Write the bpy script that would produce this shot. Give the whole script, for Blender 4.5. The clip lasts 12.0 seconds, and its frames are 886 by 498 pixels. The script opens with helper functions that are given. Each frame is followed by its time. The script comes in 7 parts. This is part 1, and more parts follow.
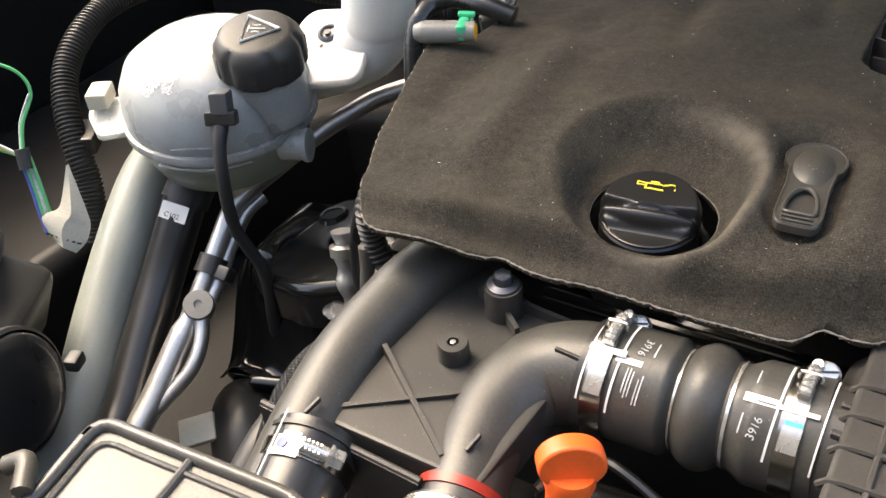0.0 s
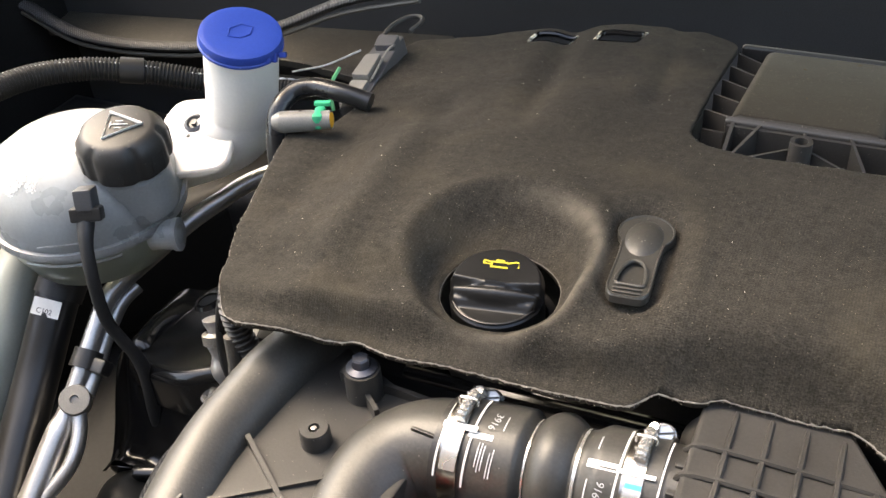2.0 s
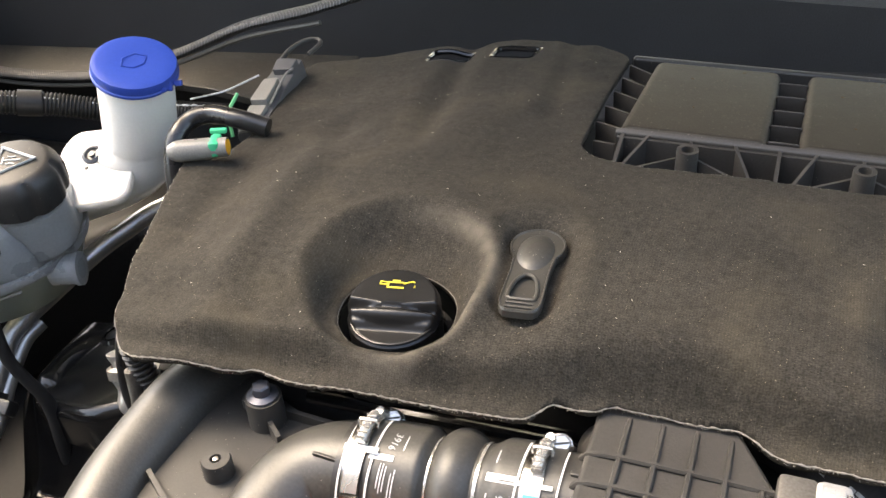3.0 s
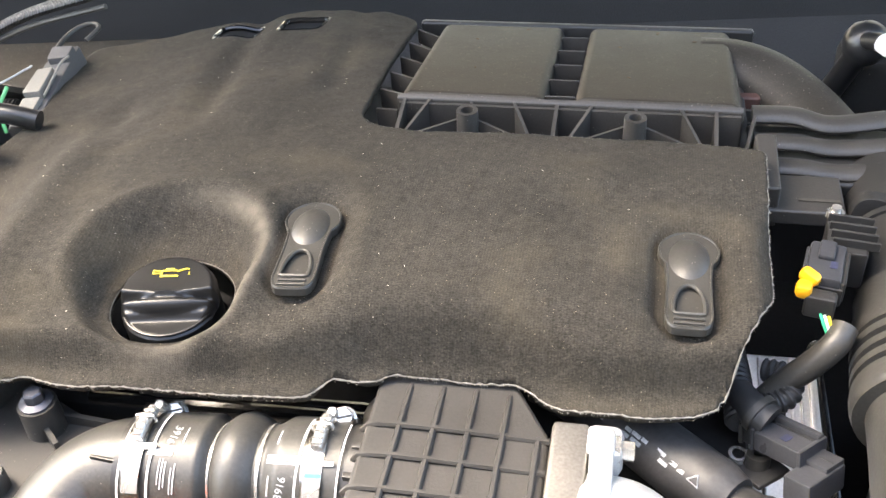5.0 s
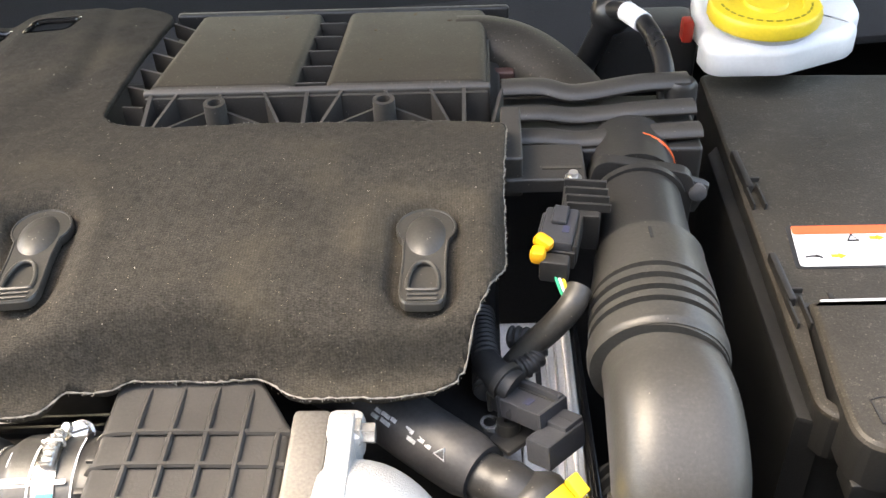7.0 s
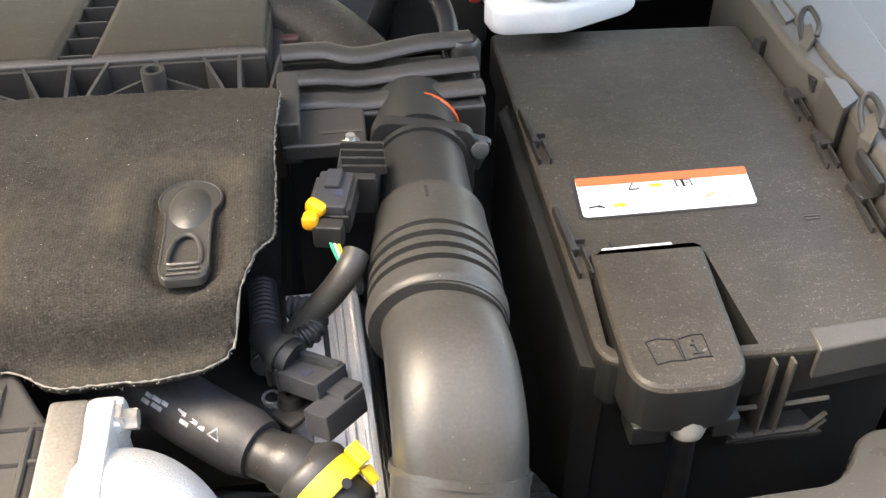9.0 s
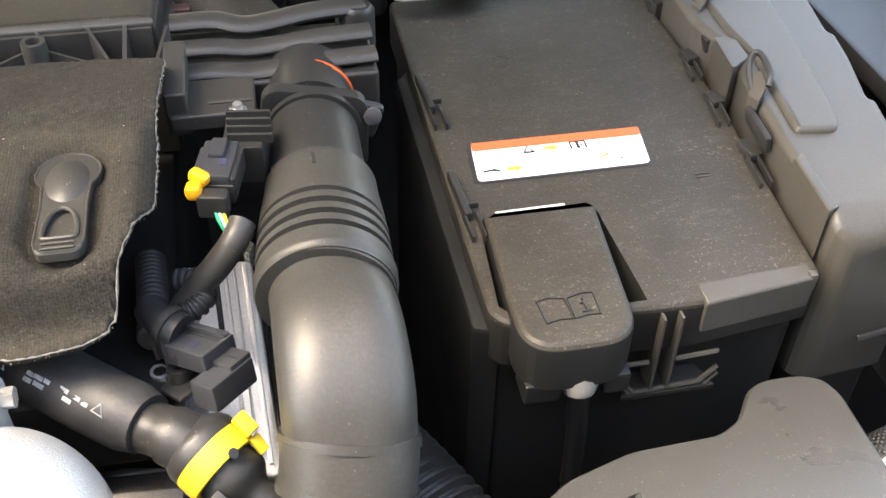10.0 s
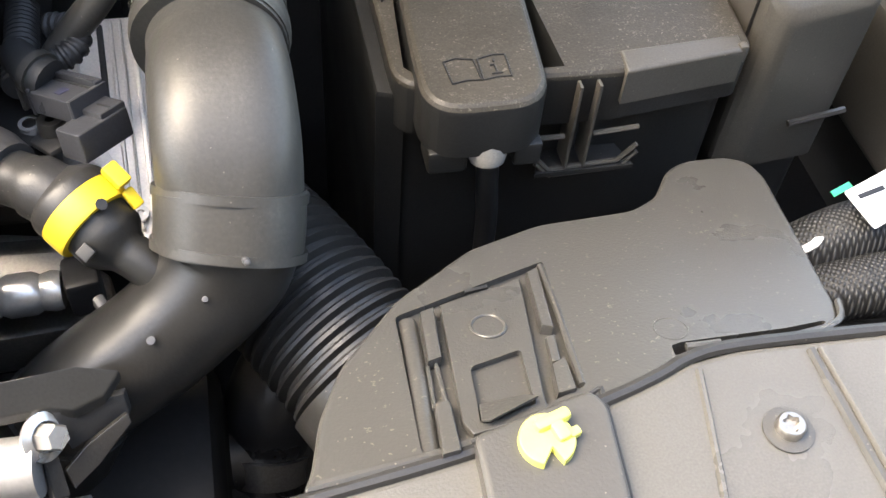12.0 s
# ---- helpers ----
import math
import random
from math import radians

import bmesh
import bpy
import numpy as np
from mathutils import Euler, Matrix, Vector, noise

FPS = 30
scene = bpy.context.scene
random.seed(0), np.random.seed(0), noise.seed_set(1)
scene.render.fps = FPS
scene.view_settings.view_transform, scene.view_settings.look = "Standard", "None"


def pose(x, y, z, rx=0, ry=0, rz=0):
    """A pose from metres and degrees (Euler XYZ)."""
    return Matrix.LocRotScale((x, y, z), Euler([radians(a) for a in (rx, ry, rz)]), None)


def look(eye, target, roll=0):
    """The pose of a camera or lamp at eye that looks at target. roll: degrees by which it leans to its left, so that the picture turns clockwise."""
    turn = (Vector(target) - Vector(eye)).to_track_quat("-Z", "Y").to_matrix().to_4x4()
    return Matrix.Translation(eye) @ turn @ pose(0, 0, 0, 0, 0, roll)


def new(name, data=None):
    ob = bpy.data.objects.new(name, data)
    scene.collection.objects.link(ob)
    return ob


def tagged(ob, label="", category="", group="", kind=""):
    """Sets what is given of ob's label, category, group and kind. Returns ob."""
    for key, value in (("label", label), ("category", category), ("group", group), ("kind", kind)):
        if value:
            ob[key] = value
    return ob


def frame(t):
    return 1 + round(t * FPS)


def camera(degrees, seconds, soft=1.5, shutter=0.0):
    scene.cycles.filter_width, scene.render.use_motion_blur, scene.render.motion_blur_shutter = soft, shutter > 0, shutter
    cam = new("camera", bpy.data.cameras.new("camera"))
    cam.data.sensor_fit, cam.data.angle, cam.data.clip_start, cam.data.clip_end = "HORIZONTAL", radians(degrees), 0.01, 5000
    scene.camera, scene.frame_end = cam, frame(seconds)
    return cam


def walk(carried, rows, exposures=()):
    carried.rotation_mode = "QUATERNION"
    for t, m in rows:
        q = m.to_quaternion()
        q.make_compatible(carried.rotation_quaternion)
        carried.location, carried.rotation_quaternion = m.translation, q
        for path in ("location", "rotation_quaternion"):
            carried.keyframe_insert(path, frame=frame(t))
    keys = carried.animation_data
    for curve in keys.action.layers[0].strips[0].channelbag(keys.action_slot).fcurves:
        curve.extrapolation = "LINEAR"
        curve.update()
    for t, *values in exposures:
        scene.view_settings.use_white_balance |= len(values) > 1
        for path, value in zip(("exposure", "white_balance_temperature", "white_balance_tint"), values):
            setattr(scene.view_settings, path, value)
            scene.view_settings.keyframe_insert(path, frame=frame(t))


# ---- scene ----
cam = camera(48.0, 12.0)
# seconds, x, y, z, and the three turns of the camera in degrees
PATH = [
    (0.0, -0.0333, -0.5048, 1.2228, 50.47, 4.10, 30.86),
    (0.5, -0.0284, -0.5043, 1.2277, 50.99, 3.90, 30.06),
    (1.0, -0.0184, -0.5002, 1.2343, 51.82, 3.85, 28.64),
    (1.5, -0.0071, -0.4977, 1.2417, 52.68, 3.77, 26.78),
    (2.0, 0.0034, -0.4942, 1.2473, 53.38, 3.69, 24.77),
    (2.5, 0.0140, -0.4936, 1.2524, 53.84, 3.83, 22.64),
    (3.0, 0.0265, -0.4866, 1.2525, 53.86, 3.67, 20.02),
    (5.0, 0.0804, -0.4645, 1.2427, 51.78, 3.45, 10.91),
    (5.5, 0.0990, -0.4591, 1.2381, 51.26, 3.34, 8.63),
    (6.0, 0.1190, -0.4549, 1.2361, 51.04, 2.94, 5.91),
    (6.5, 0.1292, -0.4559, 1.2338, 50.91, 2.69, 3.87),
    (7.0, 0.1475, -0.4538, 1.2320, 50.86, 2.31, 1.37),
    (9.0, 0.1945, -0.4482, 1.2132, 49.57, -0.05, -7.28),
    (9.5, 0.2154, -0.4512, 1.2120, 49.07, -0.48, -9.82),
    (10.0, 0.2221, -0.4553, 1.2070, 48.27, -0.95, -11.09),
    (10.5, 0.2321, -0.4603, 1.2006, 46.82, -1.54, -11.49),
    (11.0, 0.2439, -0.4582, 1.1863, 44.46, -2.40, -11.94),
    (11.5, 0.2527, -0.4648, 1.1668, 42.03, -2.65, -11.83),
    (12.0, 0.2569, -0.4669, 1.1519, 39.27, -3.41, -11.41),
]
walk(cam, [(t, pose(x, y, z, rx, ry, rz)) for t, x, y, z, rx, ry, rz in PATH], [(0.0, 2.45, 8000, 10), (2.5, 2.68, 8000, 10), (3.2, 2.85, 8000, 10), (5.0, 3.48, 7600, 10), (5.8, 3.31, 7650, 10), (7.0, 3.15, 7900, 10), (9.5, 3.25, 8100, 10), (10.5, 3.25, 7800, 10), (12.0, 3.15, 7600, 9)])

# ---- world, sun and exposure ----
world = bpy.data.worlds.new("world")
scene.world = world
world.use_nodes = True
wn = world.node_tree.nodes
sky = wn.new("ShaderNodeTexSky")
sky.sky_type, sky.sun_disc = "NISHITA", False
sky.sun_elevation, sky.sun_rotation = radians(55), radians(291)
sky.air_density, sky.dust_density = 1.0, 3.0
world.node_tree.links.new(sky.outputs[0], wn["Background"].inputs[0])
wn["Background"].inputs[1].default_value = 0.15
sun_data = bpy.data.lights.new("sun", "SUN")
sun_data.energy, sun_data.angle, sun_data.color = 1.3, radians(45), (1.0, 0.94, 0.86)
sun = new("sun", sun_data)
sun.matrix_world = look((-1.3, 0.5, 2.8), (0, 0, 0.8))

# ---- materials ----


def material(name, color, rough=0.5, metal=0.0, grain=400.0, bump=0.1, vary=0.25, blotch=14.0, specks=0.0, speck_color=(0.16, 0.145, 0.12),
             transmission=0.0, coat=0.0, subsurface=0.0, speck_scale=700.0, rough_vary=0.12, spec=0.5, scuff=0.0, scuff_scale=110.0):
    """A surface with fine grain, larger blotches, and on dusty things pale specks."""
    m = bpy.data.materials.new(name)
    m.use_nodes = True
    n, l = m.node_tree.nodes, m.node_tree.links
    b = n["Principled BSDF"]
    b.inputs["Metallic"].default_value = metal
    b.inputs["Transmission Weight"].default_value = transmission
    b.inputs["Coat Weight"].default_value = coat
    b.inputs["Specular IOR Level"].default_value = spec
    b.inputs["Subsurface Weight"].default_value = subsurface
    if subsurface:
        b.inputs["Subsurface Radius"].default_value = (0.06, 0.06, 0.06)
        b.inputs["Subsurface Scale"].default_value = 1.0
    tex = n.new("ShaderNodeTexCoord")
    fine, wide = n.new("ShaderNodeTexNoise"), n.new("ShaderNodeTexNoise")
    fine.inputs["Scale"].default_value, fine.inputs["Detail"].default_value = grain, 3
    wide.inputs["Scale"].default_value, wide.inputs["Detail"].default_value = blotch, 5
    for node in (fine, wide):
        l.new(tex.outputs["Object"], node.inputs["Vector"])
    info = n.new("ShaderNodeObjectInfo")
    add = n.new("ShaderNodeMath")
    add.operation = "ADD"
    l.new(wide.outputs["Fac"], add.inputs[0])
    l.new(fine.outputs["Fac"], add.inputs[1])
    ramp = n.new("ShaderNodeMapRange")
    ramp.inputs["From Min"].default_value, ramp.inputs["From Max"].default_value = 0.6, 1.4
    ramp.inputs["To Min"].default_value, ramp.inputs["To Max"].default_value = 1 - vary, 1 + vary
    l.new(add.outputs[0], ramp.inputs["Value"])
    mul = n.new("ShaderNodeVectorMath")
    mul.operation = "SCALE"
    mul.inputs[0].default_value = color
    l.new(ramp.outputs[0], mul.inputs["Scale"])
    out = mul.outputs[0]
    if scuff:
        rub, rr0, lift = n.new("ShaderNodeTexNoise"), n.new("ShaderNodeMapRange"), n.new("ShaderNodeMix")
        rub.inputs["Scale"].default_value, rub.inputs["Detail"].default_value, rub.inputs["Roughness"].default_value = scuff_scale, 6, 0.75
        stretch = n.new("ShaderNodeMapping")
        stretch.inputs["Scale"].default_value = (0.6, 1.6, 1.0)
        stretch.inputs["Rotation"].default_value = (0, 0, 0.7)
        l.new(tex.outputs["Object"], stretch.inputs["Vector"])
        l.new(stretch.outputs[0], rub.inputs["Vector"])
        rr0.inputs["From Min"].default_value, rr0.inputs["From Max"].default_value = 0.29, 0.50
        rr0.inputs["To Max"].default_value = scuff
        dots, cut = n.new("ShaderNodeTexNoise"), n.new("ShaderNodeMath")
        dots.inputs["Scale"].default_value, dots.inputs["Detail"].default_value = scuff_scale * 9, 3
        l.new(tex.outputs["Object"], dots.inputs["Vector"])
        cut.operation = "MULTIPLY"
        l.new(rub.outputs["Fac"], cut.inputs[0])
        l.new(dots.outputs["Fac"], cut.inputs[1])
        l.new(cut.outputs[0], rr0.inputs["Value"])
        lift.data_type = "RGBA"
        l.new(rr0.outputs[0], lift.inputs["Factor"])
        l.new(out, lift.inputs["A"])
        lift.inputs["B"].default_value = (0.15, 0.137, 0.115, 1)
        out = lift.outputs["Result"]
    if specks:
        vor = n.new("ShaderNodeTexVoronoi")
        vor.inputs["Scale"].default_value = speck_scale
        l.new(tex.outputs["Object"], vor.inputs["Vector"])
        pick = n.new("ShaderNodeSeparateColor")
        l.new(vor.outputs["Color"], pick.inputs[0])
        gate = n.new("ShaderNodeMath")
        gate.operation, gate.inputs[1].default_value = "GREATER_THAN", 1 - specks
        l.new(pick.outputs[0], gate.inputs[0])
        near = n.new("ShaderNodeMath")
        near.operation, near.inputs[1].default_value = "LESS_THAN", 0.28
        l.new(vor.outputs["Distance"], near.inputs[0])
        both = n.new("ShaderNodeMath")
        both.operation = "MULTIPLY"
        l.new(gate.outputs[0], both.inputs[0])
        l.new(near.outputs[0], both.inputs[1])
        mix = n.new("ShaderNodeMix")
        mix.data_type = "RGBA"
        l.new(both.outputs[0], mix.inputs["Factor"])
        l.new(out, mix.inputs["A"])
        mix.inputs["B"].default_value = (*speck_color, 1)
        out = mix.outputs["Result"]
    l.new(out, b.inputs["Base Color"])
    rr = n.new("ShaderNodeMapRange")
    rr.inputs["To Min"].default_value, rr.inputs["To Max"].default_value = max(0.02, rough - rough_vary), min(1, rough + rough_vary)
    l.new(wide.outputs["Fac"], rr.inputs["Value"])
    l.new(rr.outputs[0], b.inputs["Roughness"])
    if bump:
        bp = n.new("ShaderNodeBump")
        bp.inputs["Strength"].default_value, bp.inputs["Distance"].default_value = bump, 0.001
        l.new(fine.outputs["Fac"], bp.inputs["Height"])
        l.new(bp.outputs[0], b.inputs["Normal"])
    return m


FELT = material("felt", (0.0335, 0.0295, 0.0235), 0.92, grain=1500, bump=0.5, vary=0.40, blotch=9, spec=0.2, specks=0.03, speck_color=(0.16, 0.135, 0.095), speck_scale=1000)


def weave(m, strength=0.42):
    """Fine stretched threads and tan dust over a felt."""
    n, l = m.node_tree.nodes, m.node_tree.links
    bsdf = n["Principled BSDF"]
    old = bsdf.inputs["Base Color"].links[0].from_socket
    tex, mp = n.new("ShaderNodeTexCoord"), n.new("ShaderNodeMapping")
    mp.inputs["Scale"].default_value = (600, 1700, 600)
    l.new(tex.outputs["Object"], mp.inputs["Vector"])
    thread = n.new("ShaderNodeTexNoise")
    thread.inputs["Scale"].default_value, thread.inputs["Detail"].default_value = 1.0, 2
    l.new(mp.outputs[0], thread.inputs["Vector"])
    r = n.new("ShaderNodeMapRange")
    r.inputs["From Min"].default_value, r.inputs["From Max"].default_value = 0.3, 0.7
    r.inputs["To Min"].default_value, r.inputs["To Max"].default_value = 1 - strength, 1 + strength
    l.new(thread.outputs["Fac"], r.inputs["Value"])
    sc = n.new("ShaderNodeVectorMath")
    sc.operation = "SCALE"
    mott, mr, ms = n.new("ShaderNodeTexNoise"), n.new("ShaderNodeMapRange"), n.new("ShaderNodeMath")
    mott.inputs["Scale"].default_value, mott.inputs["Detail"].default_value, mott.inputs["Roughness"].default_value = 170, 6, 0.7
    l.new(tex.outputs["Object"], mott.inputs["Vector"])
    mr.inputs["From Min"].default_value, mr.inputs["From Max"].default_value = 0.3, 0.7
    mr.inputs["To Min"].default_value, mr.inputs["To Max"].default_value = 0.70, 1.32
    l.new(mott.outputs["Fac"], mr.inputs["Value"])
    ms.operation = "MULTIPLY"
    l.new(r.outputs[0], ms.inputs[0])
    l.new(mr.outputs[0], ms.inputs[1])
    l.new(old, sc.inputs[0])
    l.new(ms.outputs[0], sc.inputs["Scale"])
    dust = n.new("ShaderNodeTexNoise")
    dust.inputs["Scale"].default_value, dust.inputs["Detail"].default_value = 14, 8
    l.new(tex.outputs["Object"], dust.inputs["Vector"])
    dr = n.new("ShaderNodeMapRange")
    dr.inputs["From Min"].default_value, dr.inputs["From Max"].default_value = 0.52, 0.72
    dr.inputs["To Max"].default_value = 0.24
    l.new(dust.outputs["Fac"], dr.inputs["Value"])
    mix = n.new("ShaderNodeMix")
    mix.data_type = "RGBA"
    l.new(dr.outputs[0], mix.inputs["Factor"])
    l.new(sc.outputs[0], mix.inputs["A"])
    mix.inputs["B"].default_value = (0.105, 0.087, 0.056, 1)
    knit = n.new("ShaderNodeTexWave")
    knit.bands_direction = "X"
    knit.inputs["Scale"].default_value, knit.inputs["Distortion"].default_value = 185, 3.5
    knit.inputs["Detail"].default_value, knit.inputs["Detail Scale"].default_value = 2, 1.5
    l.new(tex.outputs["Object"], knit.inputs["Vector"])
    kr = n.new("ShaderNodeMapRange")
    kr.inputs["To Min"].default_value, kr.inputs["To Max"].default_value = 0.91, 1.08
    l.new(knit.outputs["Fac"], kr.inputs["Value"])
    ks = n.new("ShaderNodeVectorMath")
    ks.operation = "SCALE"
    l.new(mix.outputs["Result"], ks.inputs[0])
    l.new(kr.outputs[0], ks.inputs["Scale"])
    l.new(ks.outputs[0], bsdf.inputs["Base Color"])
    old_bump = bsdf.inputs["Normal"].links[0].from_node
    kb = n.new("ShaderNodeBump")
    kb.inputs["Strength"].default_value, kb.inputs["Distance"].default_value = 0.14, 0.0005
    l.new(knit.outputs["Fac"], kb.inputs["Height"])
    l.new(old_bump.outputs[0], kb.inputs["Normal"])
    l.new(kb.outputs[0], bsdf.inputs["Normal"])
    return m


weave(FELT)


def pale_rim(m, centre, radius, width):
    """Pale patchy band along the raised rim round the oil cap, fading out towards its left."""
    n, l = m.node_tree.nodes, m.node_tree.links
    bsdf = n["Principled BSDF"]
    old = bsdf.inputs["Base Color"].links[0].from_socket
    tex, flat, dist = n.new("ShaderNodeTexCoord"), n.new("ShaderNodeVectorMath"), n.new("ShaderNodeVectorMath")
    flat.operation, flat.inputs[1].default_value = "MULTIPLY", (1, 1, 0)
    dist.operation, dist.inputs[1].default_value = "DISTANCE", (*centre, 0)
    l.new(tex.outputs["Object"], flat.inputs[0])
    l.new(flat.outputs[0], dist.inputs[0])
    off, size, near, axis, side = (n.new("ShaderNodeMath"), n.new("ShaderNodeMath"), n.new("ShaderNodeMapRange"), n.new("ShaderNodeSeparateXYZ"), n.new("ShaderNodeMapRange"))
    off.operation, off.inputs[1].default_value = "SUBTRACT", radius
    size.operation = "ABSOLUTE"
    l.new(dist.outputs["Value"], off.inputs[0])
    l.new(off.outputs[0], size.inputs[0])
    near.interpolation_type = "SMOOTHSTEP"
    near.inputs["From Min"].default_value, near.inputs["From Max"].default_value = width, 0.0
    l.new(size.outputs[0], near.inputs["Value"])
    l.new(tex.outputs["Object"], axis.inputs[0])
    side.interpolation_type = "SMOOTHSTEP"
    side.inputs["From Min"].default_value, side.inputs["From Max"].default_value = centre[0] - 0.03, centre[0] + 0.045
    l.new(axis.outputs[0], side.inputs["Value"])
    patch, both, fac = n.new("ShaderNodeTexNoise"), n.new("ShaderNodeMath"), n.new("ShaderNodeMath")
    patch.inputs["Scale"].default_value, patch.inputs["Detail"].default_value = 90, 5
    l.new(tex.outputs["Object"], patch.inputs["Vector"])
    both.operation = fac.operation = "MULTIPLY"
    l.new(near.outputs[0], both.inputs[0])
    l.new(side.outputs[0], both.inputs[1])
    l.new(both.outputs[0], fac.inputs[0])
    l.new(patch.outputs["Fac"], fac.inputs[1])
    mix = n.new("ShaderNodeMix")
    mix.data_type = "RGBA"
    l.new(fac.outputs[0], mix.inputs["Factor"])
    l.new(old, mix.inputs["A"])
    mix.inputs["B"].default_value = (0.150, 0.132, 0.105, 1)
    l.new(mix.outputs["Result"], bsdf.inputs["Base Color"])


pale_rim(FELT, (-0.1925, -0.045), 0.061, 0.009)


def flecks(m, scale, chance, color, patch=16.0):
    """Pale smears of dried dust, gathered in patches."""
    n, l = m.node_tree.nodes, m.node_tree.links
    bsdf = n["Principled BSDF"]
    old = bsdf.inputs["Base Color"].links[0].from_socket
    tex, warp, bend, cell, mask = (n.new("ShaderNodeTexCoord"), n.new("ShaderNodeTexNoise"), n.new("ShaderNodeVectorMath"), n.new("ShaderNodeTexVoronoi"), n.new("ShaderNodeTexNoise"))
    warp.inputs["Scale"].default_value, warp.inputs["Detail"].default_value = scale * 1.3, 2
    l.new(tex.outputs["Object"], warp.inputs["Vector"])
    bend.operation, bend.inputs[1].default_value = "MULTIPLY_ADD", (2.2 / scale, 2.2 / scale, 2.2 / scale)
    l.new(warp.outputs["Color"], bend.inputs[0])
    l.new(tex.outputs["Object"], bend.inputs[2])
    cell.inputs["Scale"].default_value = scale
    l.new(bend.outputs[0], cell.inputs["Vector"])
    mask.inputs["Scale"].default_value, mask.inputs["Detail"].default_value = patch, 4
    l.new(tex.outputs["Object"], mask.inputs["Vector"])
    pick, here, near, area, both, fac = (n.new("ShaderNodeSeparateColor"), n.new("ShaderNodeMath"), n.new("ShaderNodeMapRange"), n.new("ShaderNodeMapRange"), n.new("ShaderNodeMath"), n.new("ShaderNodeMath"))
    l.new(cell.outputs["Color"], pick.inputs[0])
    here.operation, here.inputs[1].default_value = "GREATER_THAN", 1 - chance
    l.new(pick.outputs[0], here.inputs[0])
    near.inputs["From Min"].default_value, near.inputs["From Max"].default_value = 0.34, 0.16
    l.new(cell.outputs["Distance"], near.inputs["Value"])
    area.inputs["From Min"].default_value, area.inputs["From Max"].default_value = 0.44, 0.62
    l.new(mask.outputs["Fac"], area.inputs["Value"])
    both.operation = fac.operation = "MULTIPLY"
    l.new(here.outputs[0], both.inputs[0])
    l.new(near.outputs[0], both.inputs[1])
    l.new(both.outputs[0], fac.inputs[0])
    l.new(area.outputs[0], fac.inputs[1])
    mix = n.new("ShaderNodeMix")
    mix.data_type = "RGBA"
    l.new(fac.outputs[0], mix.inputs["Factor"])
    l.new(old, mix.inputs["A"])
    mix.inputs["B"].default_value = (*color, 1)
    l.new(mix.outputs["Result"], bsdf.inputs["Base Color"])


PLASTIC = material("black_plastic", (0.028, 0.027, 0.0255), 0.38, grain=700, bump=0.15, specks=0.015)
DUSTY = material("dusty_plastic", (0.041, 0.0365, 0.029), 0.46, grain=700, bump=0.25, spec=0.3, specks=0.10, blotch=16, vary=0.35, scuff=0.7, speck_scale=520, speck_color=(0.095, 0.085, 0.068))
flecks(DUSTY, 300, 0.30, (0.135, 0.122, 0.098))
GREY = material("grey_plastic", (0.072, 0.065, 0.054), 0.42, grain=900, bump=0.15, specks=0.01, scuff=0.15, blotch=10)
PANEL = material("panel_plastic", (0.098, 0.095, 0.087), 0.30, grain=900, bump=0.15, blotch=8, vary=0.2, scuff=0.25)
CONDUIT = material("conduit_black", (0.022, 0.022, 0.021), 0.45, grain=500, bump=0.1, spec=0.3)
BLOCKER = material("blocker_dark", (0.07, 0.065, 0.06), 0.9, grain=60, bump=0.3, blotch=2)
PLUGG = material("plug_dark_grey", (0.042, 0.043, 0.047), 0.30, grain=700, bump=0.08, scuff=0.15)
BLUEF = material("faint_blue_ink", (0.042, 0.046, 0.085), 0.45, bump=0.0, vary=0.3, blotch=200)
HOSE = material("hose_rubber", (0.050, 0.0475, 0.042), 0.41, grain=500, bump=0.12, specks=0.006, scuff=0.22, scuff_scale=60)
RUBBER = material("rubber", (0.026, 0.026, 0.026), 0.5, grain=500, bump=0.1)
GLOSS = material("gloss_black", (0.009, 0.009, 0.009), 0.16, grain=300, bump=0.03)
DARK = material("dark_metal", (0.017, 0.0168, 0.0165), 0.6, grain=200, bump=0.1, spec=0.15)
ALU = material("aluminium", (0.68, 0.66, 0.63), 0.32, 0.75, grain=500, bump=0.08, vary=0.12)
CAST = material("cast_aluminium", (0.55, 0.55, 0.54), 0.5, 0.6, grain=900, bump=0.5, vary=0.12)
CLAMP = material("clamp_steel", (0.46, 0.43, 0.39), 0.20, 1.0, grain=300, bump=0.04, vary=0.2, blotch=60)
STEEL = material("steel", (0.66, 0.64, 0.60), 0.26, 0.75, grain=500, bump=0.05, vary=0.1)
TANK = material("tank_plastic", (0.42, 0.44, 0.435), 0.30, transmission=0.12, subsurface=0.85, bump=0.02, vary=0.12, blotch=30, spec=0.45)
WHITE = material("white_plastic", (0.78, 0.78, 0.75), 0.4, subsurface=0.7, bump=0.03, vary=0.05)
BLUE = material("blue_plastic", (0.022, 0.065, 0.36), 0.4, bump=0.05, vary=0.1)
ORANGE = material("orange_plastic", (0.85, 0.125, 0.025), 0.4, bump=0.05, vary=0.1)
AMBER = material("amber_plastic", (0.9, 0.42, 0.02), 0.4, bump=0.05, vary=0.1)
YELLOW = material("yellow_plastic", (0.80, 0.58, 0.04), 0.4, bump=0.05, vary=0.1)
GREEN = material("green_plastic", (0.03, 0.45, 0.22), 0.4, bump=0.05, vary=0.1)
RED = material("red_ring", (0.33, 0.028, 0.016), 0.4, bump=0.05, vary=0.1)
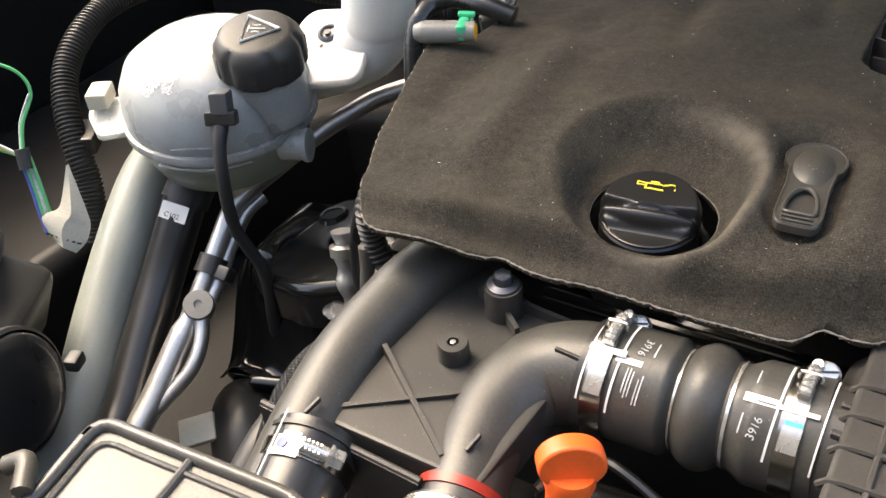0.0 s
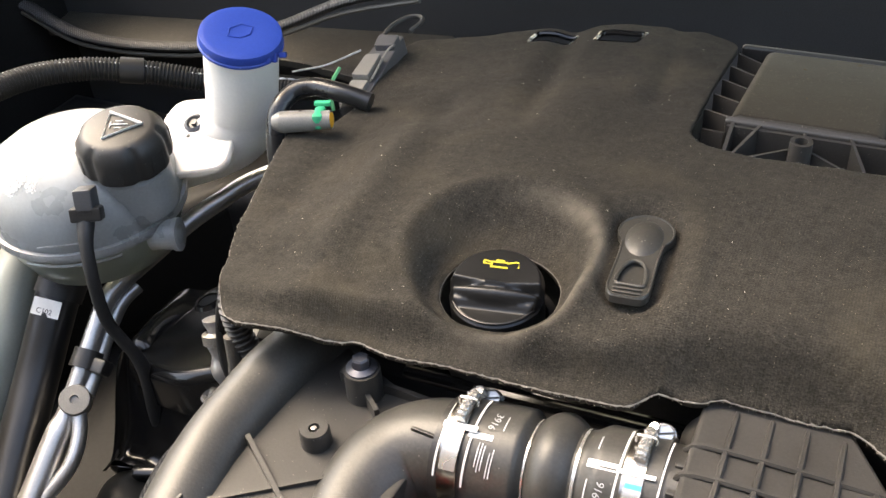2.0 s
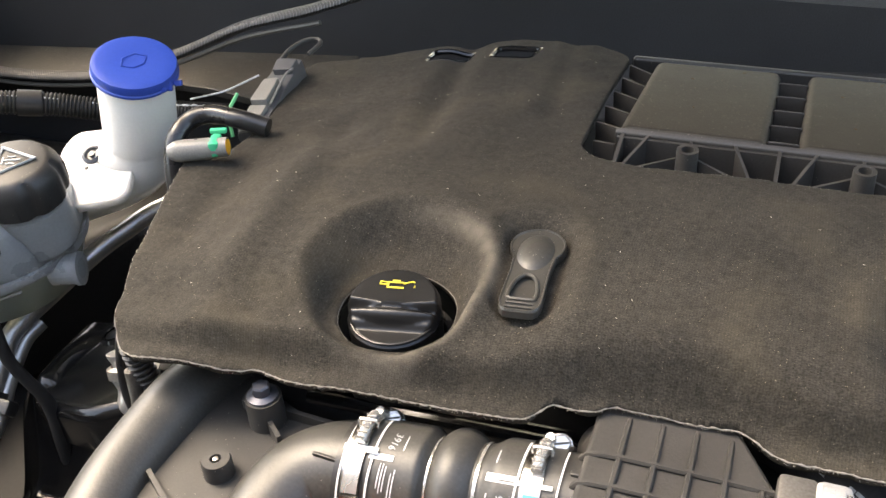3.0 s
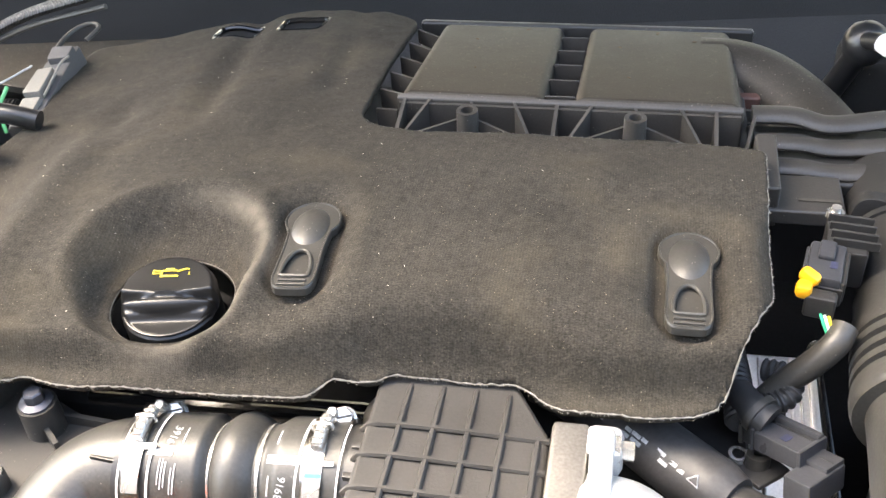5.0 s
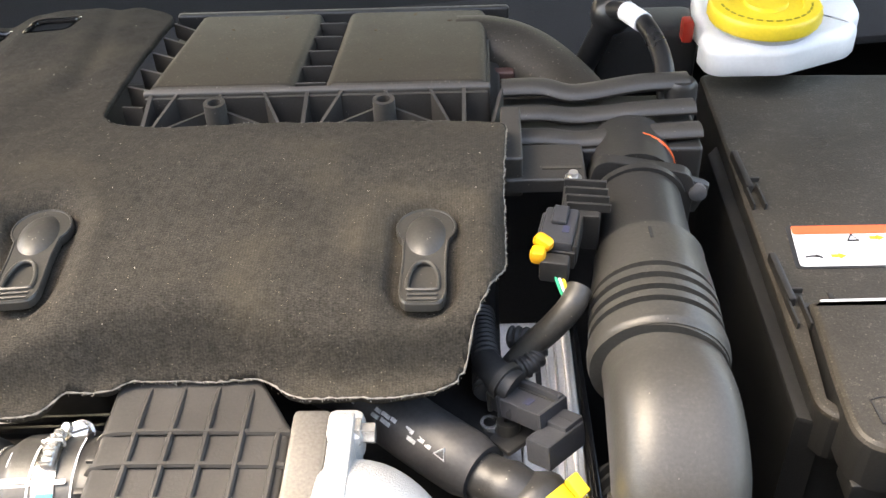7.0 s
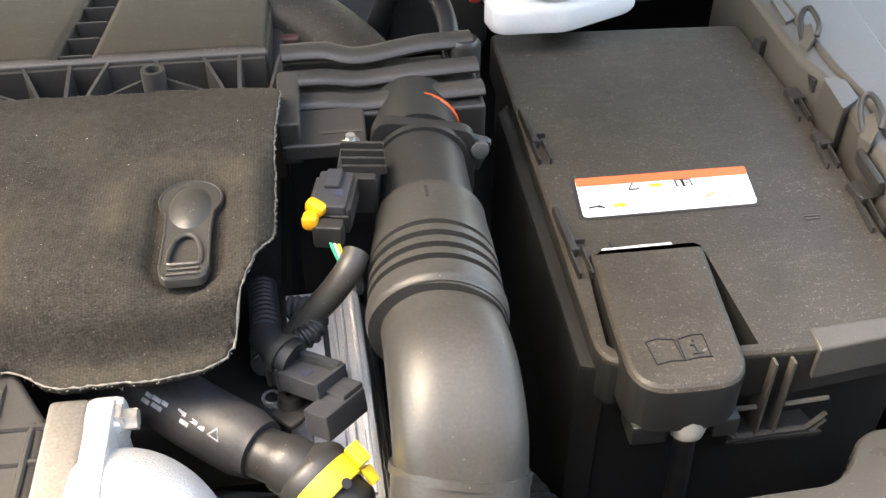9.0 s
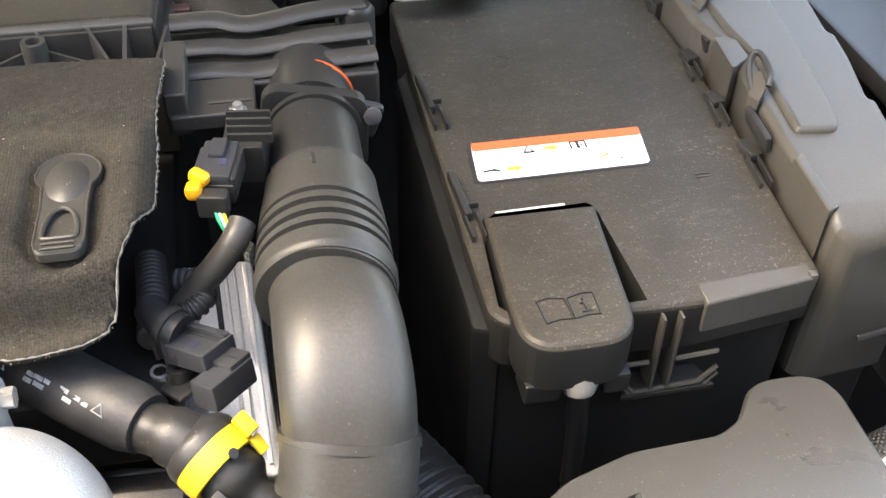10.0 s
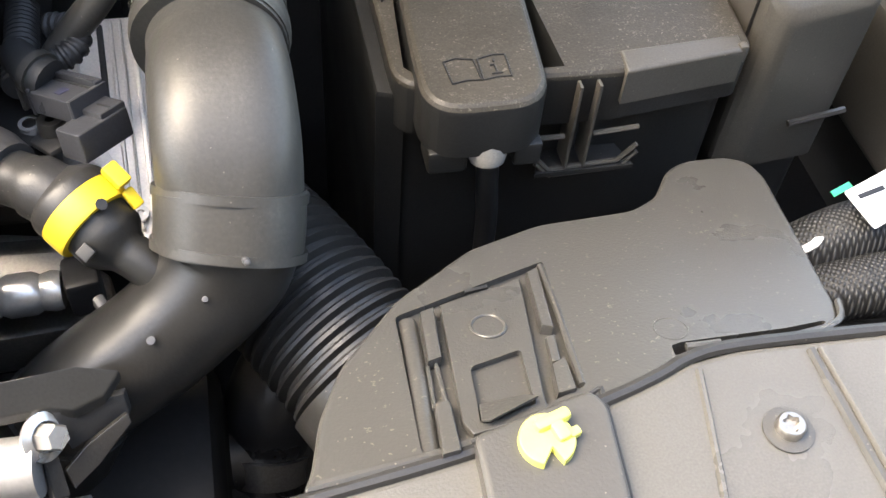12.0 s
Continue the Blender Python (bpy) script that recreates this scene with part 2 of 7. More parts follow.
PAPER = material("white_paper", (0.82, 0.82, 0.80), 0.5, bump=0.02, vary=0.05)
INK = material("yellow_ink", (0.75, 0.62, 0.06), 0.5, bump=0.0, vary=0.1)
MARK = material("white_ink", (0.70, 0.70, 0.68), 0.5, bump=0.0, vary=0.15)
BLACKINK = material("black_ink", (0.02, 0.02, 0.02), 0.5, bump=0.0, vary=0.1)
BLUEINK = material("blue_ink", (0.03, 0.06, 0.30), 0.4, bump=0.0, vary=0.1)
CLAMPMARK = material("cyan_ink", (0.05, 0.5, 0.75), 0.4, bump=0.0, vary=0.1)
BODY = material("body_paint", (0.015, 0.0145, 0.014), 0.42, grain=200, bump=0.05, spec=0.2)
CLOTH = material("insulation", (0.026, 0.025, 0.024), 0.95, grain=600, bump=0.5)
RUBBERD = material("dusty_rubber", (0.048, 0.045, 0.039), 0.37, grain=500, bump=0.1, specks=0.02)
SATIN = material("satin_black", (0.012, 0.012, 0.012), 0.33, grain=400, bump=0.04)
GREYC = material("connector_grey", (0.075, 0.075, 0.077), 0.45, grain=700, bump=0.08)
GREYD = material("dusty_grey", (0.064, 0.0618, 0.057), 0.30, grain=700, bump=0.2, specks=0.02, blotch=14, vary=0.06, scuff=0.14, scuff_scale=55)
RUBBERM = material("matt_rubber", (0.034, 0.033, 0.033), 0.52, grain=400, bump=0.2, blotch=40, vary=0.35)
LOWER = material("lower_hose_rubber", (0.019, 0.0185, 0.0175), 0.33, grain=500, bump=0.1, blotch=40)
flecks(GREYD, 320, 0.16, (0.16, 0.145, 0.115), 12.0)
GLOSSR = material("gloss_rubber", (0.018, 0.018, 0.0185), 0.30, grain=400, bump=0.06)
GLOSSP = material("gloss_plastic", (0.022, 0.022, 0.021), 0.35, grain=700, bump=0.1, spec=0.3)
ALUP = material("weathered_aluminium", (0.50, 0.49, 0.47), 0.36, 0.85, grain=500, bump=0.08, vary=0.15)
ALUD = material("dull_casting", (0.40, 0.38, 0.35), 0.42, 0.9, grain=600, bump=0.08)
REDO = material("red_orange_print", (0.80, 0.14, 0.05), 0.5, bump=0.02, vary=0.08)
INKO = material("orange_print", (0.80, 0.38, 0.03), 0.5, bump=0.0, vary=0.1)
PALEY = material("pale_yellow_plastic", (0.60, 0.60, 0.15), 0.45, bump=0.05, vary=0.1)
MARKD = material("worn_white_ink", (0.45, 0.46, 0.46), 0.5, bump=0.0, vary=0.5, blotch=120)
PLASTICD = material("dusty_black_plastic", (0.034, 0.032, 0.029), 0.45, grain=800, bump=0.07, specks=0.02)
TANKD = material("tank_with_coolant", (0.36, 0.41, 0.355), 0.3, transmission=0.5, subsurface=0.2, bump=0.02, vary=0.06)
TUBE = material("filler_tube_plastic", (0.235, 0.26, 0.24), 0.4, transmission=0.1, subsurface=0.3, bump=0.03, vary=0.08)
BLUED = material("blued_steel", (0.085, 0.088, 0.105), 0.40, 0.6, bump=0.05)
PAPERY = material("cream_paper", (0.50, 0.47, 0.38), 0.7, bump=0.05, vary=0.12)
GREENW = material("green_wire", (0.08, 0.42, 0.16), 0.4, bump=0.0, vary=0.1)
BLUEW = material("blue_wire", (0.08, 0.10, 0.40), 0.4, bump=0.0, vary=0.1)
BRAIDL = material("braid_grey", (0.045, 0.045, 0.045), 0.5, grain=900, bump=0.8)
GREYL = material("pale_grey_plastic", (0.21, 0.20, 0.18), 0.36, grain=900, bump=0.1, blotch=18)
LIDG = material("stained_lid_plastic", (0.108, 0.102, 0.090), 0.42, grain=700, bump=0.12, blotch=26, vary=0.35, scuff=0.4, scuff_scale=40)
CASTB = material("machined_aluminium", (0.80, 0.76, 0.71), 0.33, 0.35, grain=700, bump=0.15, vary=0.15)
INTAKE = material("brown_dusty_plastic", (0.034, 0.029, 0.0225), 0.5, grain=700, bump=0.2, specks=0.06, blotch=22, vary=0.4, scuff=0.35, speck_scale=500)
INTAKEF = material("ribbed_plastic", (0.047, 0.043, 0.038), 0.42, grain=700, bump=0.12, specks=0.01)
PALEK = material("dark_yellow_print", (0.30, 0.24, 0.02), 0.5, bump=0.0, vary=0.1)


def braided(m, scale):
    """Crossing threads of a woven sleeve."""
    n, l = m.node_tree.nodes, m.node_tree.links
    bsdf, tex = n["Principled BSDF"], n.new("ShaderNodeTexCoord")
    high = n.new("ShaderNodeMath")
    high.operation = "MULTIPLY"
    for k, turn in enumerate((0.75, -0.75)):
        mp, wave = n.new("ShaderNodeMapping"), n.new("ShaderNodeTexWave")
        mp.inputs["Rotation"].default_value = (0.3, 0, turn)
        wave.inputs["Scale"].default_value, wave.inputs["Distortion"].default_value = scale, 0.6
        l.new(tex.outputs["Object"], mp.inputs["Vector"])
        l.new(mp.outputs[0], wave.inputs["Vector"])
        l.new(wave.outputs["Fac"], high.inputs[k])
    tint = n.new("ShaderNodeMix")
    tint.data_type = "RGBA"
    tint.inputs["A"].default_value, tint.inputs["B"].default_value = (0.008, 0.008, 0.008, 1), (0.10, 0.10, 0.10, 1)
    l.new(high.outputs[0], tint.inputs["Factor"])
    l.new(tint.outputs["Result"], bsdf.inputs["Base Color"])
    bump = n.new("ShaderNodeBump")
    bump.inputs["Strength"].default_value, bump.inputs["Distance"].default_value = 0.8, 0.001
    l.new(high.outputs[0], bump.inputs["Height"])
    l.new(bump.outputs[0], bsdf.inputs["Normal"])


flecks(INTAKE, 330, 0.16, (0.15, 0.125, 0.085), 20.0)
braided(BRAIDL, 115)
HOUSING = material("housing_plastic", (0.046, 0.043, 0.039), 0.40, grain=700, bump=0.12, blotch=20, scuff=0.2)
ASPHALT = material("asphalt", (0.05, 0.05, 0.05), 0.9, grain=150, bump=0.5)

# ---- mesh helpers ----


def smooth_path(pts, n=8):
    """Points of a rounded line through the given ones."""
    p = [Vector(q) for q in pts]
    if len(p) < 3:
        return [p[0].lerp(p[-1], i / n) for i in range(n + 1)]
    p = [p[0] * 2 - p[1], *p, p[-1] * 2 - p[-2]]
    out = []
    for i in range(1, len(p) - 2):
        a, b, c, d = p[i - 1:i + 3]
        for k in range(n):
            t = k / n
            out.append(0.5 * ((2 * b) + (c - a) * t + (2 * a - 5 * b + 4 * c - d) * t * t + (3 * b - a - 3 * c + d) * t ** 3))
    out.append(p[-2])
    return out


def sweep(bm, line, radius, seg=20, caps=True, flat=1.0, up=(0, 0, 1), square=None):
    """A round bar along a line; radius: a number, or a function of 0 to 1 along it. flat squeezes it along up; square, a function of 0 to 1, flattens its four sides."""
    rings = []
    side = None
    n = len(line)
    for i, p in enumerate(line):
        d = (line[min(i + 1, n - 1)] - line[max(i - 1, 0)]).normalized()
        if side is None:
            side = d.cross(Vector(up))
            if side.length < 1e-3:
                side = d.cross(Vector((1, 0.1, 0)))
        side = (side - d * side.dot(d)).normalized()
        top = side.cross(d)
        r = radius(i / (n - 1)) if callable(radius) else radius
        e = 1 - square(i / (n - 1)) if square else 1
        spots = [(math.cos(math.tau * k / seg), math.sin(math.tau * k / seg)) for k in range(seg)]
        rings.append([bm.verts.new(p + side * (r * math.copysign(abs(u) ** e, u)) + top * (r * flat * math.copysign(abs(v) ** e, v))) for u, v in spots])
    for a, b in zip(rings, rings[1:]):
        for k in range(seg):
            bm.faces.new((a[k], a[(k + 1) % seg], b[(k + 1) % seg], b[k]))
    if caps:
        bm.faces.new(rings[0][::-1])
        bm.faces.new(rings[-1])
    return bm


def tube(pts, radius, seg=20, n=8, caps=True, flat=1.0, bm=None):
    return sweep(bm or bmesh.new(), smooth_path(pts, n), radius, seg, caps, flat)


def corrugated(pts, radius, pitch, depth, seg=18, bm=None):
    """A ribbed hose along a line."""
    line = smooth_path(pts, 24)
    length = sum((b - a).length for a, b in zip(line, line[1:]))
    count = max(4, int(length / pitch))
    fine, steps = [], count * 4
    cum = [0]
    for a, b in zip(line, line[1:]):
        cum.append(cum[-1] + (b - a).length)
    j = 0
    for i in range(steps + 1):
        s = length * i / steps
        while j < len(line) - 2 and cum[j + 1] < s:
            j += 1
        f = (s - cum[j]) / max(1e-9, cum[j + 1] - cum[j])
        fine.append(line[j].lerp(line[j + 1], min(1, f)))
    prof = (0, 0, 1, 1)
    return sweep(bm or bmesh.new(), fine, lambda t: radius - depth * (1 - prof[round(t * steps) % 4]), seg)


def box(size, at=(0, 0, 0), bevel=0.0, turn=(0, 0, 0), bm=None, seg=2):
    """A block, bevelled, centred at a place."""
    b = bmesh.new()
    bmesh.ops.create_cube(b, size=1)
    bmesh.ops.transform(b, matrix=Matrix.Diagonal((*size, 1)), verts=b.verts)
    if bevel:
        bmesh.ops.bevel(b, geom=list(b.edges), offset=bevel, segments=seg, affect="EDGES", profile=0.5)
    bmesh.ops.transform(b, matrix=pose(*at, *turn), verts=b.verts)
    return joined(bm, b)


def joined(bm, b):
    if bm is None:
        return b
    me = bpy.data.meshes.new("t")
    b.to_mesh(me)
    b.free()
    bm.from_mesh(me)
    bpy.data.meshes.remove(me)
    return bm


def prism(outline, z0, z1, bevel=0.0, bm=None, m=None, seg=2):
    """An upright slab with that outline."""
    b = bmesh.new()
    f = b.faces.new([b.verts.new((x, y, z0)) for x, y in outline])
    if f.normal.z < 0:
        f.normal_flip()
    f.normal_update()
    top = bmesh.ops.extrude_face_region(b, geom=[f])
    vs = [v for v in top["geom"] if isinstance(v, bmesh.types.BMVert)]
    bmesh.ops.translate(b, vec=(0, 0, z1 - z0), verts=vs)
    bmesh.ops.recalc_face_normals(b, faces=b.faces)
    if bevel:
        b.normal_update()
        up = [e for e in b.edges if all(v in vs for v in e.verts)]
        bmesh.ops.bevel(b, geom=up, offset=bevel, segments=seg, affect="EDGES", profile=0.5)
    if m is not None:
        bmesh.ops.transform(b, matrix=m, verts=b.verts)
    return joined(bm, b)


def lathe(profile, m=None, seg=32, bm=None, wave=None):
    """A turned shape: rows of radius and height, about z. wave(angle, radius, height) may change the radius."""
    b = bmesh.new()
    rings = []
    for r, z in profile:
        if r < 1e-6:
            rings.append([b.verts.new((0, 0, z))])
        else:
            rings.append([b.verts.new(((wave(a, r, z) if wave else r) * math.cos(a), (wave(a, r, z) if wave else r) * math.sin(a), z))
                          for a in [math.tau * k / seg for k in range(seg)]])
    for p, q in zip(rings, rings[1:]):
        for k in range(seg):
            k2 = (k + 1) % seg
            if len(p) == 1 and len(q) > 1:
                b.faces.new((p[0], q[k2], q[k]))
            elif len(q) == 1 and len(p) > 1:
                b.faces.new((p[k], p[k2], q[0]))
            elif len(p) > 1:
                b.faces.new((p[k], p[k2], q[k2], q[k]))
    bmesh.ops.recalc_face_normals(b, faces=b.faces)
    if m is not None:
        bmesh.ops.transform(b, matrix=m, verts=b.verts)
    return joined(bm, b)


def moved(bm, m):
    bmesh.ops.transform(bm, matrix=m, verts=bm.verts)
    return bm


def along(a, b):
    """The pose of a turned shape whose axis goes from a towards b."""
    a, b = Vector(a), Vector(b)
    return Matrix.Translation(a) @ (b - a).to_track_quat("Z", "Y").to_matrix().to_4x4()


def rounded(pts, r, n=5):
    """An outline with its corners rounded; r: one radius, or one for each corner."""
    out = []
    k = len(pts)
    for i in range(k):
        p, a, c = Vector(pts[i]), Vector(pts[i - 1]), Vector(pts[(i + 1) % k])
        q = r[i] if isinstance(r, (list, tuple)) else r
        u, v = (a - p), (c - p)
        d = min(q, u.length * 0.45, v.length * 0.45)
        s, e = p + u.normalized() * d, p + v.normalized() * d
        for j in range(n + 1):
            t = j / n
            out.append(tuple((1 - t) ** 2 * s + 2 * t * (1 - t) * p + t * t * e))
    return out


def base_of(ob):
    v = Vector()
    while ob is not None:
        v += ob.location
        ob = ob.parent
    return v


def part(name, bm, mat, parent=None, label="", smooth=True, angle=40):
    """Links a bmesh, given in world places, as one mesh object under a thing or part."""
    me = bpy.data.meshes.new(name)
    if parent is not None:
        bmesh.ops.translate(bm, vec=-base_of(parent), verts=bm.verts)
    bm.to_mesh(me)
    bm.free()
    me.materials.append(mat)
    if smooth:
        me.shade_smooth()
        me.set_sharp_from_angle(angle=radians(angle))
    ob = new(name, me)
    if smooth and len(me.polygons) < 4000:
        wn0 = ob.modifiers.new("weighted", "WEIGHTED_NORMAL")
        wn0.keep_sharp, wn0.weight = True, 90
    ob.parent = parent
    if label:
        ob["label"] = label
    return ob


def thing(name, label, category, at, group="", kind=""):
    ob = new(name)
    ob.empty_display_size = 0.02
    ob.location = at
    return tagged(ob, label, category, group, kind)


def inside(x, y, poly):
    hit, k = False, len(poly)
    for i in range(k):
        (x0, y0), (x1, y1) = poly[i], poly[i - 1]
        if (y0 > y) != (y1 > y) and x < (x1 - x0) * (y - y0) / (y1 - y0) + x0:
            hit = not hit
    return hit


def dense(poly, step, closed=True):
    out = []
    for i in range(len(poly) if closed else len(poly) - 1):
        a, b = Vector(poly[i]), Vector(poly[(i + 1) % len(poly)])
        k = max(1, int((b - a).length / step))
        out += [tuple(a.lerp(b, j / k)) for j in range(k)]
    return out


def ease(a, b, x):
    t = max(0.0, min(1.0, (x - a) / (b - a)))
    return t * t * (3 - 2 * t)


def sheet(outline, holes, step, height):
    """A skin over an outline with holes, its height a function of x and y."""
    from mathutils import geometry
    pts, edges = [], []
    for loop in (outline, *holes):
        k = len(pts)
        pts += [Vector(p) for p in loop]
        edges += [(k + i, k + (i + 1) % len(loop)) for i in range(len(loop))]
    xs, ys = [p[0] for p in outline], [p[1] for p in outline]
    y = min(ys)
    row = 0
    while y < max(ys):
        x = min(xs) + (step / 2 if row % 2 else 0)
        while x < max(xs):
            if inside(x, y, outline) and not any(inside(x, y, h) for h in holes):
                pts.append(Vector((x, y)))
            x += step
        y += step * 0.87
        row += 1
    vs, _, fs, *_ = geometry.delaunay_2d_cdt(pts, edges, [], 0, 1e-5)
    bm = bmesh.new()
    bv = [bm.verts.new((v.x, v.y, height(v.x, v.y))) for v in vs]
    for f in fs:
        c = sum((vs[i] for i in f), Vector((0, 0))) / len(f)
        if inside(c.x, c.y, outline) and not any(inside(c.x, c.y, h) for h in holes):
            bm.faces.new([bv[i] for i in f])
    bmesh.ops.delete(bm, geom=[v for v in bm.verts if not v.link_faces], context="VERTS")
    return bm



def pocketed(outline, z0, z1, bevel, pockets):
    """An upright slab with pockets sunk into its top: rows of outline and depth."""
    b = prism(outline, z0, z1, bevel, seg=3)
    top = max((f for f in b.faces if f.normal.z > 0.9), key=lambda f: f.calc_area())
    rim = list(top.edges)
    bmesh.ops.delete(b, geom=[top], context="FACES_ONLY")
    for pts, depth in pockets:
        up = [b.verts.new((x, y, z1)) for x, y in pts]
        low = [b.verts.new((x, y, z1 - depth)) for x, y in pts]
        k = len(up)
        rim += [b.edges.new((up[i], up[(i + 1) % k])) for i in range(k)]
        for i in range(k):
            b.faces.new((up[i], up[(i + 1) % k], low[(i + 1) % k], low[i]))
        b.faces.new(low)
    bmesh.ops.triangle_fill(b, use_beauty=True, edges=rim)
    bmesh.ops.recalc_face_normals(b, faces=b.faces)
    return b



def slab3(pts, push, bevel=0.001):
    """A plate with that outline in space, as thick as push."""
    b = bmesh.new()
    f = b.faces.new([b.verts.new(p) for p in pts])
    g = bmesh.ops.extrude_face_region(b, geom=[f])
    bmesh.ops.translate(b, vec=push, verts=[v for v in g["geom"] if isinstance(v, bmesh.types.BMVert)])
    bmesh.ops.recalc_face_normals(b, faces=b.faces)
    if bevel:
        bmesh.ops.bevel(b, geom=list(b.edges), offset=bevel, segments=2, affect="EDGES", profile=0.5)
    return b

# ---- the setting ----
tagged(part("ground", box((60, 60, 0.02), (0, 0, -0.01)), ASPHALT), "dark asphalt under the car", "ground", kind="structure")
tagged(part("bay_floor", box((1.95, 1.30, 0.02), (-0.15, 0.08, 0.40)), DARK), "black undertray below the engine", "undertray", kind="structure")
tagged(part("wall_back", box((2.1, 0.02, 0.50), (-0.15, 0.56, 0.58)), CLOTH), "black felt-lined bulkhead", "wall", kind="structure")
tagged(part("wall_left", box((0.02, 1.30, 0.56), (-1.16, 0.06, 0.65)), BODY), "dark painted inner wing", "wall", kind="structure")
tagged(part("wall_right", box((0.02, 1.30, 0.50), (0.86, 0.06, 0.60)), BODY), "dark painted inner wing", "wall", kind="structure")
tagged(part("wall_front", box((2.1, 0.02, 0.34), (-0.15, -0.60, 0.56)), DARK), "dark front panel of the bay", "wall", kind="structure")
tagged(part("bonnet", box((1.9, 1.22, 0.03), (-0.15, 0.451, 1.438), 0.01, (-58, 0, 0)), BODY), "underside of the open bonnet", "bonnet", kind="structure")
# unseen wall, added only to keep front light off the bay
tagged(part("wall_light_block", box((3.6, 0.2, 2.2), (0.45, -1.55, 1.1)), BLOCKER), "added dark wall out of view that blocks light from the front", "wall", kind="structure")
# cowl along the windscreen
cowl = thing("cowl", "dark plastic cowl along the windscreen", "cowl", (0, 0.5, 0.70), kind="structure")
CT = pose(0, 0.5, 0.74) @ pose(0, 0, 0, 9, -4, 0) @ pose(0, -0.5, -0.74)
part("cowl_tray", prism([(-1.15, 0.55), (-1.15, 0.50), (-0.85, 0.49), (-0.68, 0.47), (-0.55, 0.44), (-0.50, 0.45), (-0.50, 0.75), (-1.15, 0.75)], 0.735, 0.745, 0.003, m=CT), DUSTY, cowl)
# right of x -0.50 the tray is darker and matt
part("cowl_tray_right", prism([(-0.50, 0.45), (-0.3, 0.43), (0.7, 0.43), (0.84, 0.45), (0.84, 0.75), (-0.50, 0.75)], 0.735, 0.744, 0.003, m=CT), CLOTH, cowl)
part("cowl_lip", tube([(-1.15, 0.475, 0.715), (-1.04, 0.472, 0.680), (-0.85, 0.470, 0.692), (-0.705, 0.460, 0.742), (-0.59, 0.445, 0.796), (-0.483, 0.440, 0.830), (-0.38, 0.46, 0.865), (-0.2, 0.52, 0.93)], 0.011, 14, flat=0.55), BRAIDL, cowl)
part("cowl_edge", tube([(-1.15, 0.468, 0.705), (-1.04, 0.465, 0.670), (-0.85, 0.463, 0.682), (-0.705, 0.453, 0.732), (-0.59, 0.438, 0.784), (-0.483, 0.432, 0.815)], 0.003, 8), GREY, cowl)
inner = thing("inner_wing", "black painted inner wing panel behind the tank", "wing panel", (-0.95, 0.2, 0.42), kind="structure")
part("panel", prism([(-1.15, -0.55), (-0.90, -0.40), (-0.86, -0.1), (-0.84, 0.15), (-0.74, 0.34), (-0.52, 0.42), (-0.45, 0.50), (-1.15, 0.52)], 0.42, 0.56, 0.03, seg=3), BODY, inner)
part("wing_bolt", lathe([(0.014, 0), (0.014, 0.004), (0.009, 0.004), (0.009, 0.012), (0, 0.012)], pose(-0.99, 0.24, 0.558), 6), ALUD, inner)
block = thing("engine_block", "dark engine block under the cover", "engine", (-0.1, 0.1, 0.41))
part("block", box((0.50, 0.40, 0.32), (-0.10, 0.13, 0.58), 0.012), DARK, block)
part("head", box((0.52, 0.42, 0.06), (-0.105, 0.12, 0.765), 0.008), DARK, block)
for y, z in ((-0.092, 0.805), (-0.080, 0.800)):
    part("rail", tube([(-0.24, y, z), (-0.05, y + 0.002, z + 0.004)], 0.004, 8, 4), GLOSS, block)
part("oil_pan_pipe", tube([(0.10, -0.13, 0.62), (0.16, -0.16, 0.60), (0.24, -0.16, 0.58), (0.30, -0.12, 0.55)], 0.03, 20), PLASTIC, block)
part("front_case", box((0.52, 0.12, 0.25), (-0.04, -0.19, 0.55), 0.02), DARK, block)

# ---- engine cover ----
FRONT = [(x, y + 0.010 * (1 - 0.9 * ease(-0.24, -0.30, x))) for x, y in [(-0.347, -0.130), (-0.330, -0.136), (-0.296, -0.131), (-0.272, -0.130), (-0.258, -0.124), (-0.243, -0.128), (-0.225, -0.130), (-0.162, -0.126), (-0.098, -0.122),
         (-0.088, -0.119), (-0.079, -0.107), (-0.055, -0.106), (-0.044, -0.099), (0.027, -0.097), (0.047, -0.112), (0.099, -0.111), (0.129, -0.103)]]
EDGE = FRONT + [(0.140, -0.077), (0.153, -0.052), (0.158, -0.035), (0.158, 0.04), (0.162, 0.112),
                (0.031, 0.117), (-0.075, 0.114), (-0.104, 0.119), (-0.119, 0.136), (-0.122, 0.23), (-0.122, 0.345), (-0.149, 0.366), (-0.219, 0.368), (-0.323, 0.355),
                (-0.375, 0.335), (-0.424, 0.302), (-0.415, 0.229), (-0.391, 0.146), (-0.392, 0.086), (-0.414, 0.062), (-0.401, 0.014), (-0.380, -0.055), (-0.362, -0.108)]
CAP = (-0.1905, -0.0565)
HOLE = (-0.1865, -0.0585)
CLIPS = [((-0.1120, 0.0000), -5.0, 0.8885), ((0.1130, -0.0020), 0.0, 0.8855)]


def front_edge(x):
    for (x0, y0), (x1, y1) in zip(FRONT, FRONT[1:]):
        if x0 <= x <= x1:
            return y0 + (y1 - y0) * (x - x0) / (x1 - x0)
    return FRONT[0][1] if x < FRONT[0][0] else FRONT[-1][1]


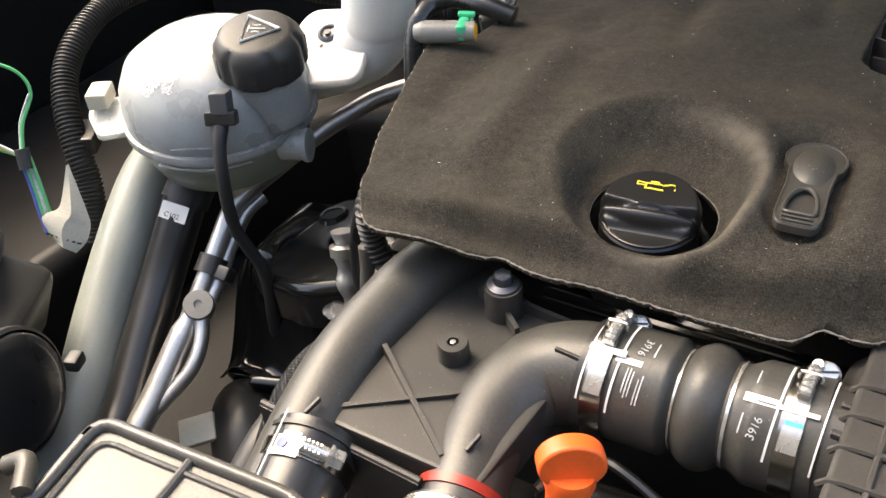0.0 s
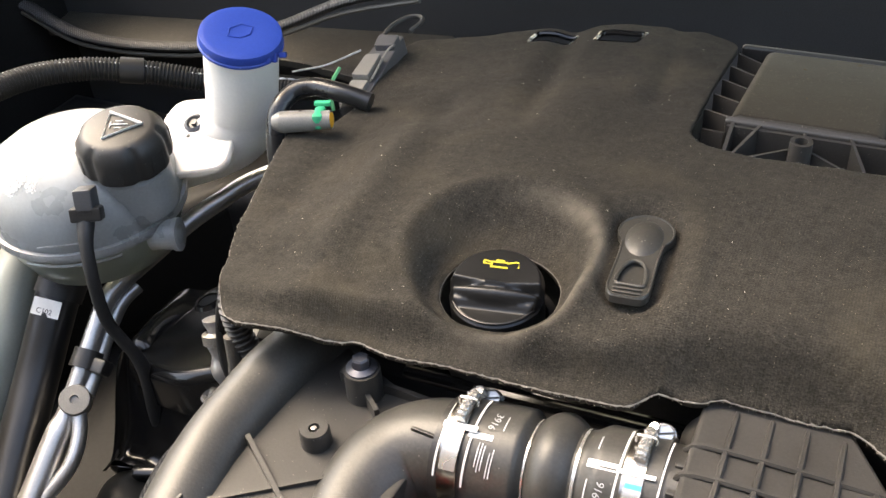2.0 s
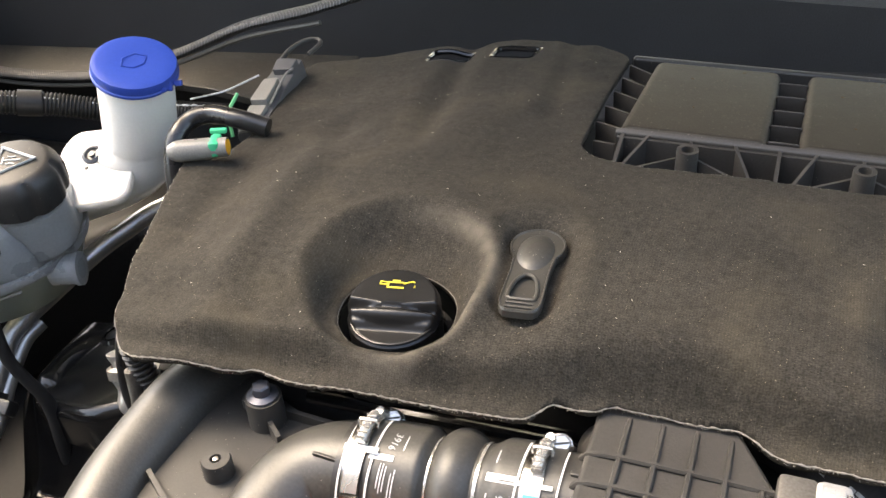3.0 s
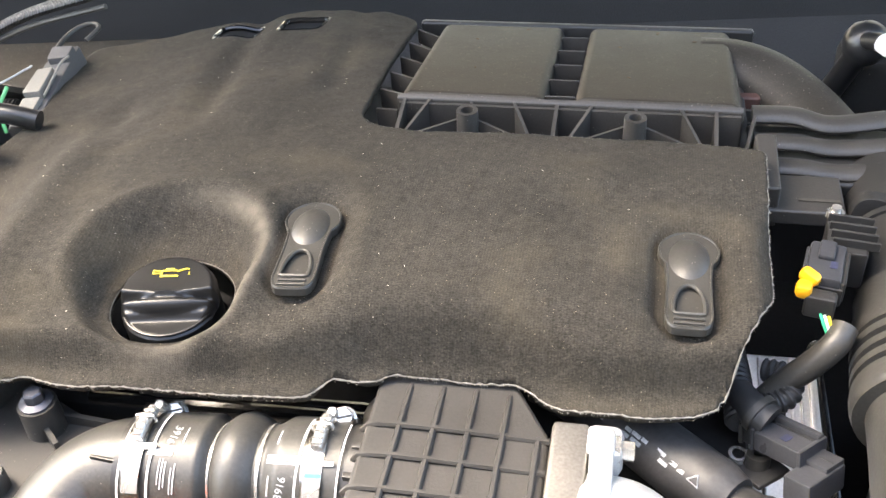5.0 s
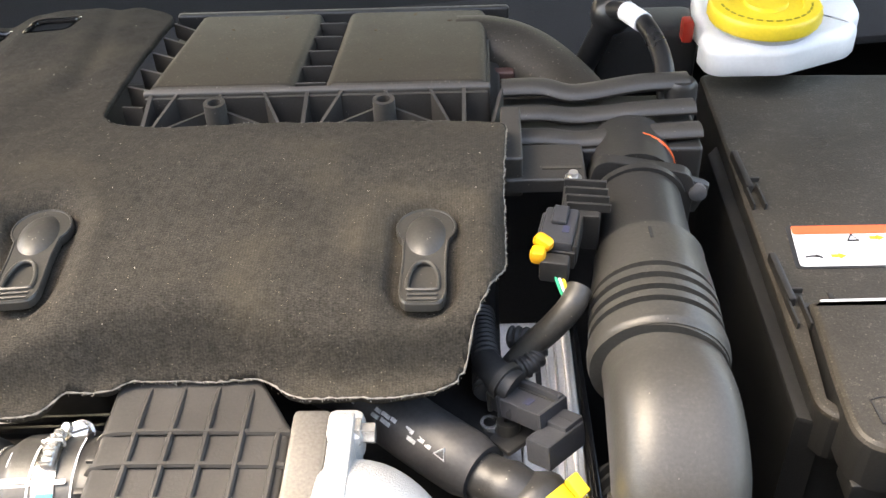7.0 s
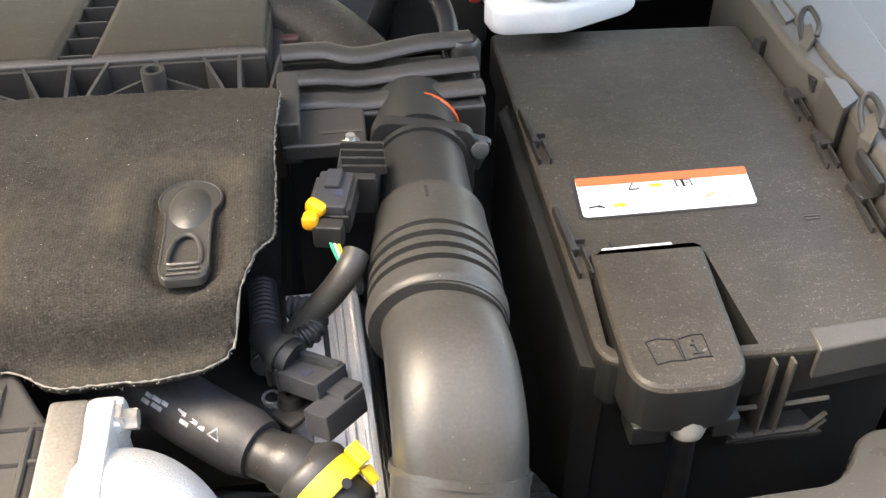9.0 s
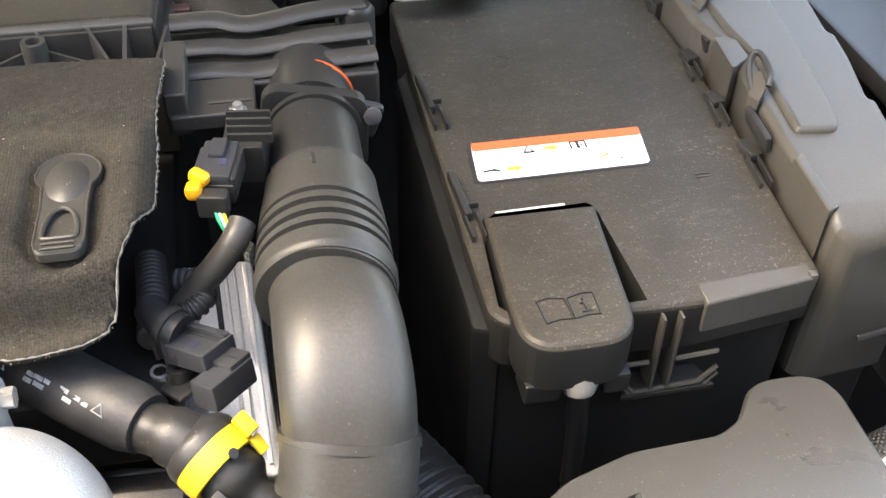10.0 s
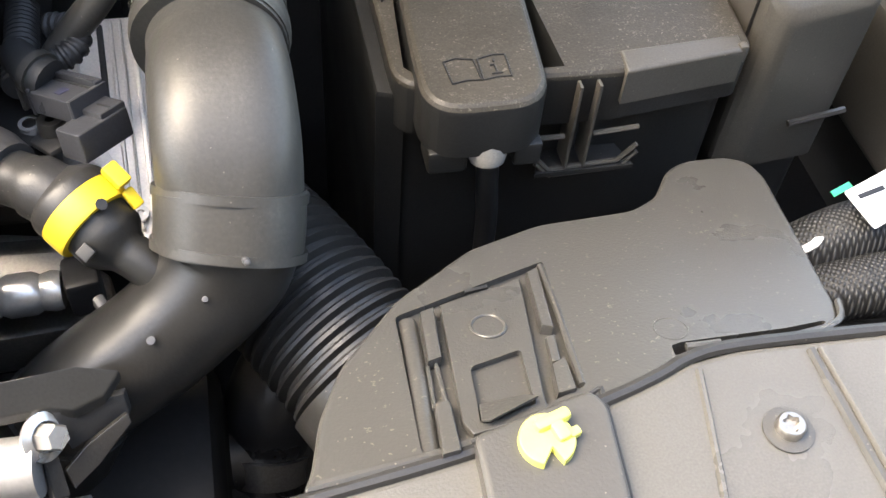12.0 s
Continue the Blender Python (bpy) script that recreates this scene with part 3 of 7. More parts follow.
def cover_height(x, y):
    z = 0.887 - 0.13 * max(0.0, y - 0.06)
    d = y - sum(front_edge(x + 0.010 * k) for k in (-2, -1, 0, 1, 2)) / 5
    left = ease(-0.24, -0.33, x)
    notch = ease(-0.130, -0.070, x) * (1 - ease(0.015, 0.070, x))
    step = notch * (1 - ease(0.0, 0.022, d)) + (1 - notch) * (0.94 * (1 - ease(0.008, 0.020, d)) + 0.06 * (1 - ease(0.0, 0.008, d)))
    z -= (0.016 - 0.008 * left) * (1 - ease(-0.092, -0.056, y)) + (0.025 - 0.014 * left) * step
    z -= 0.022 * ease(-0.22, -0.40, x)
    z -= 0.012 * ease(0.148, 0.164, x) * (1 - ease(0.0, 0.05, y))
    b = math.hypot(x - CAP[0], (y - CAP[1] - 0.018) * 0.95)
    side = ease(-0.225, -0.165, x)
    z -= 0.030 * (1 - ease(0.030, 0.066 - 0.007 * side, b)) * (0.75 + 0.25 * ease(0.05, -0.05, y - CAP[1]))
    z += (0.0020 + 0.0022 * side) * math.exp(-((b - 0.064) / 0.0085) ** 2)
    w = 1 - ease(0.0385, 0.054, math.hypot(x - HOLE[0], y - HOLE[1]))
    z = z * (1 - w) + (0.8605 + 0.0012 * noise.noise(Vector((x * 40, y * 40, 5)))) * w
    for (cx, cy), _, zc in CLIPS:
        along_y = min(cy, max(cy - 0.050, y))
        d = math.hypot(x - cx + 0.087 * (y - cy) * (cx < 0), y - along_y)
        z -= 0.0060 * (1 - ease(0.0185, 0.0220, d)) + 0.0036 * (1 - ease(0.018, 0.034, d))
        z += 0.0012 * math.exp(-((d - 0.036) / 0.006) ** 2)
    ridge = x + 0.3045 + 0.07 * (y - 0.02)
    z += 0.008 * math.exp(-(ridge / 0.018) ** 2) * (1 - ease(0.04, 0.15, abs(y + 0.005)))
    z -= 0.005 * math.exp(-((ridge + 0.055) / 0.018) ** 2) * (1 - ease(0.02, 0.10, abs(y - 0.02)))
    z -= 0.0065 * math.exp(-((x + 0.252 + 0.16 * (y - 0.2)) / 0.015) ** 2) * ease(0.08, 0.17, y)
    z -= 0.0040 * math.exp(-((x + 0.310 + 0.19 * (y - 0.125)) / 0.013) ** 2) * (1 - ease(0.02, 0.06, abs(y - 0.130)))
    z -= 0.0030 * math.exp(-((x + 0.160 + 0.13 * (y - 0.22)) / 0.010) ** 2) * ease(0.15, 0.21, y)
    z += 0.003 * math.exp(-((x + 0.19 - 0.1 * (y - 0.2)) / 0.03) ** 2) * ease(0.06, 0.2, y)
    z += 0.0016 * noise.noise(Vector((x * 16, y * 16, 0.3))) + 0.0009 * noise.noise(Vector((x * 60, y * 60, 1.3)))
    return z


rng = random.Random(4)
edge = []
for x, y in dense(rounded(EDGE, 0.010, 3), 0.0022):
    edge.append((x + rng.gauss(0, 0.00025), y + rng.gauss(0, 0.00025)))
hole = [(HOLE[0] + (0.0372 + rng.gauss(0, 0.00015)) * math.cos(a), HOLE[1] + (0.0380 + rng.gauss(0, 0.00015)) * math.sin(a)) for a in [math.tau * k / 110 for k in range(110)]]
slots = []
for cx, cy in ((-0.291, 0.330), (-0.226, 0.330)):
    slots.append(dense(rounded([(cx - 0.020, cy - 0.018), (cx + 0.019, cy - 0.016), (cx + 0.021, cy + 0.018), (cx - 0.022, cy + 0.016)], 0.006, 3), 0.003))
cover = part("engine_cover", sheet(edge, [hole, *slots], 0.0036, cover_height), FELT, angle=180)
solid = cover.modifiers.new("thickness", "SOLIDIFY")
solid.thickness, solid.offset = 0.005, -1
tagged(cover, "dusty black felt engine cover with frayed edges", "engine cover")
# frayed fibres and pale cut edge
fray = bmesh.new()
k = len(edge)
for i in range(k):
    x, y = edge[i]
    if y > 0.13 and x < 0.1:
        continue
    nx, ny = edge[(i + 1) % k][1] - edge[i - 1][1], edge[i - 1][0] - edge[(i + 1) % k][0]
    ln = math.hypot(nx, ny) or 1
    nx, ny = nx / ln, ny / ln
    for _ in range(4):
        s = rng.uniform(0.0003, 0.0009) * (2.0 if rng.random() < 0.04 else 1)
        a = rng.uniform(-0.9, 0.9)
        dx, dy = nx * math.cos(a) - ny * math.sin(a), nx * math.sin(a) + ny * math.cos(a)
        p = Vector((x + rng.uniform(-0.001, 0.001), y + rng.uniform(-0.001, 0.001), cover_height(x, y) - rng.uniform(0, 0.0025)))
        q = p + Vector((dx * s, dy * s, rng.uniform(-0.001, 0.0008)))
        w = Vector((-dy, dx, 0.3)) * 0.00022
        fray.faces.new([fray.verts.new(v) for v in (p - w, p + w, q)])
part("frayed_edge", fray, material("fray", (0.32, 0.29, 0.25), 0.9, bump=0), cover, "pale frayed felt fibres", smooth=False)
lint = bmesh.new()
for _ in range(120):
    x, y = rng.uniform(-0.40, 0.155), rng.uniform(-0.11, 0.34)
    if inside(x, y, EDGE) and math.hypot(x - CAP[0], y - CAP[1]) > 0.042:
        a, s = rng.uniform(0, math.tau), rng.uniform(0.0002, 0.0008)
        p = Vector((x, y, cover_height(x, y) + 0.0004))
        d, w = Vector((math.cos(a), math.sin(a), 0)) * s, Vector((-math.sin(a), math.cos(a), 0)) * 0.00022
        lint.faces.new([lint.verts.new(v) for v in (p - d - w, p + d - w, p + d + w, p - d + w)])
tagged(part("lint", lint, material("lint", (0.40, 0.36, 0.30), 0.9, bump=0), cover, "pale specks of dust", smooth=False), kind="stuff")
for s in slots:
    loop = [Vector((x, y, cover_height(x, y) - 0.002)) for x, y in s]
    part("slot_rim", sweep(bmesh.new(), loop + loop[:2], 0.0026, 8, False), GLOSS, cover, "glossy black slot rim")
    cx, cy = sum(p[0] for p in s) / len(s), sum(p[1] for p in s) / len(s)
    part("slot_floor", box((0.046, 0.036, 0.006), (cx, cy, cover_height(cx, cy) - 0.022), 0.002), GLOSS, cover)

rimb = bmesh.new()
loop = [Vector((x, y, cover_height(x, y) - 0.0008)) for x, y in edge if not (y > 0.13 and x < 0.1)]
runs, run = [], [loop[0]]
for p in loop[1:]:
    if (p - run[-1]).length > 0.012:
        runs.append(run)
        run = []
    run.append(p)
for run in runs + [run]:
    if len(run) > 3:
        sweep(rimb, run, lambda t: 0.0006 + 0.0003 * math.sin(t * 900), 5, False)
part("cut_edge", rimb, material("cut_felt", (0.20, 0.185, 0.16), 0.9, grain=1500, bump=0.5, vary=0.5), cover, "pale cut edge of the felt")
ring = [Vector((x, y, cover_height(x, y) - 0.0010)) for x, y in hole]
part("hole_edge", sweep(bmesh.new(), ring + ring[:2], 0.0006, 5, False), material("hole_felt", (0.11, 0.10, 0.085), 0.9, grain=1500, bump=0.5, vary=0.6), cover, "pale cut edge round the hole")

# rubber retaining straps
for (cx, cy), turn, z in CLIPS:
    clip = thing("cover_clip", "black rubber keyhole-shaped clip on the engine cover", "clip", (cx, cy, z - 0.004), "clips on the engine cover")
    out = [(0.0163 * math.cos(a), 0.0163 * math.sin(a)) for a in [radians(-42 + 264 * k / 24) for k in range(25)]]
    out += [(-0.0112, -0.0265), (-0.0116, -0.042), (-0.0118, -0.056), (-0.0088, -0.0620), (0.0088, -0.0620), (0.0118, -0.056), (0.0116, -0.042), (0.0112, -0.0265)]
    m = pose(cx, cy - 0.001, z - 0.0072, -1, 0, -turn) @ Matrix.Scale(1.08, 4)
    arch = [(-0.0078, -0.0520), (-0.0078, -0.044), (-0.0062, -0.036), (-0.0035, -0.0310), (0, -0.0295), (0.0035, -0.0310), (0.0062, -0.036), (0.0078, -0.044), (0.0078, -0.0520)]
    strap = pocketed(rounded(out, 0.003, 2), -0.002, 0.0030, 0.0010, [(rounded(arch, 0.002, 2), 0.0022)])
    bmesh.ops.transform(strap, matrix=m, verts=strap.verts)
    part("strap", strap, RUBBERD, clip, angle=30)
    part("rim", sweep(bmesh.new(), [m @ Vector((x * 0.955, y * 0.975 - 0.0004, 0.0030)) for x, y in rounded(out, 0.003, 2) + rounded(out, 0.003, 2)[:2]], 0.0007, 6, False), RUBBERD, clip)
    part("loop", sweep(bmesh.new(), [m @ Vector((x, y, 0.0034)) for x, y in rounded(arch, 0.002, 2) + rounded(arch, 0.002, 2)[:2]], 0.0013, 8, False), RUBBERD, clip)
    for dy in (-0.0555, -0.0590):
        part("bar", box((0.0165, 0.0018, 0.0018), m @ Vector((0, dy, 0.0035)), 0.0007, (0, 0, -turn)), RUBBERD, clip)
    part("bulge", lathe([(0.0125, 0.0028), (0.0112, 0.0040), (0.0085, 0.0058), (0.0045, 0.0070), (0, 0.0074)], m @ pose(0, -0.007, 0) @ Matrix.Diagonal((0.86, 1.42, 1, 1)), 32), RUBBERD, clip)

# ---- oil filler cap ----
oil = thing("oil_filler_cap", "black plastic oil filler cap with a yellow oil-can mark", "cap", (CAP[0], CAP[1], 0.80))
tm = pose(CAP[0] + 0.001, CAP[1] + 0.0005, 0.8470, 4, 0, 10) @ Matrix.Scale(1.04, 4)


def cap_top(x, y):
    """A raised back half, a valley, a lens-shaped finger bar and a low front lip."""
    bow = max(0.0, 1 - (x / 0.0285) ** 2)
    y0 = 0.0010 - 0.0030 * bow
    z = 0.0135 + 0.0070 * ease(y0 - 0.0030, y0, y) + 0.0008 * ease(0.0, 0.026, y)
    yc, hw = -0.0062 - 0.0012 * bow, 0.0012 + 0.0042 * bow
    z += 0.0062 * bow ** 0.5 * max(0.0, 1 - ((y - yc) / hw) ** 2) ** 0.8
    z -= 0.0040 * ease(-0.011, -0.016, y)
    return z - 0.0060 * ease(0.0250, 0.0286, math.hypot(x, y)) ** 2


top = sheet([(0.0286 * math.cos(a), 0.0286 * math.sin(a)) for a in [math.tau * k / 72 for k in range(72)]], [], 0.0010, cap_top)
bmesh.ops.transform(top, matrix=tm, verts=top.verts)
part("cap_top", top, SATIN, oil, angle=60)
part("cap_body", lathe([(0.0285, -0.03), (0.0285, 0.0045), (0.0284, 0.0078), (0.0270, 0.0090), (0.0, 0.0090)], tm, 72), SATIN, oil)
part("front_rim", tube([tm @ Vector((0.0268 * math.cos(a), 0.0268 * math.sin(a), 0.0098)) for a in [radians(205 + 13 * k) for k in range(11)]], 0.0009, 8, 2), SATIN, oil)
part("neck", lathe([(0.036, -0.06), (0.036, -0.012), (0.031, -0.012), (0.031, -0.02)], tm, 32), DARK, oil)


def plate(pts, m, h=0.0004, z=0.0):
    return prism(pts, z, z + h, m=m)


im = tm @ pose(-0.001, 0.0125, 0.0212, 1, 0, 0)
part("oil_can_mark", joined(joined(joined(joined(joined(plate([(-0.0047, -0.0034), (0.0062, -0.0034), (0.0058, -0.0022), (-0.0047, -0.0022)], im),
     plate([(-0.0047, -0.0021), (-0.0036, -0.0021), (-0.0036, 0.0010), (-0.0047, 0.0010)], im)), plate([(-0.0044, 0.0011), (0.0049, 0.0011), (0.0049, 0.0021), (-0.0044, 0.0021)], im)),
     plate([(0.0052, 0.0002), (0.0105, 0.0024), (0.0118, 0.0018), (0.0120, 0.0028), (0.0102, 0.0034), (0.005, 0.0014)], im)),
     plate([(-0.0045, 0.0018), (-0.0095, 0.0026), (-0.0095, -0.0008), (-0.0045, -0.0008), (-0.0045, 0.0), (-0.0086, 0.0), (-0.0086, 0.0017), (-0.0045, 0.001)], im)),
     plate([(-0.002, 0.0024), (0.003, 0.0024), (0.003, 0.0036), (-0.002, 0.0036)], im)), INK, oil, "yellow oil-can mark")
part("drop_mark", plate([(0.0118, -0.002), (0.0128, -0.002), (0.0123, 0.0004)], im), INK, oil, "yellow oil drop")

# ---- intake housing behind the cover ----
intake = thing("air_filter_housing", "black ribbed plastic air filter housing behind the cover", "air filter", (0.03, 0.24, 0.795))


def slab(name, x0, x1, y0, y1, za, zb, h, mat, parent, bevel=0.006, label=""):
    """A block whose top slopes from za at y0 to zb at y1."""
    b = bmesh.new()
    low = [b.verts.new(p) for p in ((x0, y0, za - h), (x1, y0, za - h), (x1, y1, zb - h), (x0, y1, zb - h))]
    top = [b.verts.new(p) for p in ((x0, y0, za), (x1, y0, za), (x1, y1, zb), (x0, y1, zb))]
    b.faces.new(low[::-1])
    b.faces.new(top)
    for i in range(4):
        j = (i + 1) % 4
        b.faces.new((low[i], low[j], top[j], top[i]))
    b.normal_update()
    if bevel:
        bmesh.ops.bevel(b, geom=[e for e in b.edges if any(v in top for v in e.verts)], offset=bevel, segments=3, affect="EDGES", profile=0.5)
    return part(name, b, mat, parent, label)


def rib(a, b, low, parent, w=0.0022, mat=None):
    """An upright thin rib between two top points, down to the height low."""
    a, b = Vector(a), Vector(b)
    n = Vector((b.y - a.y, a.x - b.x, 0)).normalized() * w / 2
    q = bmesh.new()
    vs = [q.verts.new(p) for p in (a - n, b - n, b + n, a + n)] + [q.verts.new((p.x, p.y, low)) for p in (a - n, b - n, b + n, a + n)]
    q.faces.new(vs[:4])
    for i in range(4):
        j = (i + 1) % 4
        q.faces.new((vs[i], vs[i + 4], vs[j + 4], vs[j]))
    bmesh.ops.recalc_face_normals(q, faces=q.faces)
    return part("rib", q, mat or INTAKEF, parent, smooth=False)


slab("lid_panel", -0.098, 0.010, 0.172, 0.345, 0.876, 0.850, 0.03, INTAKE, intake, 0.007)
slab("lid_panel", 0.032, 0.150, 0.172, 0.345, 0.876, 0.850, 0.03, INTAKE, intake, 0.007)
slab("lid_base", -0.120, 0.160, 0.128, 0.350, 0.846, 0.832, 0.05, INTAKEF, intake, 0.003)
slab("back_edge", -0.12, 0.17, 0.343, 0.352, 0.851, 0.850, 0.03, PLASTIC, intake, 0.003)
for i in range(5):
    y = 0.182 + i * 0.034
    slab("cup", 0.009, 0.033, y, y + 0.020, 0.873 - i * 0.005, 0.860 - i * 0.005, 0.02, INTAKEF, intake, 0.002)
    rib((-0.120, y + 0.016, 0.864 - i * 0.004), (-0.098, y, 0.869 - i * 0.005), 0.835, intake)
for x in (-0.094, 0.020, 0.133):
    rib((x, 0.137, 0.864), (x, 0.174, 0.873), 0.84, intake, 0.0028)
for bx in (-0.043, 0.077):
    part("boss", lathe([(0.0088, -0.03), (0.0078, 0.004), (0.0048, 0.004), (0.004, -0.012), (0, -0.012)], pose(bx, 0.151, 0.872)), INTAKEF, intake)
    rib((bx, 0.150, 0.866), (bx, 0.174, 0.873), 0.84, intake)
    for s in (-1, 1):
        rib((bx + s * 0.007, 0.152, 0.868), (bx + s * 0.046, 0.140, 0.858), 0.84, intake)
        rib((bx + s * 0.050, 0.134, 0.858), (bx + s * 0.030, 0.174, 0.874), 0.84, intake)
    rib((bx - 0.048, 0.135, 0.860), (bx + 0.048, 0.135, 0.860), 0.84, intake, 0.003)
rib((-0.115, 0.165, 0.866), (-0.098, 0.160, 0.868), 0.84, intake)
rib((-0.098, 0.1685, 0.870), (0.150, 0.1685, 0.870), 0.845, intake, 0.003)
rib((0.152, 0.132, 0.862), (0.160, 0.175, 0.868), 0.84, intake)
part("duct", tube([(0.125, 0.311, 0.826), (0.150, 0.309, 0.826), (0.176, 0.294, 0.826), (0.200, 0.264, 0.825), (0.219, 0.228, 0.824), (0.231, 0.188, 0.822), (0.236, 0.165, 0.820)], lambda t: 0.0345 - 0.0095 * ease(0.15, 0.9, t), 32, 8, flat=0.86), INTAKE, intake)
rib((0.150, 0.286, 0.850), (0.150, 0.175, 0.866), 0.80, intake, 0.004)
slab("front_wall", -0.100, 0.152, 0.1700, 0.1745, 0.8725, 0.8750, 0.03, INTAKEF, intake, 0.0015)
slab("reddish_insert", 0.155, 0.172, 0.252, 0.262, 0.838, 0.838, 0.02, material("red_brown_plastic", (0.09, 0.045, 0.035), 0.5), intake, 0.002)
for x, y, k in ((-0.06, 0.30, 0.5), (-0.02, 0.33, 0.7), (0.06, 0.29, 0.5), (0.09, 0.33, 0.8), (0.12, 0.31, 0.6), (-0.05, 0.23, 0.4), (0.07, 0.22, 0.5)):
    part("leaf_bit", prism([(-0.003 * k, 0), (0, 0.0018 * k), (0.004 * k, 0.0006), (0.001, -0.0016 * k)], 0, 0.0004, m=pose(x, y, 0.8765 - 0.1503 * (y - 0.172) + 0.0002, -8, 0, 300 * k)), material("leaf_crumb", (0.13, 0.10, 0.065), 0.8), intake, "dry leaf crumb")
rib((0.150, 0.240, 0.835), (0.190, 0.236, 0.835), 0.80, intake, 0.003)
rib((0.150, 0.212, 0.840), (0.200, 0.210, 0.838), 0.80, intake, 0.003)
for i, (y, z) in enumerate(((0.195, 0.857), (0.165, 0.853), (0.137, 0.851))):
    part("rail", tube([(0.160, y, z), (0.19, y, z), (0.215, y - 0.005 * (i == 0), z - 0.003), (0.26, y + 0.002, z), (0.298, y + 0.005, z)], 0.0092 if i else 0.0105, 14, flat=0.5), INTAKEF, intake)
part("rail_end", lathe([(0.012, -0.02), (0.012, 0.008), (0.009, 0.012), (0, 0.012)], pose(0.293, 0.196, 0.848)), PLASTIC, intake)
slab("flange_plate", 0.158, 0.298, 0.125, 0.205, 0.847, 0.843, 0.03, PLASTIC, intake, 0.003)
slab("step", 0.158, 0.172, 0.085, 0.145, 0.868, 0.872, 0.03, INTAKEF, intake, 0.002)
slab("bracket", 0.160, 0.214, 0.082, 0.125, 0.853, 0.853, 0.010, INTAKEF, intake, 0.002)
part("moulded_mark", box((0.026, 0.003, 0.0006), (0.198, 0.095, 0.8536)), GREY, intake)

# ---- air hose with flow meter ----
meter = thing("air_hose", "black rubber intake hose with bellows and flow meter", "hose", (0.24, -0.05, 0.78))
part("outlet", tube([(0.250, 0.150, 0.828), (0.248, 0.095, 0.832)], 0.030, 32, 2), PLASTIC, meter)
part("seal", tube([(0.250, 0.128, 0.829), (0.2495, 0.124, 0.829)], 0.0306, 32, 1), ORANGE, meter, "orange rubber seal")
fm = along((0.249, 0.088, 0.832), (0.247, 0.0, 0.835))
part("flange", prism(rounded([(-0.040, -0.026), (0.034, -0.034), (0.036, 0.022), (-0.030, 0.034)], 0.012), -0.005, 0.005, 0.001, m=fm), PLASTIC, meter)
part("lug", box((0.026, 0.009, 0.026), (0.280, 0.0885, 0.836), 0.004, (0, 20, 0)), PLASTIC, meter)
part("rim", tube([(0.2485, 0.083, 0.8325), (0.2484, 0.078, 0.8325)], 0.0315, 36, 1), PLASTIC, meter)
part("flange_screw", lathe([(0.006, 0), (0.006, 0.004), (0.003, 0.005), (0, 0.004)], along((0.287, 0.0845, 0.840), (0.287, 0.0, 0.85)), 12), GREYC, meter)
part("meter_body", tube([(0.248, 0.09, 0.832), (0.246, 0.005, 0.835)], 0.0290, 32, 3), PLASTIC, meter)


def bellows(t):
    y = 0.016 - t * 0.088
    if y > -0.022:
        return 0.0335 + 0.0030 * ease(0.016, -0.022, y)
    if y > -0.060:
        w = (-0.022 - y) / 0.038 * 4
        return 0.0372 + 0.0012 * w / 4 - 0.0050 * (1 if w % 1 < 0.38 else 0)
    return 0.0392 - 0.0012 * ease(-0.066, -0.072, y)


part("cuff", sweep(bmesh.new(), smooth_path([(0.2465, 0.016, 0.835), (0.243, -0.030, 0.835), (0.2405, -0.072, 0.833)], 70), bellows, 44), HOSE, meter, angle=30)
part("cuff_lip", tube([(0.2408, -0.0690, 0.8332), (0.2404, -0.0725, 0.833)], 0.0372, 40, 1), HOSE, meter)
part("arrow_mark", box((0.002, 0.010, 0.001), (0.243, 0.004, 0.8695)), RUBBER, meter)
elbow_line = smooth_path([(0.2415, -0.060, 0.833), (0.2430, -0.080, 0.831), (0.2435, -0.105, 0.829), (0.2435, -0.128, 0.820), (0.2425, -0.146, 0.803), (0.2410, -0.157, 0.789)], 12)
part("elbow", sweep(bmesh.new(), elbow_line, lambda t: 0.0325 + 0.0015 * math.sin(t * 3), 64, square=lambda t: 0.36 * ease(0.05, 0.42, t) * (1 - 0.8 * ease(0.62, 0.84, t))), HOSE, meter, angle=60)
part("collar", sweep(bmesh.new(), smooth_path([(0.2425, -0.1430, 0.806), (0.2410, -0.1520, 0.795), (0.2385, -0.160, 0.784)], 5), 0.0350, 48, square=lambda t: 0.14), HOSE, meter)
part("collar_rib", tube([(0.2428, -0.1425, 0.8065), (0.2420, -0.1455, 0.803)], 0.0362, 40, 1), HOSE, meter)
part("clamp_ring", tube([(0.2390, -0.1585, 0.786), (0.2380, -0.1615, 0.7825)], 0.0366, 40, 1), HOSE, meter)
part("clamp_tail", box((0.003, 0.003, 0.020), (0.2455, -0.186, 0.806), 0.001, (48, 0, 10)), GREYC, meter)
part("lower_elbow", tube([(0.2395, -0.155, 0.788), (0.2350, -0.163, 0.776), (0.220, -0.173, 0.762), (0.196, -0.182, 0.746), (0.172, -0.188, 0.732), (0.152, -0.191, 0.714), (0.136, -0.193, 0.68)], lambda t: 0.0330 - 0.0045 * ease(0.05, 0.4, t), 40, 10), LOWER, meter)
for p, r in (((0.200, -0.2000, 0.7735), 0.0020), ((0.226, -0.1920, 0.7885), 0.0014)):
    part("moulded_dot", lathe([(r, -0.001), (r, 0.0008), (0, 0.001)], along(p, Vector(p) + Vector((0.1, -0.4, 0.9))), 16), GREYC, meter)

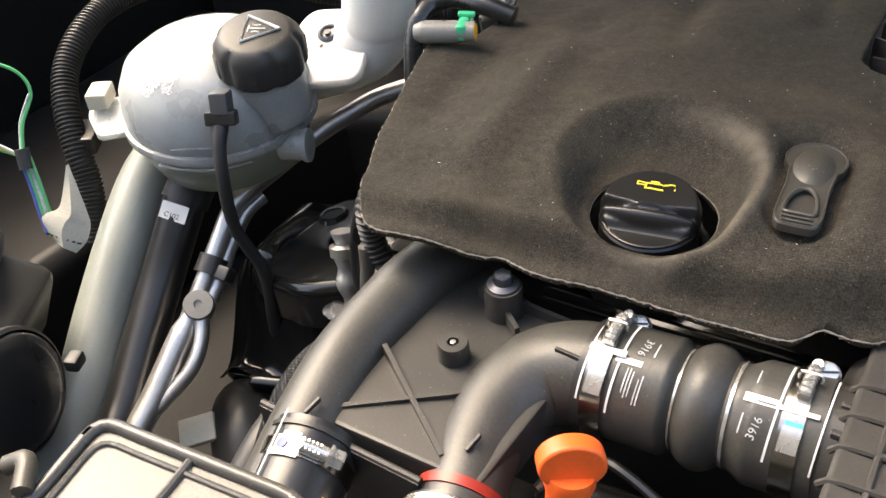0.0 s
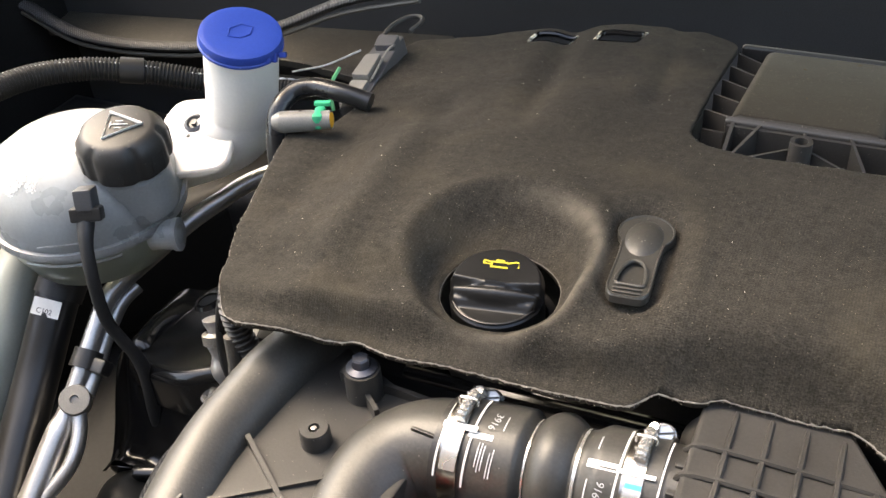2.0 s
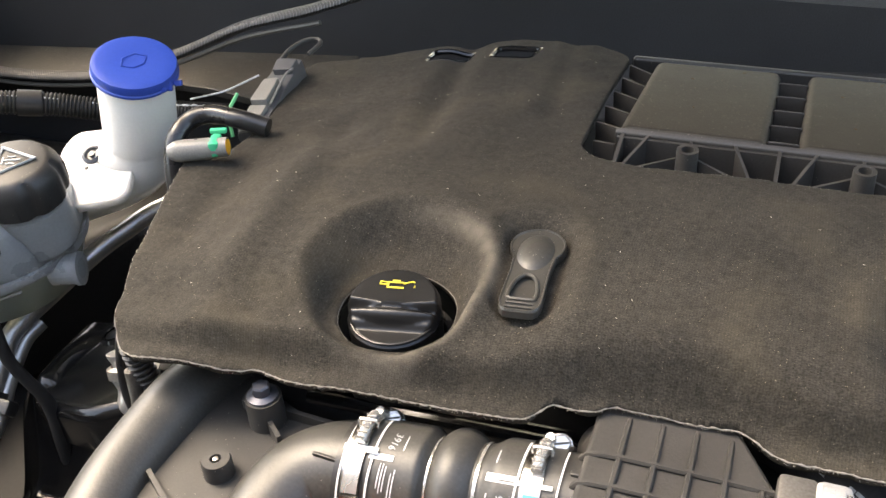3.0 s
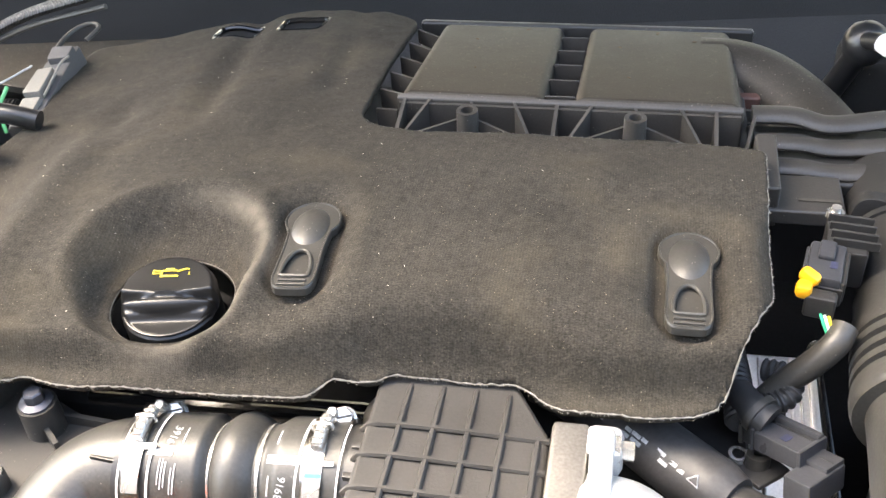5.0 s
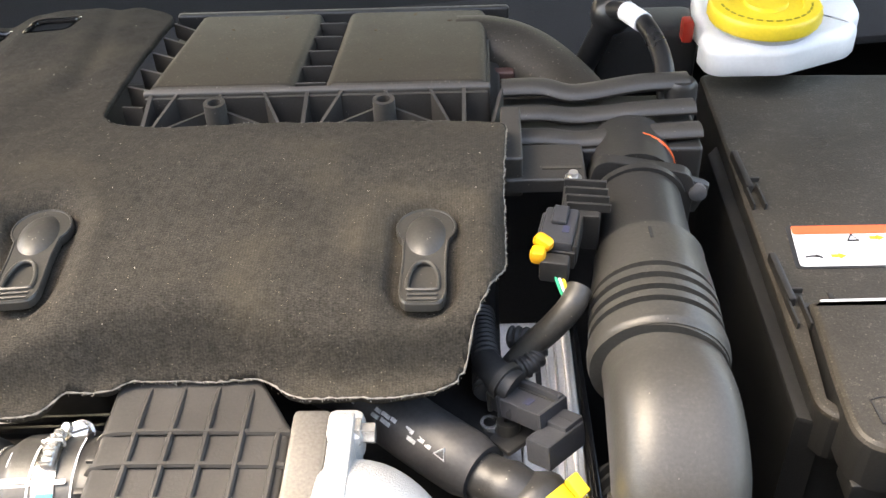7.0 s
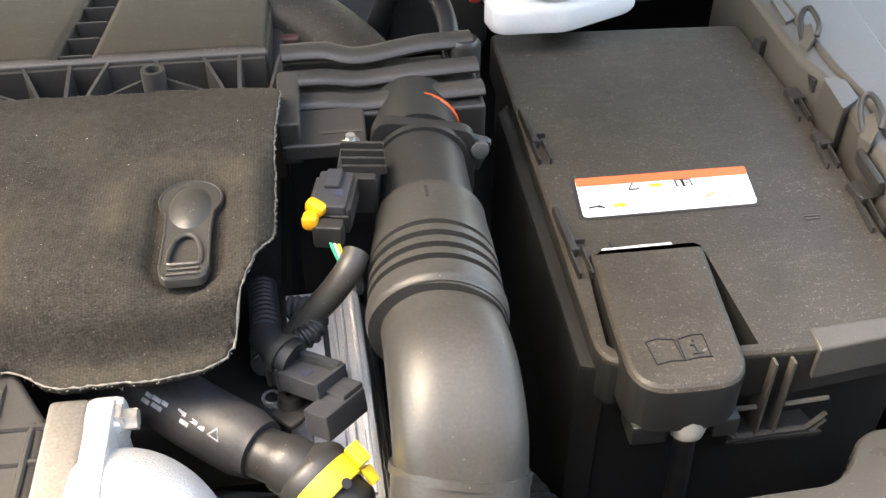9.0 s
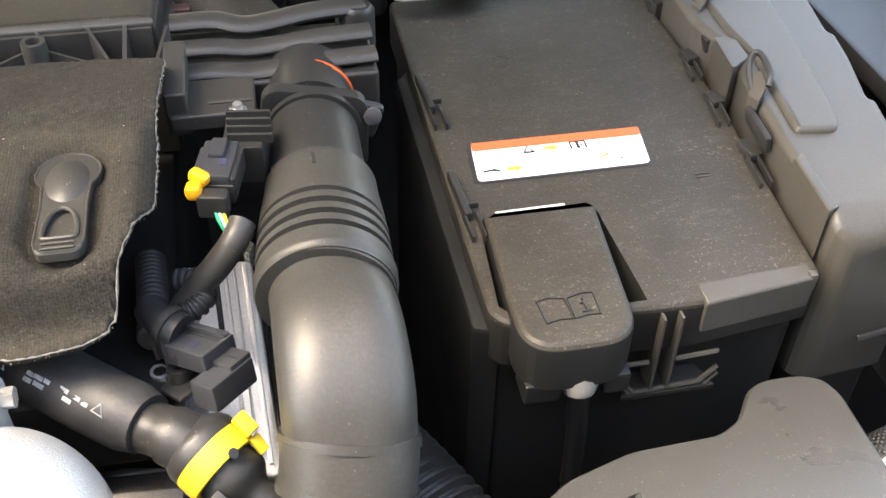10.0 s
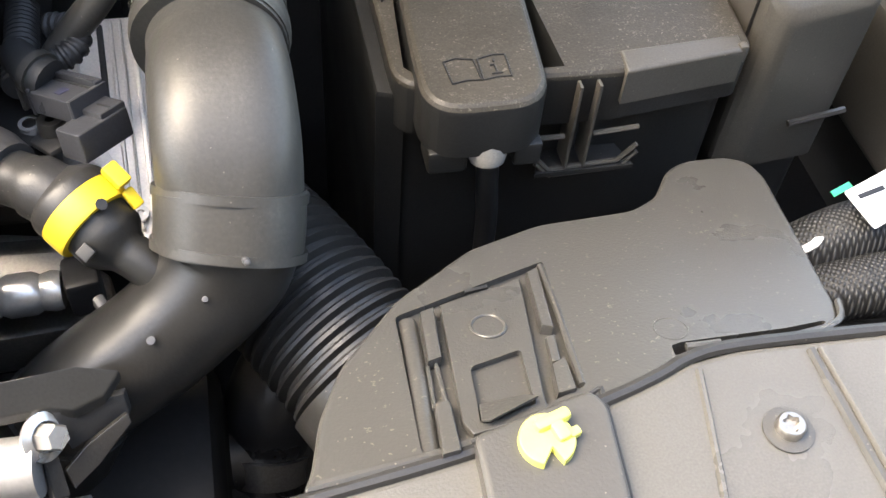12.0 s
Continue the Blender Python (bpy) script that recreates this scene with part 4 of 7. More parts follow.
# flow meter plug
plug = thing("flow_meter_plug", "grey and black sensor plug with an orange lock", "connector", (0.19, 0.0, 0.85))
part("housing", box((0.024, 0.036, 0.026), (0.206, 0.038, 0.857), 0.002, (0, 0, -8)), PLASTIC, plug)
for k in range(4):
    part("fin", box((0.026, 0.0022, 0.006), (0.209, 0.026 + k * 0.008, 0.872), 0.0006, (0, 0, -8)), PLASTIC, plug)
part("plug_body", box((0.020, 0.034, 0.018), (0.190, 0.006, 0.866), 0.002, (0, 0, -12)), PLUGG, plug)
part("latch", box((0.009, 0.016, 0.003), (0.191, 0.013, 0.8765), 0.001, (0, 0, -12)), PLUGG, plug)
part("cheek", box((0.003, 0.030, 0.014), (0.1795, 0.006, 0.866), 0.001, (0, 0, -12)), PLUGG, plug)
part("cheek", box((0.003, 0.030, 0.014), (0.2005, 0.002, 0.866), 0.001, (0, 0, -12)), PLASTIC, plug)
part("step", box((0.021, 0.006, 0.012), (0.188, -0.009, 0.863), 0.001, (0, 0, -12)), PLASTIC, plug)
part("blue_mark", box((0.004, 0.006, 0.0004), (0.1935, 0.001, 0.8752), 0, (0, 0, -12)), BLUEF, plug, "faint blue ink mark")
part("lock", box((0.012, 0.008, 0.008), (0.1800, -0.0085, 0.8735), 0.003, (0, 20, -30)), AMBER, plug, "orange lock tab")
part("lock", box((0.009, 0.010, 0.009), (0.1765, -0.0155, 0.8700), 0.003, (0, 0, -12)), AMBER, plug, "orange lock tab")
part("collar", box((0.017, 0.010, 0.015), (0.186, -0.018, 0.862), 0.002, (0, 0, -12)), PLASTIC, plug)
part("bolt", lathe([(0.0055, 0), (0.0055, 0.004), (0.003, 0.004), (0.003, 0.008), (0, 0.008)], pose(0.203, 0.066, 0.862), 12), STEEL, plug)
for k, mm in enumerate((GREEN, MARK, YELLOW)):
    part("wire", tube([(0.186 + k * 0.002, -0.021, 0.860), (0.188 + k * 0.002, -0.027, 0.856), (0.191 + k * 0.0015, -0.031, 0.850)], 0.0009, 6), mm, plug)
part("sleeve", tube([(0.200, -0.026, 0.853), (0.195, -0.035, 0.848), (0.184, -0.040, 0.836), (0.172, -0.043, 0.824), (0.160, -0.048, 0.810), (0.150, -0.050, 0.790)], 0.0078, 16), RUBBERD, plug)

# ---- aluminium body, plugs and hose beside the cover ----
tb = thing("throttle_valve", "bare aluminium throttle valve beside the air hose", "throttle valve", (0.18, -0.03, 0.70))
vm = pose(0.178, -0.035, 0.770, 19, 2, 3)
part("casting", prism(rounded([(-0.042, 0.055), (0.024, 0.055), (0.026, -0.088), (0.004, -0.084), (-0.012, -0.055), (-0.034, -0.040)], 0.006), -0.10, 0.0, 0.004, m=vm), CASTB, tb)
for x, w in ((-0.012, 0.0016), (0.007, 0.0022), (0.0125, 0.0016), (0.019, 0.003)):
    part("web", box((w, 0.130, 0.004), vm @ Vector((x, -0.014, 0.001)), 0.0008, (19, 2, 3)), CASTB, tb)
part("groove", box((0.0035, 0.050, 0.003), vm @ Vector((0.001, 0.024, 0.0003)), 0.001, (19, 2, 3)), RUBBER, tb)
part("recess", box((0.016, 0.04, 0.003), vm @ Vector((-0.021, -0.03, 0.0003)), 0.001, (19, 2, 3)), ALUD, tb)
part("stud", lathe([(0.005, 0), (0.005, 0.012), (0.003, 0.015), (0, 0.015)], pose(0.199, 0.022, 0.780), 8), STEEL, tb)
part("screw", lathe([(0.0045, 0), (0.0045, 0.003), (0.002, 0.003), (0.0015, 0.001), (0, 0.001)], vm @ pose(0.012, -0.070, 0.002), 12), STEEL, tb)
part("black_rim", box((0.007, 0.15, 0.05), (0.2065, -0.04, 0.738), 0.003, (11, 0, 3)), GLOSS, tb)
hb = thing("breather_hose", "black rubber breather hose with a yellow quick coupling", "hose", (0.13, -0.1, 0.78))
HB = Vector((0.075, -0.073, 0.0)).normalized()
part("hose", tube([(0.035, -0.035, 0.800), (0.075, -0.060, 0.802), (0.112, -0.092, 0.803), (0.143, -0.117, 0.803)], lambda t: 0.0185 - 0.0025 * ease(0.9, 1.0, t), 28), RUBBERM, hb)
part("neck", tube([(0.136, -0.112, 0.800), (0.155, -0.126, 0.803), (0.172, -0.138, 0.797)], lambda t: 0.0135 + 0.002 * (t > 0.45), 24, 6), PLASTIC, hb)
AX = Vector((0.64, -0.66, -0.38)).normalized()
RC = Vector((0.1765, -0.1405, 0.7935))
rm = along(RC - AX * 0.011, RC)
part("seat", lathe([(0.012, -0.012), (0.0190, -0.006), (0.0208, -0.002), (0.0208, 0.003)], rm, 36), PLASTIC, hb)
part("ring", lathe([(0.0172, 0.002), (0.0202, 0.002), (0.0210, 0.004), (0.0210, 0.0138), (0.0204, 0.0156), (0.0172, 0.0156), (0.0172, 0.002)], rm, 40), YELLOW, hb, "yellow coupling ring")
part("tab", box((0.012, 0.008, 0.005), (0.1920, -0.1330, 0.8125), 0.0012, (0, 30, -45)), YELLOW, hb, "yellow release tab")
part("tab", box((0.010, 0.006, 0.004), (0.1975, -0.1385, 0.8020), 0.0012, (0, 45, -45)), YELLOW, hb, "yellow release tab")
part("notch", box((0.007, 0.007, 0.003), (0.1765, -0.1655, 0.7985), 0.001, (30, 20, -45)), BLACKINK, hb)
part("dot", lathe([(0.0028, 0), (0.0028, 0.0006), (0, 0.0006)], along(RC + Vector((0.0090, -0.0090, 0.0181)), RC + Vector((0.02, -0.02, 0.040))), 8), BLACKINK, hb)
part("tail", tube([RC - AX * 0.004, RC + AX * 0.02, RC + AX * 0.036 + Vector((0.003, 0, 0)), RC + AX * 0.050 + Vector((0.004, 0, -0.004))], lambda t: 0.0172 - 0.0066 * ease(0.24, 0.42, t), 20), GLOSSP, hb)
HN = (Vector((-0.697, -0.717, 0.0)) * 0.62 + Vector((0, 0, 0.78))).normalized()
HF = Matrix((HB, HN.cross(HB), HN)).transposed().to_4x4()


def on_breather(k, across=0.0):
    """A flat spot on the side of the breather hose that faces up and forwards; k: 0 to 1 along it."""
    c = Vector((0.060, -0.050, 0.8015)).lerp(Vector((0.136, -0.1115, 0.803)), k)
    return Matrix.Translation(c + HN * 0.0183) @ HF @ pose(0, across, 0.0)


for k, w, y in ((0.10, 0.004, 0.0015), (0.17, 0.006, -0.001), (0.44, 0.004, 0.001), (0.50, 0.006, 0.001), (0.56, 0.004, 0.001), (0.44, 0.005, -0.0025), (0.52, 0.007, -0.0025), (0.68, 0.006, 0.001), (0.76, 0.007, 0.0), (0.72, 0.006, -0.003), (0.83, 0.004, -0.001)):
    part("print", moved(box((w, 0.0022, 0.0010)), on_breather(k, y)), MARKD, hb, "white printed bar")
for k in (0.24, 0.92):
    m = on_breather(k, -0.001)
    part("print", sweep(bmesh.new(), [m @ Vector((0.0042 * math.cos(a), 0.0036 * math.sin(a), 0.0003)) for a in [radians(90 + 120 * j) for j in range(5)]], 0.0006, 6, False), MARKD, hb, "white printed triangle")
pg = thing("sensor_plug", "black two-piece sensor plug on the throttle body", "connector", (0.17, -0.1, 0.80))
PM = pose(0.1700, -0.0840, 0.817, -14, 8, 47)
PR = (-14, 8, 47)


def plug_box(name, size, at, mat, bevel=0.0015, label=""):
    return part(name, box([0.86 * v for v in size], PM @ (Vector(at) * 0.86), bevel, PR), mat, pg, label)


plug_box("shell", (0.022, 0.034, 0.014), (0, 0, 0), PLUGG)
plug_box("cheek", (0.0062, 0.033, 0.018), (0.0108, -0.001, 0.0012), PLUGG, 0.001)
plug_box("rail", (0.0018, 0.030, 0.0030), (0.0085, -0.001, 0.0095), PLUGG, 0.0005)
plug_box("lip", (0.027, 0.003, 0.017), (0.001, -0.0175, 0.0), PLUGG, 0.0008)
plug_box("foot", (0.036, 0.019, 0.018), (-0.0070, -0.0255, -0.011), PLUGG)
plug_box("foot_step", (0.018, 0.018, 0.010), (0.0025, -0.0245, -0.004), PLUGG, 0.001)
plug_box("foot_rib", (0.0012, 0.010, 0.0008), (0.002, -0.027, 0.0012), RUBBER, 0.0003)
plug_box("slot", (0.0016, 0.031, 0.0012), (0.0062, -0.0005, 0.0070), BLACKINK, 0.0003)
plug_box("mark", (0.007, 0.005, 0.0004), (-0.003, -0.002, 0.0073), BLUEF, 0, "faint blue ink mark")
plug_box("neck", (0.017, 0.012, 0.013), (0, 0.022, -0.001), PLASTIC, 0.002)
plug_box("collar", (0.021, 0.003, 0.016), (0, 0.0185, -0.0005), PLUGG, 0.0008)
plug_box("tail_collar", (0.019, 0.003, 0.015), (0, 0.0285, -0.001), RUBBERD, 0.001)
plug_box("latch", (0.008, 0.012, 0.004), (-0.002, 0.021, 0.006), PLUGG, 0.001)
part("boot", tube([(0.162, -0.072, 0.820), (0.152, -0.064, 0.822), (0.145, -0.052, 0.822)], lambda t: 0.0105 - 0.002 * t, 14), RUBBER, pg)
part("boot_ring", tube([(0.158, -0.069, 0.821), (0.155, -0.066, 0.8215)], 0.0118, 16, 1), RUBBERD, pg)
part("eyelet", lathe([(0.0025, 0.002), (0.0065, 0.002), (0.007, 0.0), (0.007, -0.006), (0.0025, -0.006)], pose(0.158, -0.079, 0.799, -10, 0, 0), 20), RUBBERD, pg)
part("eyelet_plate", box((0.024, 0.022, 0.004), (0.160, -0.083, 0.793), 0.002, (-10, 0, 40)), RUBBER, pg)
part("gold_ring", lathe([(0.0035, 0.001), (0.0055, 0.001), (0.0055, -0.003)], pose(0.1475, -0.077, 0.797), 20), STEEL, pg)
part("loom", corrugated([(0.147, -0.058, 0.822), (0.159, -0.058, 0.818), (0.171, -0.053, 0.820), (0.175, -0.045, 0.822), (0.170, -0.037, 0.824), (0.160, -0.033, 0.822)], 0.0070, 0.004, 0.0012, 14), RUBBER, pg)
part("loom", corrugated([(0.147, -0.07, 0.815), (0.146, -0.04, 0.815), (0.143, 0.0, 0.81)], 0.009, 0.004, 0.0012, 14), RUBBER, pg)
cb = thing("cast_bracket", "dull cast bracket with a bolt hole", "bracket", (0.12, -0.1, 0.66))
part("web", prism(rounded([(0.07, -0.075), (0.165, -0.085), (0.17, -0.125), (0.08, -0.13)], 0.01), 0.66, 0.690, 0.004), ALUD, cb)
part("eye", lathe([(0.004, 0.006), (0.012, 0.006), (0.013, 0.0), (0.004, 0.0)], pose(0.134, -0.090, 0.690), 24), ALUD, cb)
part("arm", tube([(0.075, -0.09, 0.70), (0.11, -0.07, 0.70), (0.15, -0.065, 0.69)], 0.010, 12), ALUD, cb)
part("ledge", box((0.08, 0.020, 0.006), (0.110, -0.112, 0.728), 0.002, (14, 0, -4)), ALUD, cb)
part("tube_end", lathe([(0, 0), (0.010, 0), (0.011, 0.004), (0.0095, 0.010), (0.0115, 0.014), (0.0115, 0.026), (0.0095, 0.030), (0.0115, 0.034), (0.0115, 0.07)], along((0.150, -0.130, 0.730), (0.09, -0.134, 0.733)), 24), ALU, cb, "bright ribbed metal tube end")
part("black_block", box((0.018, 0.022, 0.026), (0.160, -0.127, 0.728), 0.003, (0, 0, 10)), RUBBER, cb)
part("plate", prism(rounded([(0.085, -0.075), (0.150, -0.078), (0.152, -0.118), (0.085, -0.116)], 0.004), 0.706, 0.712, 0.002, m=pose(0, 0, 0, 0, 0, 0)), ALUD, cb)
part("eye", lathe([(0.004, 0.003), (0.0075, 0.003), (0.008, 0.0), (0.004, 0.0)], pose(0.138, -0.098, 0.712), 24), ALUD, cb)
part("pale_clip", box((0.006, 0.014, 0.008), (0.176, -0.165, 0.755), 0.002, (20, 0, 30)), GREYC, cb)

# ---- bracket and bolt by the lower hose ----
bk = thing("hose_bracket", "black bracket with a bright flanged bolt", "bracket", (0.15, -0.22, 0.60))


part("strap", slab3([(0.110, -0.212, 0.772), (0.150, -0.211, 0.775), (0.168, -0.209, 0.775), (0.186, -0.211, 0.770), (0.178, -0.219, 0.764), (0.164, -0.222, 0.760), (0.154, -0.221, 0.763), (0.110, -0.225, 0.764)], (0.0, -0.001, -0.006)), GLOSSP, bk)
part("wall", slab3([(0.146, -0.220, 0.764), (0.153, -0.223, 0.762), (0.158, -0.248, 0.731), (0.151, -0.249, 0.731)], (-0.004, 0.002, -0.010)), PLASTIC, bk)
part("gusset", slab3([(0.157, -0.240, 0.740), (0.168, -0.233, 0.748), (0.187, -0.225, 0.757), (0.188, -0.228, 0.752), (0.172, -0.238, 0.738), (0.160, -0.246, 0.732)], (-0.002, 0.004, -0.005)), PLASTIC, bk)
part("inner", slab3([(0.155, -0.222, 0.760), (0.186, -0.217, 0.760), (0.186, -0.219, 0.745), (0.160, -0.232, 0.742)], (0, 0.006, -0.004)), RUBBER, bk)
BO, BD = Vector((0.150, -0.230, 0.7545)), Vector((0.72, -0.42, 0.50))
part("bolt", lathe([(0.0064, 0), (0.0064, 0.011), (0.0055, 0.0122), (0, 0.0122)], along(BO, BO + BD), 6), STEEL, bk)
part("bolt_flange", lathe([(0, 0), (0.0108, 0), (0.0112, 0.002), (0.0072, 0.0035)], along(BO, BO + BD), 28), STEEL, bk)
part("sleeve", tube([(0.08, -0.236, 0.742), (0.1475, -0.238, 0.744)], 0.014, 24, 2), ALU, bk)
part("lower_sleeve", lathe([(0.009, 0), (0.009, 0.012), (0.007, 0.013), (0.007, 0.020), (0.009, 0.021), (0.009, 0.06)], along((0.162, -0.246, 0.706), (0.10, -0.250, 0.708)), 20), ALU, bk)
part("pulley", lathe([(0.0, -0.01), (0.040, -0.01), (0.044, -0.006), (0.040, -0.002), (0.044, 0.002), (0.040, 0.006), (0.0, 0.008)], along((0.20, -0.235, 0.60), (0.22, -0.30, 0.70)), 32), DARK, bk)
part("boot", tube([(0.152, -0.191, 0.714), (0.136, -0.193, 0.68)], 0.0310, 32, 2), GLOSSP, bk)

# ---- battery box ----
def shaded_sides(ob, mat):
    """Keeps the dust on a moulding's top; darker plastic puts shade into its upright sides."""
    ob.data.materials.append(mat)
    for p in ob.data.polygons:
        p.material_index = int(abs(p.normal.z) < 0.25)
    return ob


batt = thing("battery_box", "dusty black plastic battery box with a hinged flap", "battery box", (0.44, 0.1, 0.42))
lid = [(0.330, -0.072), (0.338, -0.083), (0.453, -0.0865), (0.534, -0.076), (0.548, 0.12), (0.546, 0.290), (0.330, 0.300)]
shaded_sides(part("lid", pocketed(rounded(lid, 0.006, 3), 0.770, 0.806, 0.0045, [([(0.4162, 0.004), (0.4185, 0.004), (0.4228, -0.0790), (0.4095, -0.0790)], 0.03), ([(0.3420, 0.004), (0.3436, 0.004), (0.3410, -0.0740), (0.3368, -0.0690)], 0.03)]), DUSTY, batt, angle=15), GLOSSP)
part("body", prism(rounded([(0.336, -0.074), (0.530, -0.072), (0.545, 0.285), (0.334, 0.29)], 0.01), 0.42, 0.772), GLOSSP, batt)
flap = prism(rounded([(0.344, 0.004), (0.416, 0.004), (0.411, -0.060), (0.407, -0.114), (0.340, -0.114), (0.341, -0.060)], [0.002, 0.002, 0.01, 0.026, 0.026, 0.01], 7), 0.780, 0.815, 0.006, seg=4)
flap = shaded_sides(part("flap", flap, DUSTY, batt, angle=15), GLOSSP)
# the feet take the same darker plastic in place of shade
for x, w in ((0.3545, 0.022), (0.3985, 0.016)):
    part("skirt_foot", box((w, 0.022, 0.016), (x, -0.1000, 0.7735), 0.0025), GLOSSP, batt)
part("hinge_pin", box((0.046, 0.0036, 0.004), (0.376, 0.0085, 0.8078), 0.001, (0, 0, 1)), MARK, batt, "white hinge strip")
for x, w in ((0.3475, 0.013), (0.4075, 0.018)):
    part("hinge_gap", box((w, 0.004, 0.002), (x, 0.0075, 0.8063), 0.0005), RUBBER, batt)
part("front_strip", prism([(0.455, -0.0895), (0.527, -0.0800), (0.528, -0.066), (0.456, -0.0710)], 0.784, 0.8076, 0.0025, seg=3), GREY, batt)
part("notch", box((0.006, 0.006, 0.012), (0.5265, -0.077, 0.803), 0.002), GREY, batt)
part("side_wall", prism([(0.322, -0.07), (0.337, -0.075), (0.337, 0.14), (0.335, 0.22), (0.320, 0.20)], 0.42, 0.792, 0.004), GLOSSP, batt)
for x, y, dx in ((0.334, 0.150, 0.0), (0.3345, 0.030, 0.0)):
    clipm = part("lid_clip", box((0.005, 0.046, 0.008), (x, y, 0.809), 0.0015, (0, 0, 3)), PLASTIC, batt)
    for k in (-0.0035, 0.0045):
        part("clip_leg", box((0.0018, 0.026, 0.006), (x + k + 0.003, y - 0.030, 0.808), 0.0006, (0, 0, 3)), PLASTIC, clipm)
    part("clip_bar", box((0.010, 0.002, 0.004), (x + 0.005, y - 0.012, 0.810), 0.0006), PLASTIC, clipm)
for x, y, s in ((0.5405, 0.108, 0.8), (0.5400, 0.045, 1.0), (0.5445, 0.168, 0.8)):
    clipm = part("lid_clip", box((0.010, 0.020 * s, 0.006), (x, y, 0.809), 0.0015, (0, 0, 8)), PLASTIC, batt)
    for k in (-0.005, 0.0025):
        part("clip_leg", box((0.0018, 0.034 * s, 0.005), (x + k - 0.002, y - 0.022 * s, 0.8085), 0.0006, (0, 0, -6)), PLASTIC, clipm)
part("label_tab", box((0.010, 0.0008, 0.0008), (0.4995, 0.0285, 0.8064)), GREY, batt)
part("label_tab", box((0.010, 0.0008, 0.0008), (0.4995, 0.0255, 0.8064)), GREY, batt)
part("round_mark", lathe([(0.0068, 0), (0.0070, 0.0003), (0.0074, 0.0003), (0.0076, 0)], pose(0.400, 0.190, 0.806), 28), DUSTY, batt)
part("label_tab", box((0.003, 0.005, 0.0008), (0.362, 0.016, 0.8066)), PLASTIC, batt)
# tee ribs and bars: their lit edges are put into a paler grey
for x in (0.430, 0.441):
    part("tee_rib", box((0.0020, 0.016, 0.062), (x, -0.084, 0.770), 0.0006, (0, 0, 0)), GREY, batt)
for a, b in (((0.410, 0.750), (0.420, 0.738)), ((0.420, 0.738), (0.462, 0.740)), ((0.462, 0.740), (0.472, 0.752)), ((0.412, 0.744), (0.421, 0.733)), ((0.421, 0.733), (0.464, 0.734)), ((0.464, 0.734), (0.473, 0.746)), ((0.443, 0.764), (0.470, 0.766)), ((0.410, 0.764), (0.426, 0.764))):
    part("tee_bar", tube([(a[0], -0.090, a[1]), (b[0], -0.090, b[1])], 0.0016, 6, 1), GREY, batt)
part("tee_shelf", prism([(0.412, -0.0925), (0.472, -0.0925), (0.466, -0.074), (0.418, -0.074)], 0.7345, 0.7375), PLASTIC, batt)
# book mark moulded on the flap
def stroke(pts, r, m, mat, name, parent, label=""):
    return part(name, tube([m @ Vector((*p, 0)) for p in pts], r, 6, 1) if len(pts) == 2 else sweep(bmesh.new(), [m @ Vector((*p, 0)) for p in pts], r, 6), mat, parent, label)


bm0 = pose(0.373, -0.086, 0.8154, 0, 0, 2)
for pts in ([(-0.016, -0.009), (-0.017, 0.008), (-0.010, 0.010), (-0.001, 0.0075), (-0.0005, -0.0085), (-0.008, -0.0075), (-0.016, -0.009)],
            [(0.0005, -0.0085), (0.001, 0.0075), (0.010, 0.010), (0.0165, 0.009), (0.0155, -0.008), (0.008, -0.0072), (0.0005, -0.0085)],
            [(0.009, -0.0045), (0.009, 0.002), (0.0065, 0.002)], [(0.006, -0.0045), (0.012, -0.0045)], [(0.009, 0.0045), (0.0092, 0.006)]):
    stroke(pts, 0.0006, bm0, BLACKINK, "book_mark", flap, "dark moulded open-book mark")
term = thing("battery_cable", "black cable with a pale terminal below the flap", "cable", (0.38, -0.1, 0.55))
part("terminal", lathe([(0.009, -0.006), (0.011, 0.0), (0.009, 0.008), (0, 0.009)], pose(0.3765, -0.107, 0.776, -20, 0, 0), 12), GREYL, term, "pale metal terminal")
part("cable", tube([(0.3775, -0.106, 0.772), (0.380, -0.103, 0.745), (0.385, -0.097, 0.70), (0.386, -0.096, 0.60)], 0.0065, 14), GLOSSR, term)

# label on the lid
label = thing("warning_label", "white and orange warning label on the battery box", "label", (0.413, 0.066, 0.8065))
part("backing", prism(rounded([(0.3475, 0.0425), (0.4715, 0.0435), (0.477, 0.0885), (0.351, 0.0885)], 0.004), 0.8062, 0.8065), RUBBER, label)
part("sheet", prism(rounded([(0.3505, 0.0445), (0.4695, 0.0455), (0.475, 0.0865), (0.354, 0.0865)], 0.004), 0.8066, 0.8069), PAPER, label)
part("band", prism(rounded([(0.3535, 0.0775), (0.4738, 0.0775), (0.475, 0.0865), (0.354, 0.0865)], 0.002), 0.8070, 0.8073), REDO, label, "orange-red band")
lm = pose(0, 0, 0.8074)
for ax, ay in ((0.378, 0.0545), (0.408, 0.073)):
    part("arrow", prism([(ax - 0.005, ay - 0.0015), (ax, ay - 0.0015), (ax, ay - 0.003), (ax + 0.005, ay), (ax, ay + 0.003), (ax, ay + 0.0015), (ax - 0.005, ay + 0.0015)], 0.8070, 0.8073), INKO, label, "orange arrow")
